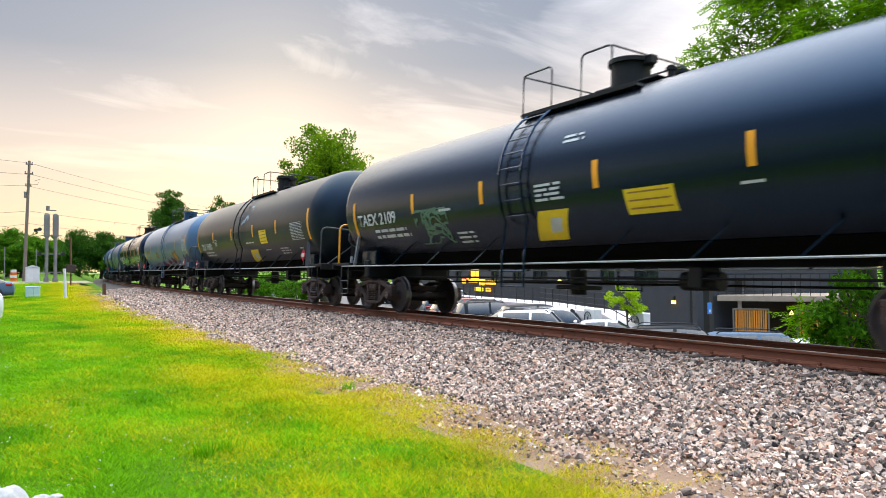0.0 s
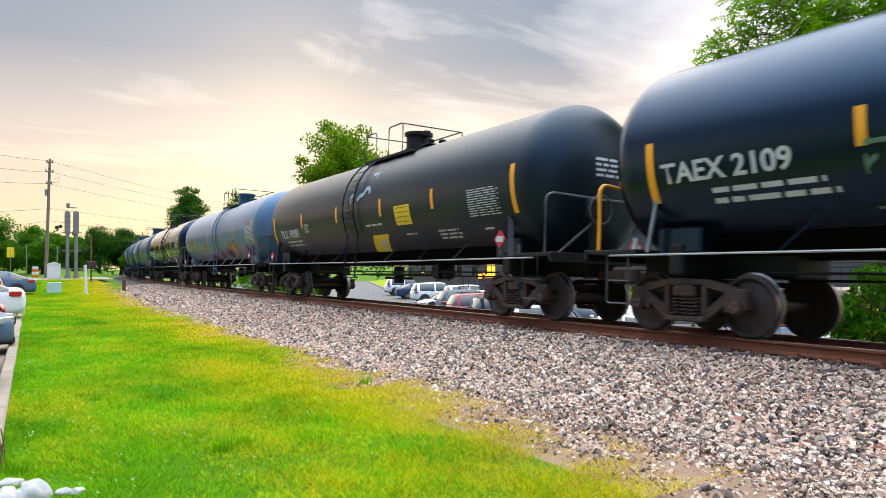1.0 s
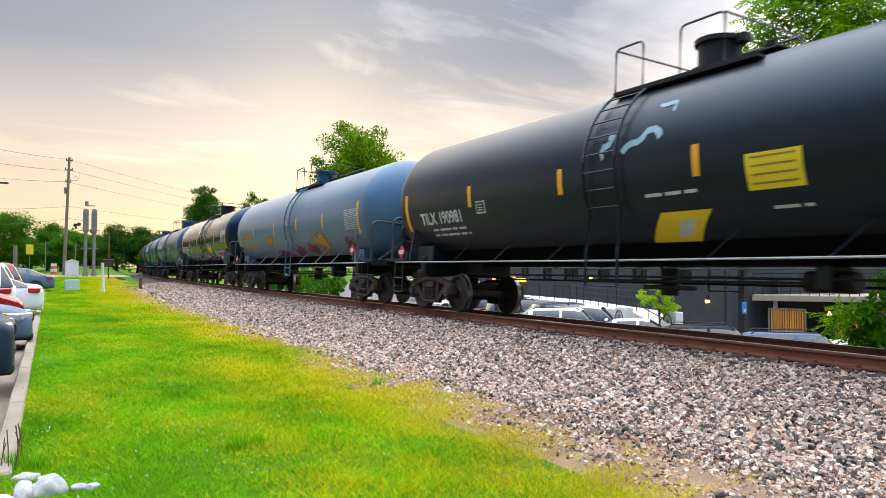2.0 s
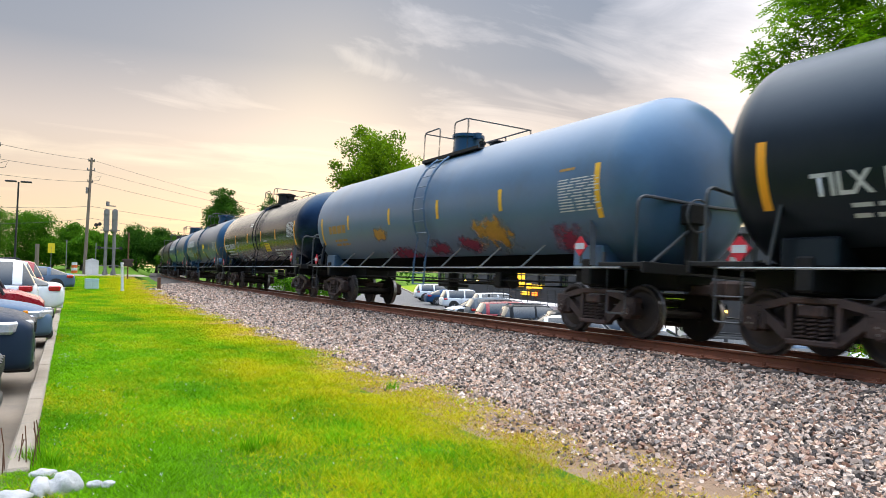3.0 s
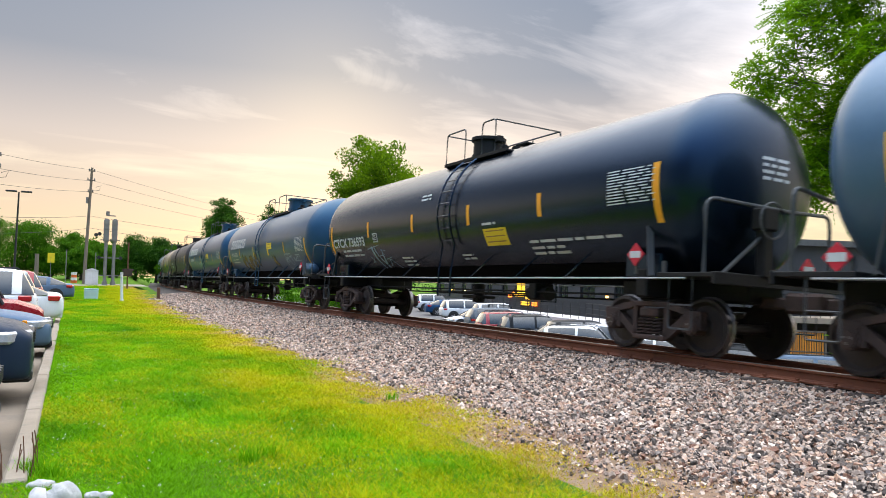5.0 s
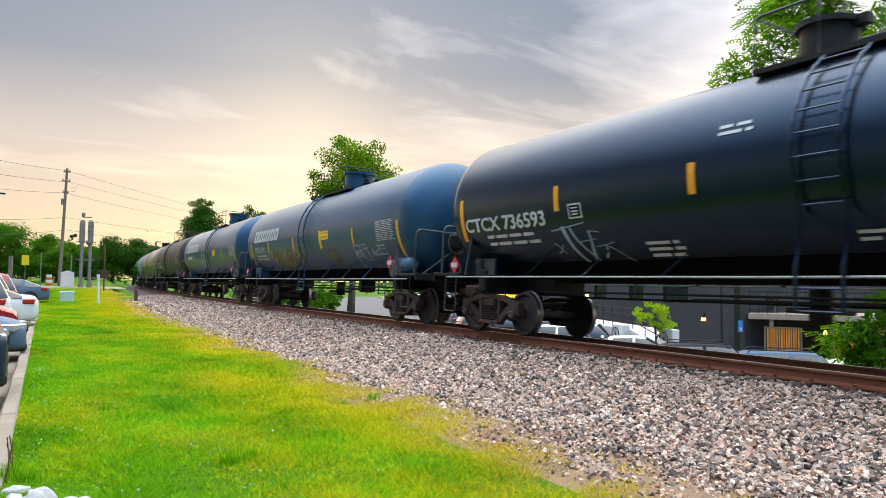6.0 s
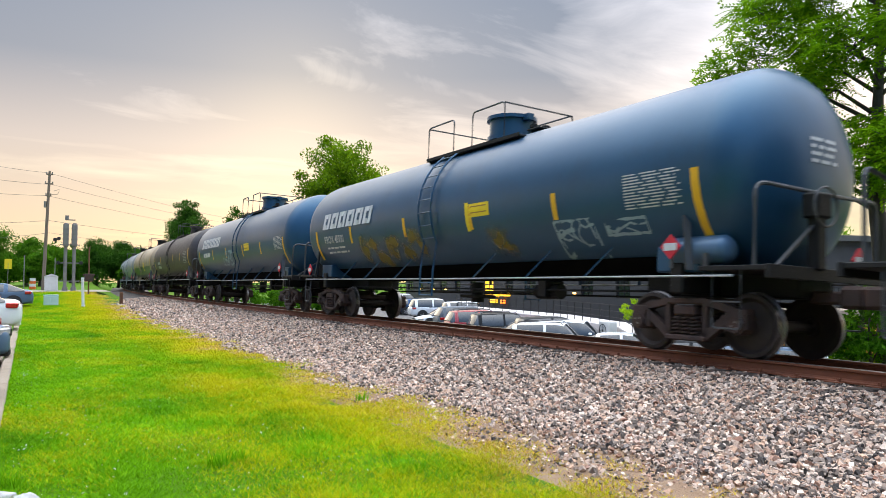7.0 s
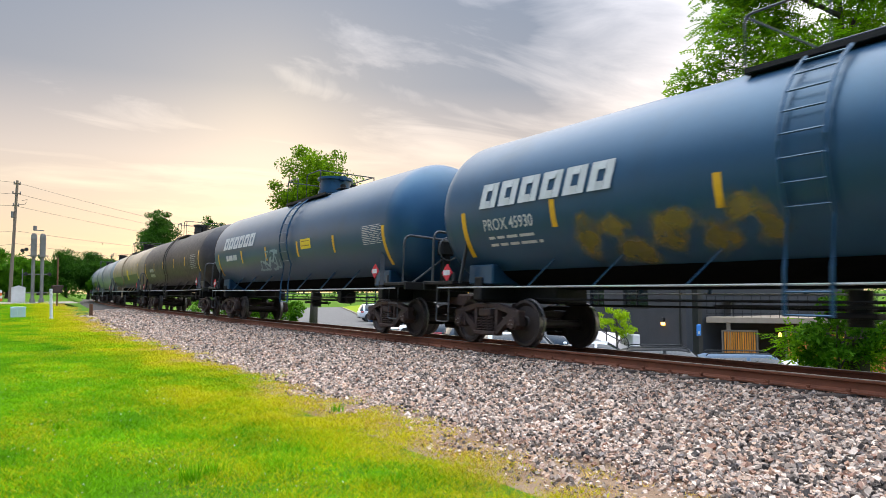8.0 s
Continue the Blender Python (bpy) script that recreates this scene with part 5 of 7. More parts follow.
def terrace_building():
    """Local x points away from the railway, y along the facade."""
    root = empty("terrace_building", pose(B0.x, B0.y, -3.0, 0, 0, B_ANG))
    tagged(root, "dark grey two-storey building with lit windows behind the car park", "building")
    H = 6.2
    openings = []
    for k in range(13):
        y = 3.0 + 4.1 * k
        openings.append((y, y + (1.5 if k % 3 else 2.2), 3.1, 4.6))
    # wall pieces between the openings
    bm = bmesh.new()
    box(bm, 0, 0.25, 0, B_LEN, 0, 3.1)
    box(bm, 0, 0.25, 0, B_LEN, 4.6, H)
    y = 0
    for a, b, _, _ in openings + [(B_LEN, B_LEN, 0, 0)]:
        box(bm, 0, 0.25, y, a, 3.1, 4.6)
        y = b
    part("front_wall", bm, M["render_grey"], root)
    bm = bmesh.new()
    box(bm, 0.25, 12, 0, 0.25, 0, H)
    part("end_wall", bm, M["render_grey"], root)
    bm = bmesh.new()
    box(bm, 0.25, 12, B_LEN - 0.25, B_LEN, 0, H)
    part("end_wall", bm, M["render_grey"], root)
    bm = bmesh.new()
    box(bm, 11.75, 12, 0.25, B_LEN - 0.25, 0, H)
    part("rear_wall", bm, M["render_grey"], root)
    bm = bmesh.new()
    box(bm, -0.3, 12.3, -0.3, B_LEN + 0.3, H, H + 0.3)
    part("roof", bm, M["roof_grey"], root)
    bm = bmesh.new()
    box(bm, 0.3, 11.7, 0.3, B_LEN - 0.3, 2.4, 2.5)
    part("upper_floor", bm, M["roof_grey"], root)
    for k, (a, b, z0, z1) in enumerate(openings):
        w = part("window", frame_mesh(a, b, z0, z1), M["black_metal"], root)
        bm = bmesh.new()
        box(bm, 0.12, 0.13, a + 0.05, b - 0.05, z0 + 0.05, z1 - 0.05)
        part("pane", bm, M["yellow_lamp"] if k in (6,) else M["glass"], w, "warm lit pane" if k in (6,) else "")
    for y, m in ((1.7, "warm_lamp"), (13.5, "warm_lamp"), (30.0, "orange_lamp"), (40.0, "warm_lamp"), (44.0, "warm_lamp"), (49.0, "warm_lamp")):
        z = 2.45 if y < 5 else 3.4
        bm = bmesh.new()
        box(bm, -0.10, 0.0, y - 0.08, y + 0.08, z, z + 0.25, 0, 0.02)
        lamp = part("wall_lamp", bm, M["black_metal"], root)
        bm = bmesh.new()
        rod(bm, (-0.06, y, z - 0.14), (-0.06, y, z), 0.11, 10)
        part("bulb", bm, M[m], lamp, "glowing lamp glass")
    for y0, y1, z0, z1, m in ((24.0, 25.6, 2.9, 3.2, "yellow_lamp"), (26.2, 27.0, 2.8, 3.3, "yellow_lamp"), (27.8, 29.4, 3.0, 3.25, "yellow_lamp"), (25.0, 25.6, 2.3, 2.6, "orange_lamp"), (26.6, 28.0, 2.3, 2.6, "yellow_lamp"), (30.6, 31.0, 2.9, 3.3, "orange_lamp")):
        bm = bmesh.new()
        box(bm, -0.25, 0.0, y0, y1, z0, z1, 0, 0.03)
        part("lit_sign", bm, M[m], root, "glowing yellow sign")


def frame_mesh(a, b, z0, z1):
    bm = bmesh.new()
    for y0, y1, p, q in ((a, a + 0.06, z0, z1), (b - 0.06, b, z0, z1), (a + 0.06, b - 0.06, z0, z0 + 0.06), (a + 0.06, b - 0.06, z1 - 0.06, z1), ((a + b) / 2 - 0.02, (a + b) / 2 + 0.02, z0 + 0.06, z1 - 0.06)):
        box(bm, 0.08, 0.17, y0, y1, p, q)
    return bm


terrace_building()


def porch():
    """The covered entrance with a railed deck above and cedar screens, beyond the building's near corner; local x runs along its front."""
    root = empty("porch", pose(29.95, 21.7, -3.0, 0, 0, -56))
    tagged(root, "covered porch with cedar screens and railed deck above", "porch")
    bm = bmesh.new()
    box(bm, 0.05, 9.0, 0.0, 4.5, 2.50, 2.78, 0, 0.02)
    part("deck_slab", bm, M["deck_edge"], root, "pale timber deck edge")
    for x in (1.05, 4.6, 8.8):
        bm = bmesh.new()
        box(bm, x - 0.09, x + 0.09, 0.12, 0.30, 0, 2.50)
        part("column", bm, M["deck_edge"], root)
    bm = bmesh.new()
    box(bm, 0.05, 9.0, 3.6, 3.8, 0, 2.45)
    part("back_wall", bm, M["slat_dark"], root, "dark brown timber wall under the deck")
    bm = bmesh.new()
    box(bm, 0.25, 1.1, 3.52, 3.59, 0, 2.1, 0, 0.01)
    part("door_leaf", bm, M["slat_dark"], root)
    for x0, n in ((0.85, 14), (3.6, 44)):
        for k in range(n):
            bm = bmesh.new()
            x = x0 + k * 0.10
            box(bm, x, x + 0.07, -0.12, -0.07, 0.25, 2.1)
            part("slat", bm, M["slat"], root, "orange cedar slat" if k == 0 else "")
        for z in (0.2, 2.1):
            bm = bmesh.new()
            box(bm, x0 - 0.06, x0 + n * 0.10 + 0.03, -0.15, -0.05, z, z + 0.07)
            part("screen_rail", bm, M["timber_pole"], root)
        for x in (x0 - 0.08, x0 + n * 0.10 + 0.05):
            bm = bmesh.new()
            box(bm, x - 0.04, x + 0.04, -0.15, -0.05, 0, 2.17)
            part("screen_post", bm, M["timber_pole"], root)
    for k in range(23):
        bm = bmesh.new()
        box(bm, 0.08 + k * 0.4, 0.11 + k * 0.4, 0.06, 0.09, 2.78, 3.80)
        part("baluster", bm, M["black_metal"], root)
    for z in (2.95, 3.22, 3.49, 3.78):
        bm = bmesh.new()
        box(bm, 0.05, 9.0, 0.1, 0.13, z, z + (0.05 if z > 3.6 else 0.02))
        part("deck_rail", bm, M["black_metal"], root)
    for x, y, z in ((0.15, 3.35, 1.6), (0.75, 3.35, 2.0), (3.4, 2.0, 1.75), (6.2, 2.0, 1.75)):
        bm = bmesh.new()
        rod(bm, (x, y, z), (x, y, z + 0.16), 0.08, 10)
        rod(bm, (x, y, z + 0.16), (x, y, z + 0.22), 0.04, 6)
        part("wall_lamp", bm, M["warm_lamp"], root, "glowing warm lamp")
    for x, y in ((1.2, 1.4), (3.6, 2.2), (6.0, 1.6)):
        bm = bmesh.new()
        box(bm, x - 0.4, x + 0.4, y - 0.4, y + 0.4, 3.48, 3.52, 0, 0.01)
        rod(bm, (x, y, 2.78), (x, y, 3.48), 0.04, 6)
        t = part("deck_table", bm, M["galvanised"], root)


porch()


def ramp_wall():
    root = empty("ramp")
    tagged(root, "white painted access ramp with black metal railing", "ramp", kind="structure")
    pts = [(31.0, 46.0, -0.80), (28.9, 32.0, -0.88), (27.1, 27.0, -0.93), (26.1, 24.0, -0.96), (25.4, 21.8, -1.45)]
    for (x0, y0, z0), (x1, y1, z1) in zip(pts, pts[1:]):
        bm = bmesh.new()
        d = Vector((y1 - y0, x0 - x1)).normalized() * -1.2
        vs = [(x0, y0, -3.4), (x1, y1, -3.4), (x1, y1, z1), (x0, y0, z0)]
        a = [bm.verts.new(v) for v in vs]
        b = [bm.verts.new((v[0] - d.x, v[1] - d.y, v[2] - (0.10 if v[2] > -3 else 0))) for v in vs]
        bm.faces.new(a), bm.faces.new(b)
        for k in range(4):
            bm.faces.new((a[k], a[(k + 1) % 4], b[(k + 1) % 4], b[k]))
        part("parapet", bm, M["white_wall"], root)
        n = int((Vector((x0, y0)) - Vector((x1, y1))).length / 0.9)
        for k in range(n):
            t = k / n
            x, y, z = x0 + (x1 - x0) * t - d.x * 0.9, y0 + (y1 - y0) * t - d.y * 0.9, z0 + (z1 - z0) * t - 0.05
            bm = bmesh.new()
            rod(bm, (x, y, z), (x, y, z + 0.95), 0.025, 5)
            part("railing_post", bm, M["black_metal"], root)
        bm = bmesh.new()
        for h in (0.3, 0.6, 0.9):
            beam(bm, (x0 - d.x * 0.9, y0 - d.y * 0.9, z0 + h), (x1 - d.x * 0.9, y1 - d.y * 0.9, z1 + h), 0.04, 0.04)
        part("handrail", bm, M["black_metal"], root)


ramp_wall()


def ac_unit(x, y, z):
    root = empty("air_conditioner", pose(x, y, z, 0, 0, B_ANG))
    tagged(root, "white outdoor air conditioning unit with a round fan", "air conditioner", "air conditioners by the ramp")
    bm = bmesh.new()
    box(bm, 0, 0.4, -0.5, 0.5, -1.4, 0.95, 0, 0.03)
    part("casing", bm, M["ac_white"], root)
    bm = bmesh.new()
    tube(bm, [(-0.02, 0.1 + 0.3 * math.cos(a), 0.5 + 0.3 * math.sin(a)) for a in np.linspace(0, 6.283, 25)], 0.02, 5)
    for k in range(6):
        a = k * math.pi / 6
        tube(bm, [(-0.02, 0.1 - 0.3 * math.cos(a), 0.5 - 0.3 * math.sin(a)), (-0.02, 0.1 + 0.3 * math.cos(a), 0.5 + 0.3 * math.sin(a))], 0.008, 4)
    part("fan_grille", bm, M["black_metal"], root)


ac_unit(24.4, 24.7, -1.75)
ac_unit(25.0, 22.3, -1.85)


def sign_post(x, y):
    z = float(lot_z(y))
    root = empty("sign_post", pose(x, y, z))
    tagged(root, "black steel post with a blue parking sign", "sign post")
    bm = bmesh.new()
    box(bm, -0.14, 0.14, -0.14, 0.14, 0, 4.6)
    part("post", bm, M["black_metal"], root)
    bm = bmesh.new()
    box(bm, -0.30, -0.02, -0.19, -0.155, 1.95, 2.42, 0, 0.01)
    s = part("blue_sign", bm, M["blue_sign"], root, "blue sign with a white mark")
    bm = bmesh.new()
    box(bm, -0.23, -0.10, -0.198, -0.192, 2.02, 2.14)
    part("sign_mark", bm, M["white_ink"], s)


sign_post(25.7, 19.0)
_bm = bmesh.new()
rod(_bm, (24.9, 19.25, -3.0), (24.9, 19.25, 2.6), 0.06, 8)
tagged(part("steel_post", _bm, M["black_metal"]), "thin black steel post beside the car park", "post")


# ---------- street furniture beside the line ----------
M["pale_box"] = mat("pale_green_cabinet", (0.42, 0.55, 0.50), (0.5, 0.62, 0.57), 2, 0.5)
M["white_paint"] = mat("white_post_paint", (0.74, 0.74, 0.72), (0.62, 0.62, 0.6), 5, 0.6, dirt=(0.4, 0.38, 0.34))
M["wire"] = mat("black_wire", (0.03, 0.028, 0.026), (0.04, 0.036, 0.034), 5, 0.7)
M["orange_plastic"] = mat("orange_barrel_plastic", (0.75, 0.14, 0.015), (0.6, 0.11, 0.015), 4, 0.5)
M["marker_wood"] = mat("brown_marker_wood", (0.16, 0.065, 0.03), (0.11, 0.05, 0.025), 6, 0.8)


def thing(name, bm, material, label, category, group=""):
    return tagged(part(name, bm, material), label, category, group)


def utility_pole(x, y, z0, z1, lean, arms=True):
    root = empty("utility_pole", pose(x, y, z0))
    tagged(root, "weathered timber utility pole with cross-arms and wires", "utility pole", "utility poles")
    h = z1 - z0
    bm = bmesh.new()
    rod(bm, (0, 0, -0.3), (lean, 0, h), 0.17, 12, 0, 0.11)
    part("pole", bm, M["timber_pole"], root)
    for k, w in ((0.02, 0.30), (0.10, 0.36), (0.20, 0.26)):
        bm = bmesh.new()
        zz = h * (1 - k) - 0.1
        xx = lean * zz / h
        box(bm, xx - w, xx + w, -0.06, 0.06, zz - 0.06, zz + 0.06)
        part("cross_arm", bm, M["timber_pole"], root)
        for s in (-1, 1):
            bm = bmesh.new()
            rod(bm, (xx + s * (w - 0.06), 0, zz + 0.06), (xx + s * (w - 0.06), 0, zz + 0.22), 0.05, 8)
            part("insulator", bm, M["galvanised"], root)
    bm = bmesh.new()
    zz = h * 0.72
    rod(bm, (lean * 0.7 - 0.22, 0, zz - 0.35), (lean * 0.7 - 0.22, 0, zz + 0.25), 0.12, 12)
    part("transformer", bm, M["galvanised"], root)
    bm = bmesh.new()
    tube(bm, [(lean * 0.7 + 0.1, 0, zz + 0.9), (lean * 0.7 + 0.8, 0, zz + 1.0), (lean * 0.7 + 1.0, 0, zz + 1.5), (lean * 0.7 + 0.5, 0, zz + 1.3)], 0.02, 5)
    part("loose_cable", bm, M["wire"], root)


utility_pole(3.4, 78.0, 0.3, 11.8, 0.33)
utility_pole(-4.0, 60.0, -0.2, 9.95, 0.7)


def wire(p, q, sag):
    bm = bmesh.new()
    p, q = Vector(p), Vector(q)
    tube(bm, [p.lerp(q, t) - Vector((0, 0, sag * 4 * t * (1 - t))) for t in np.linspace(0, 1, 17)], 0.014, 4)
    thing("overhead_wire", bm, M["wire"], "thin black overhead wire between poles", "wire", "overhead wires")


for dz, dx, end in ((0.0, 0.0, 12.6), (-1.1, 0.2, 11.7), (-2.2, -0.2, 10.4), (-4.6, 0.0, 8.6), (-5.8, 0.1, 6.2)):
    a, b = Vector((-3.4 + dx, 60.0, 9.8 + dz)), Vector((3.7 + dx, 78.0, 11.6 + dz))
    wire(a, b, 0.12)
    wire(b, (37.0 + dx, 132.0, end), 0.35)
    wire((-34.0 + dx, 20.0, 9.0 + dz), a, 0.5)


def crossing_masts():
    root = empty("crossing_mast", pose(5.4, 75.0, 0.1))
    tagged(root, "pair of galvanised masts with raised crossing gear", "crossing mast")
    for x in (-0.36, 0.36):
        bm = bmesh.new()
        rod(bm, (x, 0, 0), (x, 0, 6.5), 0.15, 14)
        rod(bm, (x, 0, 0), (x, 0, 0.5), 0.24, 14)
        part("mast", bm, M["galvanised"], root)
        bm = bmesh.new()
        box(bm, x - 0.23, x + 0.23, -0.25, 0.25, 4.3, 6.4, 0, 0.03)
        for k in range(4):
            box(bm, x - 0.26, x + 0.26, -0.28, 0.28, 4.45 + k * 0.5, 4.52 + k * 0.5)
        part("housing", bm, M["galvanised"], root)
    for z in (1.0, 2.7, 4.4, 6.75):
        bm = bmesh.new()
        half = 0.4 if z > 6 else 0.85
        box(bm, -half, half, -0.06, 0.06, z, z + 0.09)
        part("brace", bm, M["galvanised"], root)
    bm = bmesh.new()
    rod(bm, (-0.3, 0, 6.8), (-0.3, 0, 7.2), 0.16, 12)
    part("bell", bm, M["galvanised"], root)
    for x, z in ((-0.95, 5.0), (-1.25, 4.9), (0.95, 2.75), (-0.95, 2.75)):
        bm = bmesh.new()
        rod(bm, (x, -0.25, z), (x, 0.0, z), 0.17, 14)
        rod(bm, (x, -0.4, z), (x, -0.25, z), 0.11, 12)
        part("signal_head", bm, M["black_metal"], root)


crossing_masts()


def cabinet(x, y, z, w, d, h, material, label, gable=False):
    root = empty("cabinet", pose(x, y, z))
    tagged(root, label, "cabinet")
    bm = bmesh.new()
    box(bm, -w / 2, w / 2, -d / 2, d / 2, 0, h, 0, 0.02)
    part("body", bm, material, root)
    bm = bmesh.new()
    if gable:
        a = [bm.verts.new(v) for v in ((-w * 0.55, -d * 0.56, h), (w * 0.55, -d * 0.56, h), (0, -d * 0.56, h + 0.22))]
        b = [bm.verts.new(v) for v in ((-w * 0.55, d * 0.56, h), (w * 0.55, d * 0.56, h), (0, d * 0.56, h + 0.22))]
        bm.faces.new(a), bm.faces.new(b)
        for k in range(3):
            bm.faces.new((a[k], a[(k + 1) % 3], b[(k + 1) % 3], b[k]))
    else:
        box(bm, -w * 0.53, w * 0.53, -d * 0.53, d * 0.53, h, h + 0.06, 0, 0.02)
    part("lid", bm, material, root)
    for s in (-1, 1):
        bm = bmesh.new()
        box(bm, s * w * 0.04, s * w * 0.45, -d / 2 - 0.015, -d / 2 - 0.003, 0.08 * h, 0.93 * h, 0, 0.004)
        part("door", bm, material, root)


cabinet(3.95, 75.5, 0.25, 1.1, 0.8, 1.35, M["ac_white"], "pale grey gabled signal cabinet beside the road", True)
cabinet(2.5, 47.5, -0.40, 0.74, 0.6, 0.66, M["pale_box"], "pale green utility box standing in the grass")


def small_posts():
    bm = bmesh.new()
    rod(bm, (3.95, 44.7, -0.4), (3.89, 44.7, 1.25), 0.075, 12)
    rod(bm, (3.89, 44.7, 1.25), (3.89, 44.7, 1.32), 0.085, 12)
    rod(bm, (3.95, 44.7, -0.4), (3.95, 44.7, -0.22), 0.10, 12)
    thing("marker_post", bm, M["white_paint"], "white painted marker post in the grass", "post")
    bm = bmesh.new()
    box(bm, 6.42, 6.62, 49.2, 49.35, -0.5, 0.42, 0, 0.02)
    thing("wooden_stake", bm, M["marker_wood"], "short brown wooden stake beside the ballast", "stake")
    root = empty("signal_post", pose(6.2, 66.0, 0.0))
    tagged(root, "thin rusty post carrying a dark relay box", "signal post")
    bm = bmesh.new()
    rod(bm, (0, 0, -0.2), (0, 0, 4.0), 0.06, 8)
    part("post", bm, M["marker_wood"], root)
    bm = bmesh.new()
    box(bm, -0.35, 0.35, -0.2, 0.2, 1.1, 1.75, 0, 0.04)
    box(bm, -0.45, 0.45, -0.1, 0.1, 1.55, 1.72, 0, 0.03)
    part("relay_box", bm, M["bogie"], root)
    root = empty("traffic_barrel", pose(2.6, 80.0, 0.35))
    tagged(root, "orange and white traffic barrel by the road", "traffic barrel")
    for k in range(4):
        bm = bmesh.new()
        rod(bm, (0, 0, k * 0.27), (0, 0, k * 0.27 + 0.27), 0.30 - 0.015 * k, 14)
        part("band", bm, M["orange_plastic"] if k % 2 == 0 else M["white_paint"], root)
    root = empty("lamp_post", pose(-2.4, 75.0, 0.2))
    tagged(root, "dark car park lamp post with two flat heads", "lamp post")
    bm = bmesh.new()
    rod(bm, (0, 0, 0), (0.1, 0, 8.4), 0.10, 10, 0, 0.07)
    part("pole", bm, M["black_metal"], root)
    for s in (-1, 1):
        bm = bmesh.new()
        box(bm, 0.1 + s * 0.15, 0.1 + s * 1.05, -0.2, 0.2, 8.38, 8.52, 0, 0.03)
        part("head", bm, M["black_metal"], root)
    root = empty("road_sign", pose(0.6, 92.0, 0.6))
    tagged(root, "small yellow road sign on a thin post", "road sign")
    bm = bmesh.new()
    rod(bm, (0, 0, 0), (0, 0, 2.6), 0.04, 6)
    part("post", bm, M["galvanised"], root)
    bm = bmesh.new()
    box(bm, -0.35, 0.35, -0.03, 0.0, 1.9, 3.0, 0, 0.01)
    part("panel", bm, M["yellow_ink"], root)
    for x, h in ((1.9, 3.4), (4.6, 3.2)):
        bm = bmesh.new()
        rod(bm, (x, 82, 0.3), (x, 82, 0.3 + h), 0.05, 6)
        thing("steel_post", bm, M["galvanised"], "thin grey steel post beside the road", "post", "steel posts")
    bm = bmesh.new()
    rod(bm, (-0.6, 70, -0.1), (-0.6, 70, 2.9), 0.16, 8)
    thing("timber_post", bm, M["timber_pole"], "short weathered timber post", "post")


small_posts()


def rocks():
    m = mat("white_limestone", (0.52, 0.50, 0.48), (0.40, 0.385, 0.37), 6, 0.9, 0, 0.6, 30, dirt=(0.19, 0.175, 0.16))
    rnd = random.Random(5)
    for x, y, sx, sy, sz in ((-0.36, 5.30, 0.15, 0.11, 0.07), (-0.14, 5.22, 0.13, 0.10, 0.06), (0.02, 5.40, 0.07, 0.15, 0.06), (0.16, 5.38, 0.13, 0.09, 0.09), (0.03, 5.78, 0.10, 0.06, 0.035), (0.34, 5.36, 0.06, 0.04, 0.03), (0.42, 5.33, 0.05, 0.04, 0.025), (-0.52, 5.15, 0.13, 0.11, 0.06)):
        bm = bmesh.new()
        bmesh.ops.create_icosphere(bm, subdivisions=3, radius=1)
        o = Vector((rnd.uniform(0, 50), rnd.uniform(0, 50), 0))
        for v in bm.verts:
            d = v.co.normalized()
            k = 0.84 + 0.32 * noise.noise(d * 1.6 + o) + 0.10 * noise.noise(d * 5 + o)
            v.co = Vector((x + d.x * sx * k, y + d.y * sy * k, GRASS_Z + 0.02 + max(d.z, -0.35) * sz * 1.5 * k))
        thing("rock", bm, m, "white weathered landscape rock in the grass", "rock", "rocks at the kerb's end").data.shade_smooth()


rocks()


# ---------- foliage ----------
def leaf_mat(name, dark, bright, trans=0.35):
    """Leaves: colour by leaf, a little light passes through."""
    m = bpy.data.materials.new(name)
    m.use_nodes = True
    nt = m.node_tree
    N, L = nt.nodes.new, nt.links.new
    b = nt.nodes["Principled BSDF"]
    geo = N("ShaderNodeNewGeometry")
    ramp = N("ShaderNodeValToRGB")
    ramp.color_ramp.elements[0].color, ramp.color_ramp.elements[1].color = (*dark, 1), (*bright, 1)
    co = N("ShaderNodeTexCoord")
    nz = N("ShaderNodeTexNoise")
    nz.inputs["Scale"].default_value = 0.7
    L(co.outputs["Object"], nz.inputs["Vector"])
    add = N("ShaderNodeMath")
    add.operation = "MULTIPLY_ADD"
    L(geo.outputs["Random Per Island"], add.inputs[0])
    add.inputs[1].default_value = 0.6
    sub = N("ShaderNodeMath")
    sub.operation = "SUBTRACT"
    L(nz.outputs[0], sub.inputs[0])
    sub.inputs[1].default_value = 0.3
    L(sub.outputs[0], add.inputs[2])
    L(add.outputs[0], ramp.inputs[0])
    L(ramp.outputs[0], b.inputs["Base Color"])
    b.inputs["Roughness"].default_value = 0.6
    b.inputs["Specular IOR Level"].default_value = 0.06
    tr = N("ShaderNodeBsdfTranslucent")
    L(ramp.outputs[0], tr.inputs[0])
    mx = N("ShaderNodeMixShader")
    mx.inputs[0].default_value = trans
    L(b.outputs[0], mx.inputs[1]), L(tr.outputs[0], mx.inputs[2])
    L(mx.outputs[0], nt.nodes["Material Output"].inputs[0])
    return m


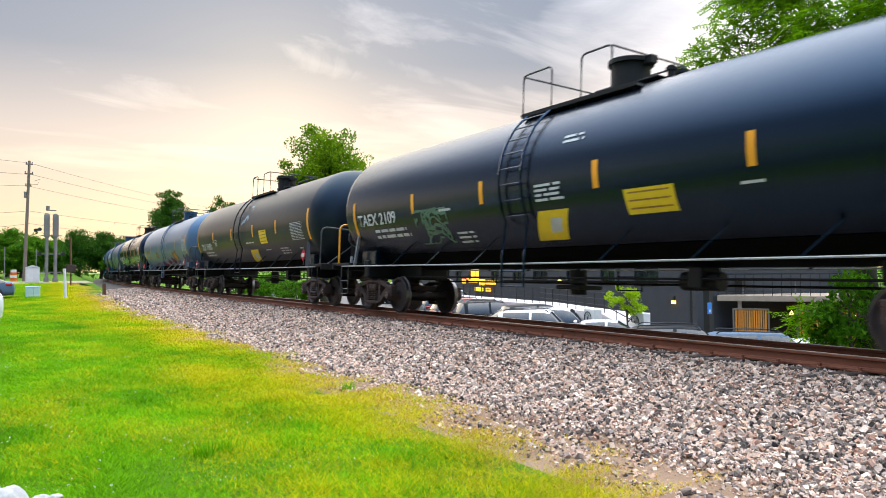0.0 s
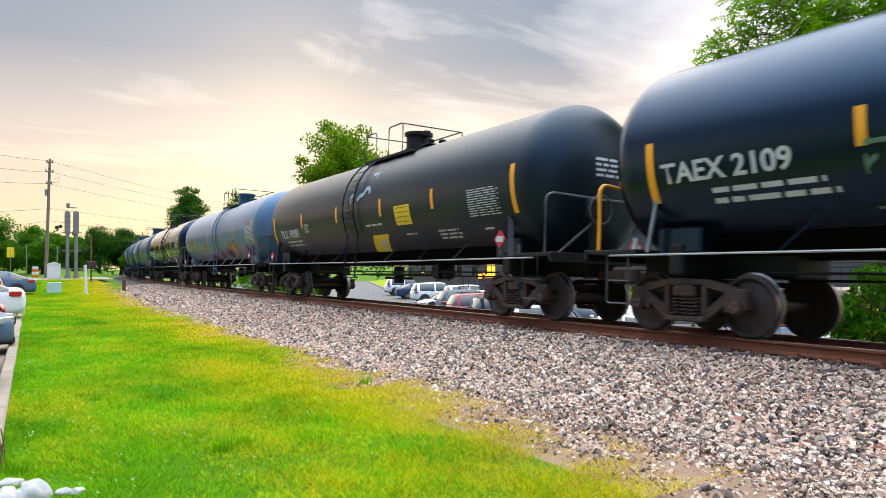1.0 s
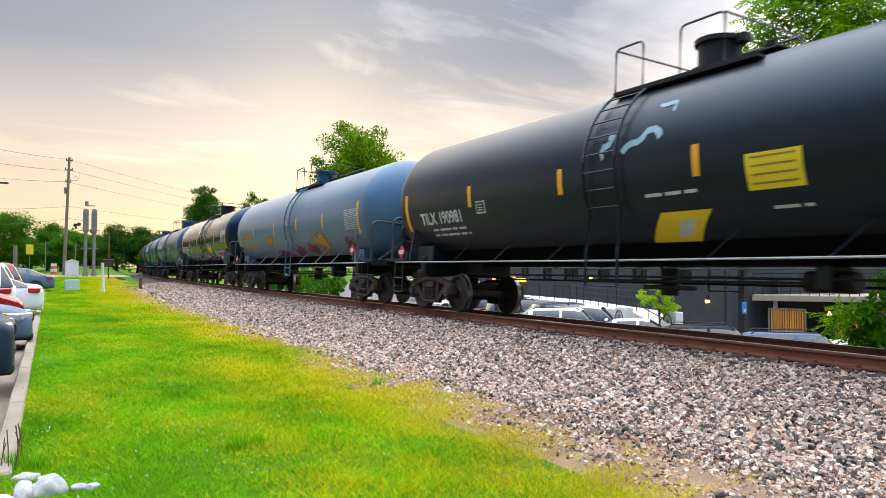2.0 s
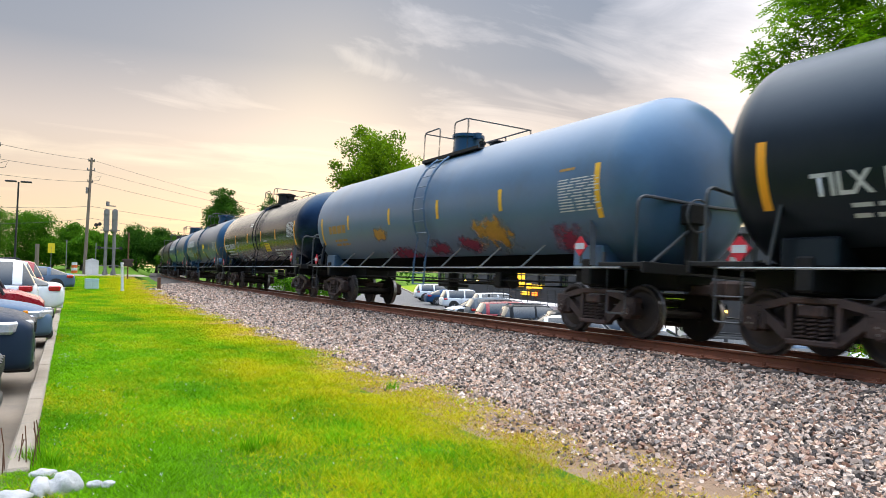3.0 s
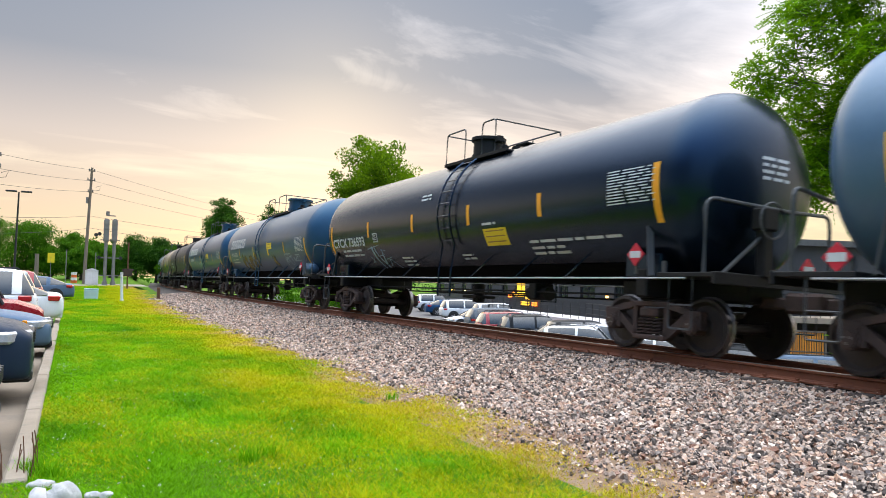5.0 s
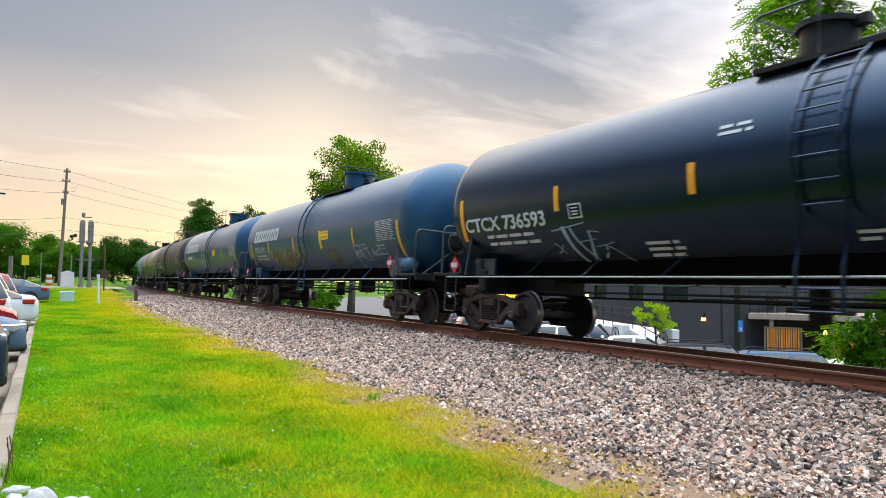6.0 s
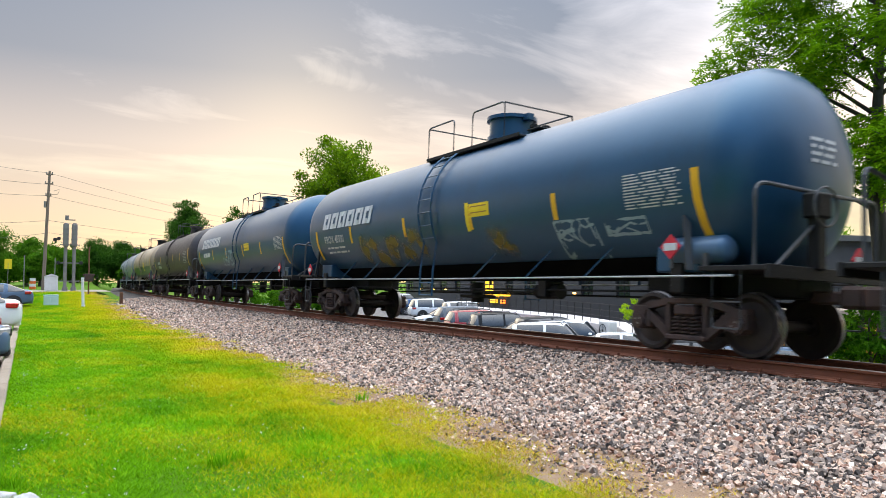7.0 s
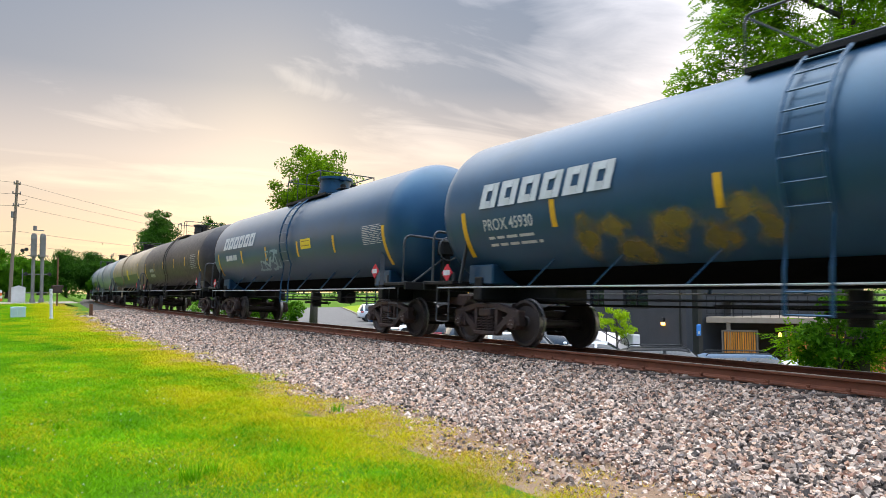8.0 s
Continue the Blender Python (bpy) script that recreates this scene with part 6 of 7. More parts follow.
M["leaf_bright"] = leaf_mat("bright_green_leaves", (0.030, 0.095, 0.003), (0.26, 0.42, 0.008), 0.42)
M["leaf_mid"] = leaf_mat("green_leaves", (0.022, 0.085, 0.005), (0.12, 0.29, 0.010), 0.42)
M["leaf_dark"] = leaf_mat("dark_green_leaves", (0.016, 0.058, 0.008), (0.075, 0.19, 0.014), 0.38)
M["leaf_tall"] = leaf_mat("fresh_green_leaves", (0.045, 0.15, 0.003), (0.30, 0.56, 0.008), 0.5)
M["leaf_lime"] = leaf_mat("lime_leaves", (0.20, 0.36, 0.006), (0.42, 0.58, 0.012))
M["bark"] = mat("grey_brown_bark", (0.06, 0.048, 0.038), (0.10, 0.082, 0.066), 4, 0.95, 0, 0.7, 30, stretch=(3, 3, 0.4))
RNG = np.random.default_rng(11)


def leaf_quads(centres, size, droop=0.3):
    """A pointed, slightly folded leaf at every centre."""
    n = len(centres)
    d = RNG.normal(size=(n, 3))
    d[:, 2] -= droop
    d /= np.linalg.norm(d, axis=1, keepdims=True)
    u = RNG.normal(size=(n, 3))
    u -= d * (u * d).sum(1, keepdims=True)
    u /= np.linalg.norm(u, axis=1, keepdims=True)
    s = (size * RNG.uniform(0.6, 1.3, n))[:, None]
    v = np.stack([centres - d * s * 0.5, centres + u * s * 0.24 + d * s * 0.02, centres + d * s * 0.55, centres - u * s * 0.24 + d * s * 0.02], 1)
    f = np.arange(n * 4).reshape(n, 4)
    return v.reshape(-1, 3), f


def tree(x, y, z0, height, crown, radii, leaf, size, clumps, per, label, trunk=0.2, name="tree", spread=0.55, limbs=9, skirt=0.0, category="tree", group=""):
    """Trunk with limbs, and a ragged crown of leaf clumps; crown: the crown's middle height above the foot."""
    root = empty(name, pose(x, y, z0))
    tagged(root, label, category, group)
    rnd = np.random.default_rng(int(abs(x * 91 + y * 37)) + 3)
    rx, ry, rz = radii
    # clump centres: mostly in the outer shell, uneven
    d = rnd.normal(size=(clumps, 3))
    d /= np.linalg.norm(d, axis=1, keepdims=True)
    r = 0.80 * rnd.uniform(0.25, 1.0, clumps) ** 0.6
    lump = 1 + 0.28 * np.sin(d[:, 0] * 5 + x) * np.cos(d[:, 1] * 4 + d[:, 2] * 6 + y)
    c = d * (r * lump)[:, None] * np.array([rx, ry, rz]) + np.array([0, 0, crown])
    c = c[c[:, 2] > skirt]
    # limbs run from the trunk to some of the clumps
    bm = bmesh.new()
    top = crown + rz * 0.55
    pts = [(0, 0, -0.3), (0.03 * rx, -0.02 * ry, crown * 0.35), (-0.02 * rx, 0.03 * ry, crown * 0.8), (0.02, 0, top)]
    for k in range(3):
        rod(bm, pts[k], pts[k + 1], trunk * (1.15 - 0.33 * k), 9, 0, trunk * (0.82 - 0.33 * k))
    for i in rnd.permutation(len(c))[:limbs]:
        e = Vector(c[i])
        s = Vector((0, 0, max(min(e.z - 0.35 * math.hypot(e.x, e.y) - 0.3, top * 0.9), crown * 0.3)))
        m = s.lerp(e, 0.5) + Vector((0, 0, 0.15 * rz * rnd.uniform(0, 1)))
        rod(bm, s, m, trunk * 0.36, 6, 0, trunk * 0.24)
        rod(bm, m, e, trunk * 0.24, 6, 0, trunk * 0.06)
    part("trunk", bm, M["bark"], root, smooth=True)
    k = spread * (rx + ry + rz) / 3 * 0.42
    # leaves fill a flattened ball round each clump
    g = rnd.normal(size=(len(c), per, 3))
    g *= (rnd.uniform(0, 1, (len(c), per)) ** 0.45 / np.linalg.norm(g, axis=2))[..., None]
    own = rnd.uniform(0.6, 1.25, (len(c), 1, 1))
    leaves = (c[:, None, :] + g * own * np.array([k, k, k * 0.66]) * 1.25).reshape(-1, 3)
    leaves = leaves[leaves[:, 2] > skirt - 0.3]
    v, f = leaf_quads(leaves, size)
    ob = mesh_object("crown", v, f, leaf, root)
    return root


def sprays(name, parent, centres, per, reach, leaf, size, rnd):
    """Drooping fronds of paired leaflets round every centre."""
    n = len(centres) * per
    c = np.repeat(centres, per, 0) + rnd.normal(size=(n, 3)) * np.array([1, 1, 0.7]) * reach
    d = rnd.normal(size=(n, 3)) * np.array([1, 1, 0.35]) - np.array([0, 0, 0.2])
    d /= np.linalg.norm(d, axis=1, keepdims=True)
    u = np.cross(d, np.array([0, 0, 1.0]) + 0.35 * rnd.normal(size=(n, 3)))
    u /= np.linalg.norm(u, axis=1, keepdims=True)
    length = size * rnd.uniform(3.2, 5.0, n)
    vs = []
    for k in range(6):
        root = c + d * (length * (k + 0.5) / 6)[:, None] - np.array([0, 0, 1.0]) * (0.15 * length * (k / 6) ** 2)[:, None]
        for side in (-1, 1):
            e = (u * side * 0.85 + d * 0.55)
            e = e * (size * rnd.uniform(0.8, 1.2, n))[:, None]
            w = np.cross(e, d + 0.3 * rnd.normal(size=(n, 3)))
            w = d * 0.27 * size + w * 0.12
            vs.append(np.stack([root, root + e * 0.5 + w, root + e, root + e * 0.5 - w], 1))
    v = np.concatenate(vs).reshape(-1, 3)
    return mesh_object(name, v, np.arange(len(v)).reshape(-1, 4), leaf, parent)


def frond_tree(x, y, z0, lobes, label, trunk):
    """A big tree with pinnate leaves: lobes are the ends of its boughs, (dx, dy, z, radius)."""
    root = empty("tree", pose(x, y, z0))
    tagged(root, label, "tree")
    rnd = np.random.default_rng(77)
    bm = bmesh.new()
    pts = [(0, 0, -0.3), (0.08, -0.05, 2.2), (-0.1, 0.1, 5.0), (0.1, 0, 8.4), (0, 0.1, 12.0)]
    for k in range(4):
        rod(bm, pts[k], pts[k + 1], trunk * (1.2 - 0.29 * k), 10, 0, trunk * (0.91 - 0.29 * k))
    cs = []
    for dx, dy, z, r in lobes:
        e = Vector((dx, dy, z))
        s0 = Vector((0, 0, max(z - 0.55 * math.hypot(dx, dy), 1.6)))
        m = s0.lerp(e, 0.55) + Vector((0, 0, 0.25))
        rod(bm, s0, m, trunk * 0.22, 7, 0, trunk * 0.13)
        rod(bm, m, e, trunk * 0.13, 6, 0, trunk * 0.05)
        n = int(17 * r ** 1.6) + 6
        q = rnd.normal(size=(n, 3))
        q *= (rnd.uniform(0.15, 1, n) ** 0.5 / np.linalg.norm(q, axis=1))[:, None]
        q = q * np.array([r, r, r * 0.72]) + np.array([dx, dy, z])
        cs.append(q)
        for i in range(min(n, 7)):
            rod(bm, m.lerp(e, 0.6), Vector(q[i]), trunk * 0.07, 5, 0, trunk * 0.02)
    part("trunk", bm, M["bark"], root, smooth=True)
    sprays("crown", root, np.concatenate(cs), 14, 0.17, M["leaf_tall"], 0.105, rnd)
    return root


tree(16.05, 36.9, -1.0, 9.5, 6.75, (2.7, 2.7, 4.5), M["leaf_bright"], 0.17, 230, 190, "bright green broadleaf tree beyond the railway", 0.22, skirt=0.7, spread=0.42)
tree(18.9, 90.0, -1.0, 12, 8.2, (2.6, 2.6, 4.4), M["leaf_dark"], 0.24, 110, 190, "tall dark green tree beyond the railway", 0.3)
tree(22.5, 93.0, -1.0, 9, 5.8, (2.4, 2.4, 3.4), M["leaf_dark"], 0.24, 80, 170, "dark green tree beyond the railway", 0.25)
tree(31.2, 110.0, -1.0, 14, 10.6, (3.0, 3.0, 3.8), M["leaf_dark"], 0.26, 50, 130, "airy dark tree far beyond the railway", 0.3, spread=0.45)
_rnd = random.Random(3)
LOBES = [(-1.5, 2.5, 8.2, 0.9), (-1.3, 2.0, 9.3, 1.0), (-0.7, 1.5, 10.4, 1.2), (-0.9, 1.2, 7.6, 0.8), (-0.60, 0.85, 1.8, 0.42), (-0.45, 0.6, 1.1, 0.36), (0.0, 0.1, 1.5, 0.5), (0.3, -0.6, 1.9, 0.7)]
for _k in range(30):
    _a, _z = _rnd.uniform(0, 6.283), _rnd.uniform(5.6, 12.4)
    _q = _rnd.uniform(0.8, 2.6) * (1.0 if _z < 11 else 0.7)
    LOBES.append((_q * math.cos(_a), _q * math.sin(_a), _z, _rnd.uniform(0.8, 1.3)))
frond_tree(17.15, 8.45, -1.9, LOBES, "large green broadleaf tree beside the lower car park", 0.26)
tree(24.4, 22.3, -2.7, 3.4, 2.3, (1.1, 1.1, 0.95), M["leaf_lime"], 0.10, 40, 70, "small lime green tree beside the ramp", 0.06, spread=0.45)
for _x, _y, _t, _r, _m in ((-16.5, 104, 9.0, 4.6, "leaf_mid"), (-6.6, 95, 9.2, 3.4, "leaf_mid"), (-2.0, 100, 8.4, 3.7, "leaf_mid"), (2.7, 105, 6.9, 2.4, "leaf_mid"), (0.6, 98, 4.6, 2.4, "leaf_mid"), (4.0, 100, 4.4, 2.2, "leaf_mid"),
                           (6.4, 115, 6.8, 2.6, "leaf_mid"), (8.6, 118, 6.0, 2.4, "leaf_mid"), (11.4, 111, 7.7, 2.6, "leaf_dark"), (14.4, 112, 6.9, 2.4, "leaf_dark"), (10.0, 124, 6.6, 3.2, "leaf_dark"), (17.2, 118, 6.6, 2.6, "leaf_dark"), (20.0, 125, 7.0, 3.0, "leaf_dark"), (-24.0, 100, 8.0, 4.5, "leaf_mid"), (-10.8, 98, 8.0, 3.4, "leaf_mid")):
    _h = (_t - 0.2) * 0.5
    tree(_x, _y, 0.5, _t, _h + 0.1, (_r, _r, _h), M[_m], 0.22, 130, 170, "leafy green tree behind the level crossing", 0.22, spread=0.62, skirt=0.0, group="trees behind the crossing")
for _x, _y, _t in ((44.0, 25.0, 8.0), (46.0, 18.0, 9.0), (43.0, 11.0, 8.0), (40.0, 4.5, 8.5)):
    tree(_x, _y, -2.9, _t, _t * 0.52, (3.4, 3.4, _t * 0.46), M["leaf_tall"], 0.22, 90, 120, "leafy green tree behind the porch", 0.2, spread=0.6, skirt=0.4, group="trees behind the porch")
for _x, _y, _r in ((18.4, 47, 1.2), (19.6, 52, 1.4), (17.6, 43.5, 0.9), (22.5, 62, 1.6), (20.5, 57, 1.3), (17.5, 50, 1.3), (16.6, 55, 1.4), (18.5, 60, 1.6), (17.8, 66, 1.6), (20.5, 70, 1.8), (23.5, 68, 1.7), (15.9, 46.5, 1.0), (26.5, 72, 1.9), (19.5, 78, 1.9), (12.4, 121, 1.2), (13.5, 100, 1.0)):
    tree(_x, _y, -1.5 if _y < 70 else 0.8, 2.2, 1.4, (_r, _r, 1.1), M["leaf_mid"], 0.16, 26, 70, "low green shrub on the embankment", 0.05, "shrub", 0.6, 4, 0.0, "shrub", "shrubs on the embankment")
tree(16.6, 8.5, -1.9, 3.2, 2.0, (1.2, 1.2, 1.1), M["leaf_mid"], 0.14, 40, 70, "green shrub under the large tree", 0.06, "shrub", 0.6, 5, 0.2, "shrub", "shrubs on the embankment")


def far_woods():
    n = 420
    a = RNG.uniform(-75, 75, n)
    rr = RNG.uniform(170, 260, n)
    base = np.stack([rr * np.sin(np.radians(a + 15)), rr * np.cos(np.radians(a + 15)), np.full(n, 3.2)], 1)
    c = (base[:, None, :] + RNG.normal(size=(n, 60, 3)) * np.array([4, 4, 2.6])).reshape(-1, 3)
    c = c[c[:, 2] > -2]
    v, f = leaf_quads(c, 1.1, 0.1)
    tagged(mesh_object("far_woods", v, f, M["leaf_dark"]), "dark green woods along the horizon", "woods", kind="stuff")


far_woods()


# ---------- turf: blades by zone ----------
M["blade_green"] = leaf_mat("lush_grass", (0.045, 0.180, 0.0015), (0.27, 0.58, 0.003), 0.3)
M["blade_lime"] = leaf_mat("yellow_green_grass", (0.27, 0.32, 0.002), (0.70, 0.62, 0.005), 0.3)
M["blade_straw"] = leaf_mat("dry_straw_grass", (0.48, 0.30, 0.03), (0.72, 0.50, 0.10), 0.25)
M["clover"] = mat("white_clover_heads", (0.62, 0.62, 0.52), (0.5, 0.5, 0.4), 9, 0.8)


def turf():
    n = 760000
    # more blades near the camera
    y = 3.2 * np.exp(RNG.uniform(0, 1, n) * math.log(75 / 3.2))
    toe = X_LINE - 5.42 + y * y / (2 * R_LINE) + 0.85 * (hashed(y * 0.6, y * 0 + 3.0, 1) - 0.5) + 0.5 * (hashed(y * 2.3, y * 0 + 5.0, 2) - 0.5)
    left = np.where(y > 5.95, kerb_x(y), kerb_x(y) - 2.5)
    x = left + RNG.uniform(0, 1, n) * (toe + 0.7 - left)
    fade = np.clip((toe - x) / 0.8, 0, 1) * np.clip(0.25 + 1.6 * hashed(x * 2.8, y * 1.9, 51) + np.clip((toe - x - 0.5) / 0.8, 0, 1), 0, 1)
    keep = RNG.uniform(0, 1, n) < (0.22 * (hashed(x * 4.5, y * 3.1, 61) > 0.45) + 0.90 * fade)
    x, y, toe = x[keep], y[keep], toe[keep]
    n = len(x)
    dist = np.hypot(x, y)
    patch = hashed(x * 1.1, y * 0.55, 7) * 0.6 + hashed(x * 3.1, y * 1.7, 8) * 0.4
    # yellow grows towards the ballast and in the near right corner
    edge = (toe - x)
    yellow = np.clip(1.1 - edge / 2.7, 0, 1) * 1.0 + (patch - 0.5) * 1.3 + np.clip((y - 26) / 40, 0, 0.25) + 0.02
    straw = np.clip(1.0 - edge / 1.5, 0, 1) * 0.95 + (patch - 0.5) * 0.8 - 0.12
    r = RNG.uniform(0, 1, n)
    zone = np.where(r < straw, 2, np.where(RNG.uniform(0, 1, n) < yellow, 1, 0))
    h = (0.017 + 0.040 * hashed(x * 2.6, y * 2.6, 9) ** 2.5) * RNG.uniform(0.5, 1.4, n) + 0.0006 * dist
    h *= np.where(zone == 2, 0.6, 1.0)
    w = 0.0026 + 0.0010 * dist
    z = GRASS_Z - 0.012 + 0.03 * (hashed(x * 1.7, y * 1.7, 41) - 0.5) + 0.016 * (hashed(x * 6.1, y * 6.1, 42) - 0.5) + np.interp(y, RISE_Y, RISE_Z)
    ang = RNG.uniform(0, 2 * math.pi, n)
    lean = h * RNG.uniform(0.4, 2.2, n)
    la = RNG.uniform(0, 2 * math.pi, n)
    bx, by = np.cos(ang) * w / 2, np.sin(ang) * w / 2
    v = np.stack([np.stack([x - bx, y - by, z], 1), np.stack([x + bx, y + by, z], 1), np.stack([x + lean * np.cos(la), y + lean * np.sin(la), z + h], 1)], 1)
    for k, (name, m, label) in enumerate((("lush_grass", "blade_green", "lush green mown grass"), ("yellowing_grass", "blade_lime", "yellow-green mown grass"), ("dry_grass", "blade_straw", "dry straw-coloured grass at the ballast's edge"))):
        s = v[zone == k]
        tagged(mesh_object(name, s.reshape(-1, 3), np.arange(len(s) * 3).reshape(-1, 3), M[m]), label, "grass", kind="stuff")
    # clover heads
    m = 700
    yy = 5 + RNG.uniform(0, 1, m) ** 1.5 * 18
    xx = kerb_x(yy) + 0.1 + RNG.uniform(0, 1, m) ** 1.6 * 2.6
    ok = hashed(xx * 1.3, yy * 1.3, 17) > 0.5
    c = np.stack([xx, yy, np.full(m, GRASS_Z + 0.05)], 1)[ok]
    q, f = leaf_quads(c, 0.022)
    tagged(mesh_object("clover_flowers", q, f, M["clover"]), "scattered small white clover heads", "flowers", kind="stuff")


turf()


def tufts():
    """Taller tufts: weeds in the lawn and dry stalks by the kerb's end."""
    spots = [(1.55, 5.95, 0.16, 90, "blade_green"), (1.75, 6.05, 0.13, 60, "blade_green"), (-0.02, 6.25, 0.14, 160, "blade_green"), (0.1, 6.1, 0.12, 140, "blade_green"), (3.95, 8.3, 0.12, 60, "blade_green"), (0.9, 9.0, 0.11, 60, "blade_green"), (2.4, 9.5, 0.12, 60, "blade_lime"), (2.2, 12.5, 0.14, 70, "blade_green")]
    for x, y, h, n, m in spots:
        a, l = RNG.uniform(0, 6.28, n), RNG.uniform(0.2, 1.0, n)
        px, py = x + RNG.normal(0, 0.05, n), y + RNG.normal(0, 0.05, n)
        hh = h * RNG.uniform(0.5, 1.2, n)
        z = np.full(n, GRASS_Z - 0.01)
        wx, wy = np.cos(a + 1.57) * 0.005, np.sin(a + 1.57) * 0.005
        v = np.stack([np.stack([px - wx, py - wy, z], 1), np.stack([px + wx, py + wy, z], 1), np.stack([px + np.cos(a) * l * hh, py + np.sin(a) * l * hh, z + hh], 1)], 1)
        tagged(mesh_object("grass_tuft", v.reshape(-1, 3), np.arange(n * 3).reshape(-1, 3), M[m]), "taller green tuft growing in the lawn", "grass tuft", "tufts in the lawn", kind="stuff")
    for k in range(9):
        bm = bmesh.new()
        x, y = -0.14 + RNG.uniform(-0.1, 0.16), 6.15 + RNG.uniform(-0.15, 0.25)
        h = RNG.uniform(0.16, 0.34)
        dx = RNG.uniform(-0.05, 0.05)
        tube(bm, [(x, y, GRASS_Z - 0.02), (x + dx * 0.4, y, GRASS_Z + h * 0.6), (x + dx, y, GRASS_Z + h)], 0.004, 4)
        thing("dry_stalk", bm, M["marker_wood"], "thin dry brown stalk at the kerb", "stalk", "dry stalks")


tufts()


# ---------- ballast stones and sleepers ----------
def stone_mat():
    m = mat("crushed_stone", (0.34, 0.285, 0.235), (0.47, 0.405, 0.34), 14, 0.9, 0, 0.4, 90)
    nt = m.node_tree
    N, L = nt.nodes.new, nt.links.new
    b = nt.nodes["Principled BSDF"]
    geo = N("ShaderNodeNewGeometry")
    ramp = N("ShaderNodeValToRGB")
    e = ramp.color_ramp.elements
    cols = [(0.0, (0.035, 0.034, 0.036)), (0.22, (0.17, 0.155, 0.145)), (0.42, (0.50, 0.46, 0.43)), (0.58, (0.58, 0.45, 0.36)), (0.70, (0.26, 0.155, 0.12)), (0.84, (0.86, 0.81, 0.76)), (1.0, (0.13, 0.135, 0.155))]
    while len(e) < len(cols):
        e.new(0.5)
    for el, (p, c) in zip(e, cols):
        el.position, el.color = p, (*c, 1)
    L(geo.outputs["Random Per Island"], ramp.inputs[0])
    old = b.inputs["Base Color"].links[0].from_socket
    mx = N("ShaderNodeMix")
    mx.data_type, mx.blend_type = "RGBA", "MULTIPLY"
    mx.inputs[0].default_value = 1.0
    sc = N("ShaderNodeMix")
    sc.data_type, sc.blend_type = "RGBA", "MULTIPLY"
    sc.inputs[0].default_value = 1.0
    sc.inputs[7].default_value = (2.5, 2.45, 2.45, 1)
    L(old, sc.inputs[6])
    L(sc.outputs[2], mx.inputs[6]), L(ramp.outputs[0], mx.inputs[7])
    L(mx.outputs[2], b.inputs["Base Color"])
    return m


def bed_height(off):
    return np.interp(off, [-5.55, -5.2, -3.6, -2.0, -1.35, 1.35, 2.2, 3.6], [-0.45, -0.42, -0.35, -0.25, -0.20, -0.28, -0.36, -0.75])


CUBE = np.array([[-1, -1, -1], [1, -1, -1], [1, 1, -1], [-1, 1, -1], [-1, -1, 1], [1, -1, 1], [1, 1, 1], [-1, 1, 1]], float)
QUADS = np.array([[0, 3, 2, 1], [4, 5, 6, 7], [0, 1, 5, 4], [1, 2, 6, 5], [2, 3, 7, 6], [3, 0, 4, 7]])


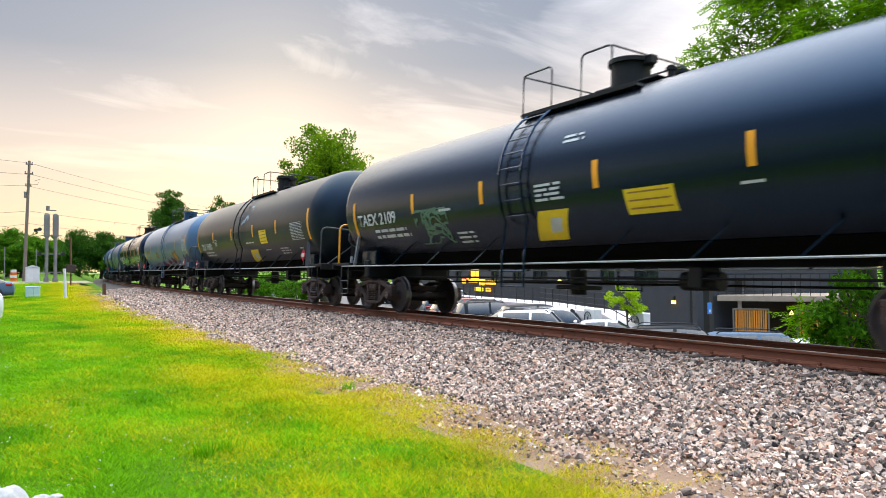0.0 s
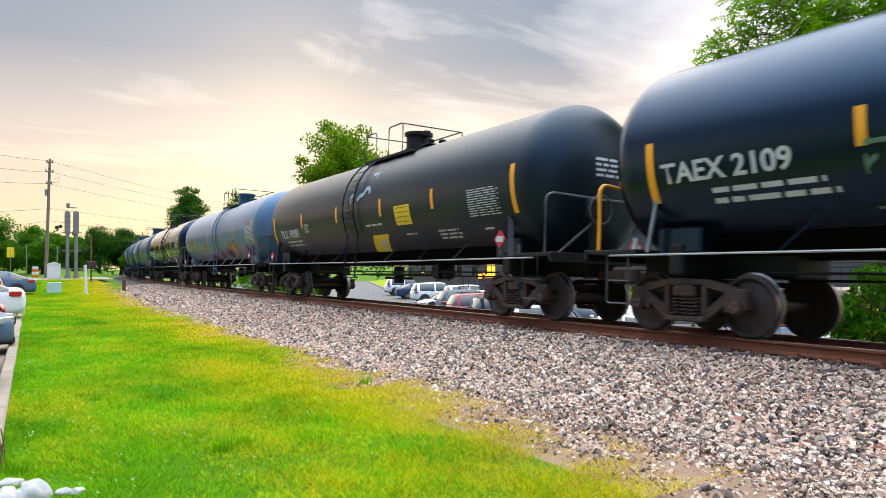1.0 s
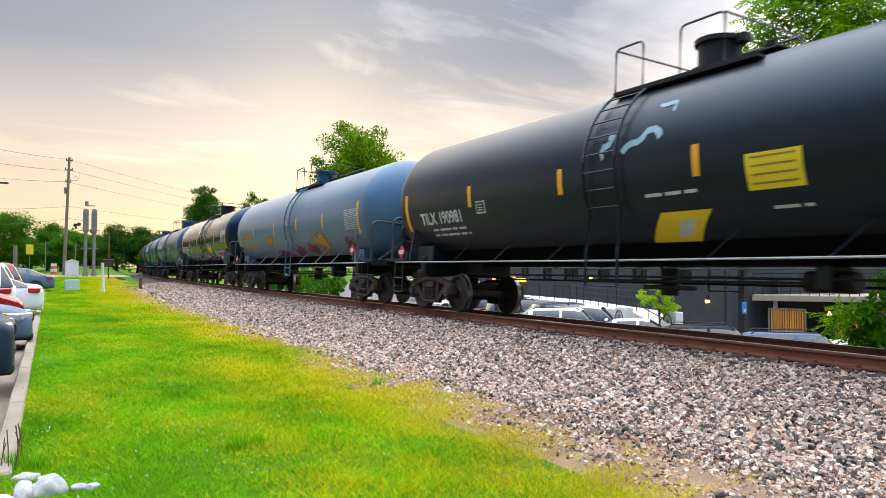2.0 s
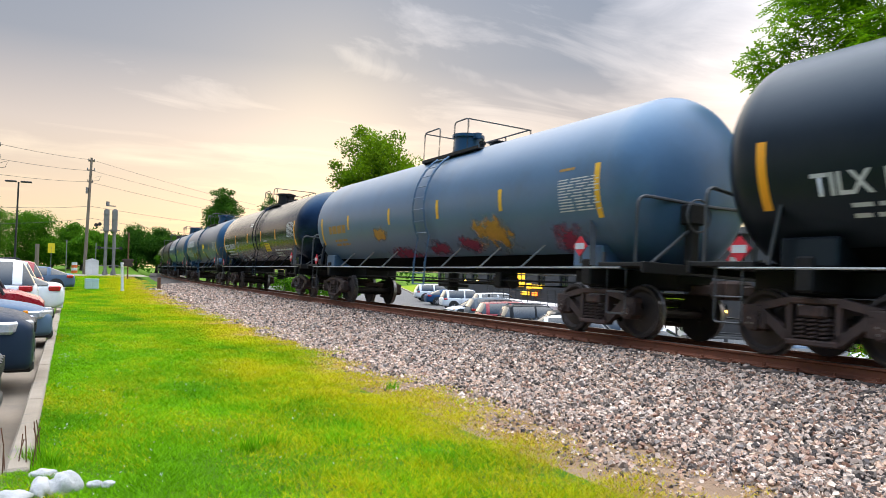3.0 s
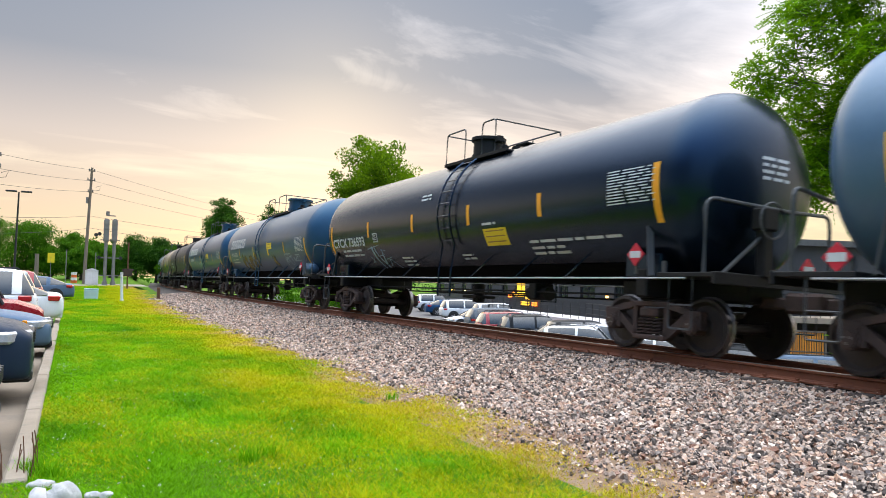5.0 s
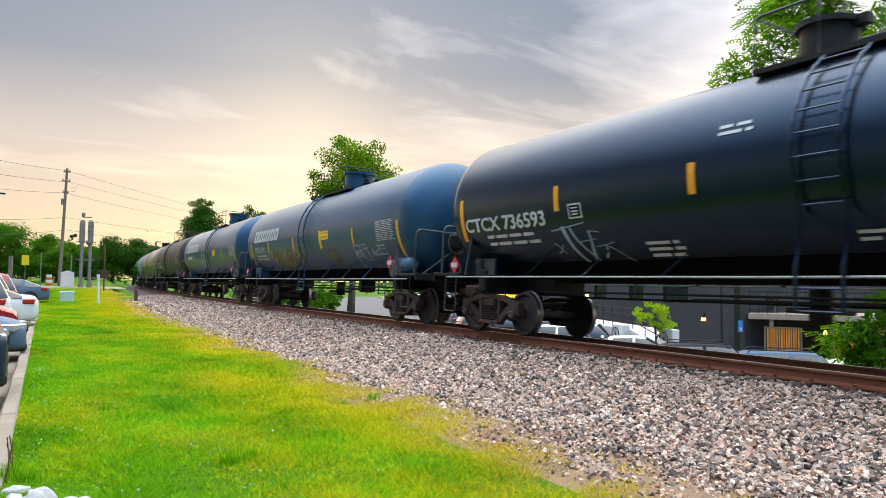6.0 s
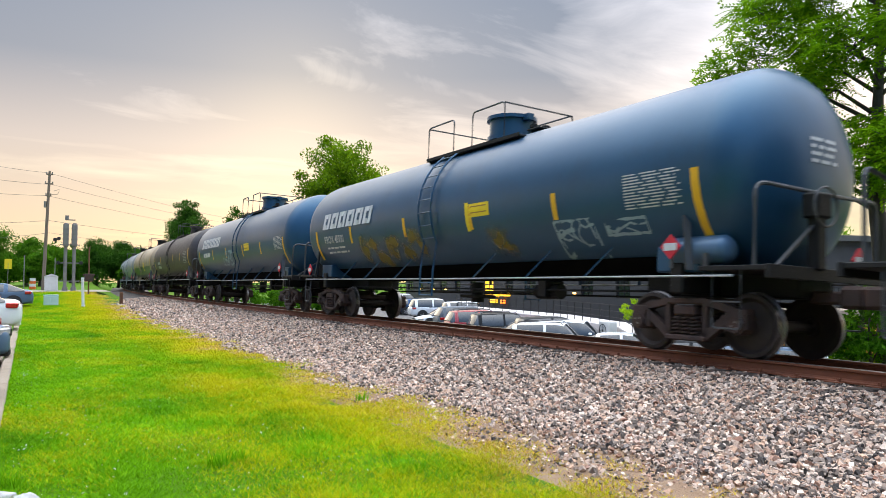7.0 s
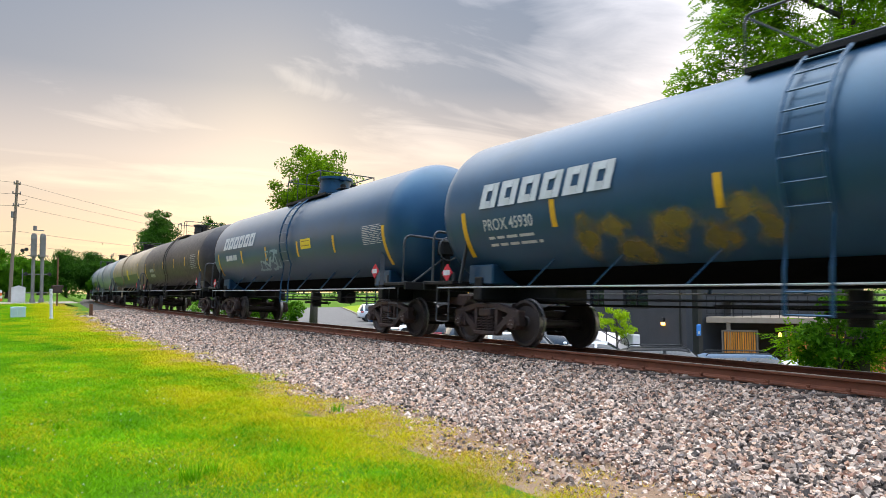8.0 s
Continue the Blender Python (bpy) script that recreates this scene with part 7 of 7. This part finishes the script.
def stones():
    offs, ys, rs = [], [], []
    for y0, y1, per, r0, r1 in ((1.2, 8.5, 1150, 0.013, 0.027), (8.5, 16.0, 800, 0.015, 0.029), (16.0, 32.0, 420, 0.018, 0.031), (32.0, 62.0, 110, 0.030, 0.052)):
        n = int((y1 - y0) * 5.2 * per)
        ys.append(RNG.uniform(y0, y1, n))
        offs.append(RNG.uniform(-5.75, 0.75, n))
        rs.append(RNG.uniform(r0, r1, n) * RNG.choice([0.5, 0.8, 1.0, 1.0, 1.25], n))
    n = 60000
    ys.append(1.5 * np.exp(RNG.uniform(0, 1, n) * math.log(30 / 1.5)))
    offs.append(RNG.uniform(-6.0, -4.6, n))
    rs.append(RNG.uniform(0.006, 0.018, n) + 0.0005 * ys[-1])
    off, y, r = np.concatenate(offs), np.concatenate(ys), np.concatenate(rs)
    thin = np.clip((off + 5.55 + 0.9 * (hashed(off * 1.2, y * 0.9, 21) - 0.5)) / 0.95, 0.10, 1) * (0.55 + 0.55 * (hashed(off * 2.5, y * 2.1, 22) > 0.3) + (off > -4.3))
    rail = np.abs(off + GAUGE / 2) > 0.10
    keep = (RNG.uniform(0, 1, len(off)) < thin) & rail
    off, y, r = off[keep], y[keep], r[keep]
    n = len(off)
    x = X_LINE + off + y * y / (2 * R_LINE)
    z = bed_height(off) + r * RNG.uniform(-0.1, 0.8, n) + 0.03 * (hashed(off * 2, y * 2, 31) - 0.5)
    sc = np.stack([r * RNG.uniform(0.85, 1.35, n), r * RNG.uniform(0.75, 1.1, n), r * RNG.uniform(0.55, 0.95, n)], 1)
    v = CUBE[None] * (0.74 + 0.32 * RNG.uniform(-1, 1, (n, 8, 3))) * sc[:, None, :]
    # a random turn for each stone
    q = RNG.normal(size=(n, 4)) * np.array([1.0, 0.45, 0.45, 1.0])
    q /= np.linalg.norm(q, axis=1, keepdims=True)
    w, a, b, c = q.T
    R = np.stack([np.stack([1 - 2 * (b * b + c * c), 2 * (a * b - c * w), 2 * (a * c + b * w)], 1), np.stack([2 * (a * b + c * w), 1 - 2 * (a * a + c * c), 2 * (b * c - a * w)], 1), np.stack([2 * (a * c - b * w), 2 * (b * c + a * w), 1 - 2 * (a * a + b * b)], 1)], 1)
    v = np.einsum("nij,nkj->nki", R, v) + np.stack([x, y, z], 1)[:, None, :]
    f = QUADS[None] + (np.arange(n) * 8)[:, None, None]
    tagged(mesh_object("ballast_stones", v.reshape(-1, 3), f.reshape(-1, 4), stone_mat()), "loose grey, pink and tan crushed stones", "ballast", kind="stuff")


stones()


def sleepers():
    root = empty("sleepers")
    tagged(root, "weathered dark timber sleepers bedded in ballast", "sleepers", kind="structure")
    bm = bmesh.new()
    box(bm, -1.3, 1.3, -0.115, 0.115, -0.36, -0.182, 0, 0.012)
    first = part("sleeper", bm, M["sleeper"], root)
    bm = bmesh.new()
    for s in (-1, 1):
        box(bm, s * GAUGE / 2 - 0.19, s * GAUGE / 2 + 0.19, -0.10, 0.10, -0.184, -0.168, 0, 0.004)
        for d in (-1, 1):
            box(bm, s * GAUGE / 2 + d * 0.10 - 0.012, s * GAUGE / 2 + d * 0.10 + 0.012, -0.05, -0.02, -0.17, -0.14)
            box(bm, s * GAUGE / 2 + d * 0.095 - 0.02, s * GAUGE / 2 + d * 0.095 + 0.02, -0.055, -0.015, -0.145, -0.128)
    plate = part("tie_plate", bm, M["rail_side"], first)
    for k in range(118):
        x, y, a = on_line(-4.0 + 0.53 * k)
        ob, pl = (first, plate) if k == 0 else (new("sleeper", first.data), new("tie_plate", plate.data))
        ob.parent, pl.parent = root, ob
        ob.matrix_basis = tilted(pose(x, y, 0, 0, 0, -math.degrees(a) + 1.2 * math.sin(k * 2.3)))


sleepers()


# ---------- the train rolls past at a steady pace ----------
SPEED = 9.83
FIRST = 10.03         # middle of the leading car at the start


def run(t):
    """Metres rolled; the train slows slightly at the end."""
    k = min(max((t - 4.0) / 1.5, 0), 1)
    return SPEED * t - 0.15 * k * k * (3 - 2 * k) - 0.13 * max(t - 6.5, 0) ** 2


def motions():
    step = 2 / FPS
    times = [k * step for k in range(int(8.0 / step) + 1)]
    turn = math.degrees(SPEED * step / WHEEL_R)
    for i, (car, wheels) in enumerate(CARS):
        rows = []
        for k in range(0, 17):
            t = k * 0.5
            x, y, a = on_line(FIRST + PITCH * i - (0.1 if i > 4 else 0.0) - run(t))
            rows.append((t, tilted(pose(x, y, 0, 0, 0, -math.degrees(a)))))
        walk(car, rows)
        for n, w in enumerate(wheels):
            y = w.matrix_basis.translation.y
            walk(w, [(t, pose(0, y, WHEEL_R, turn * k + 37 * n, 0, 0)) for k, t in enumerate(times)])


motions()
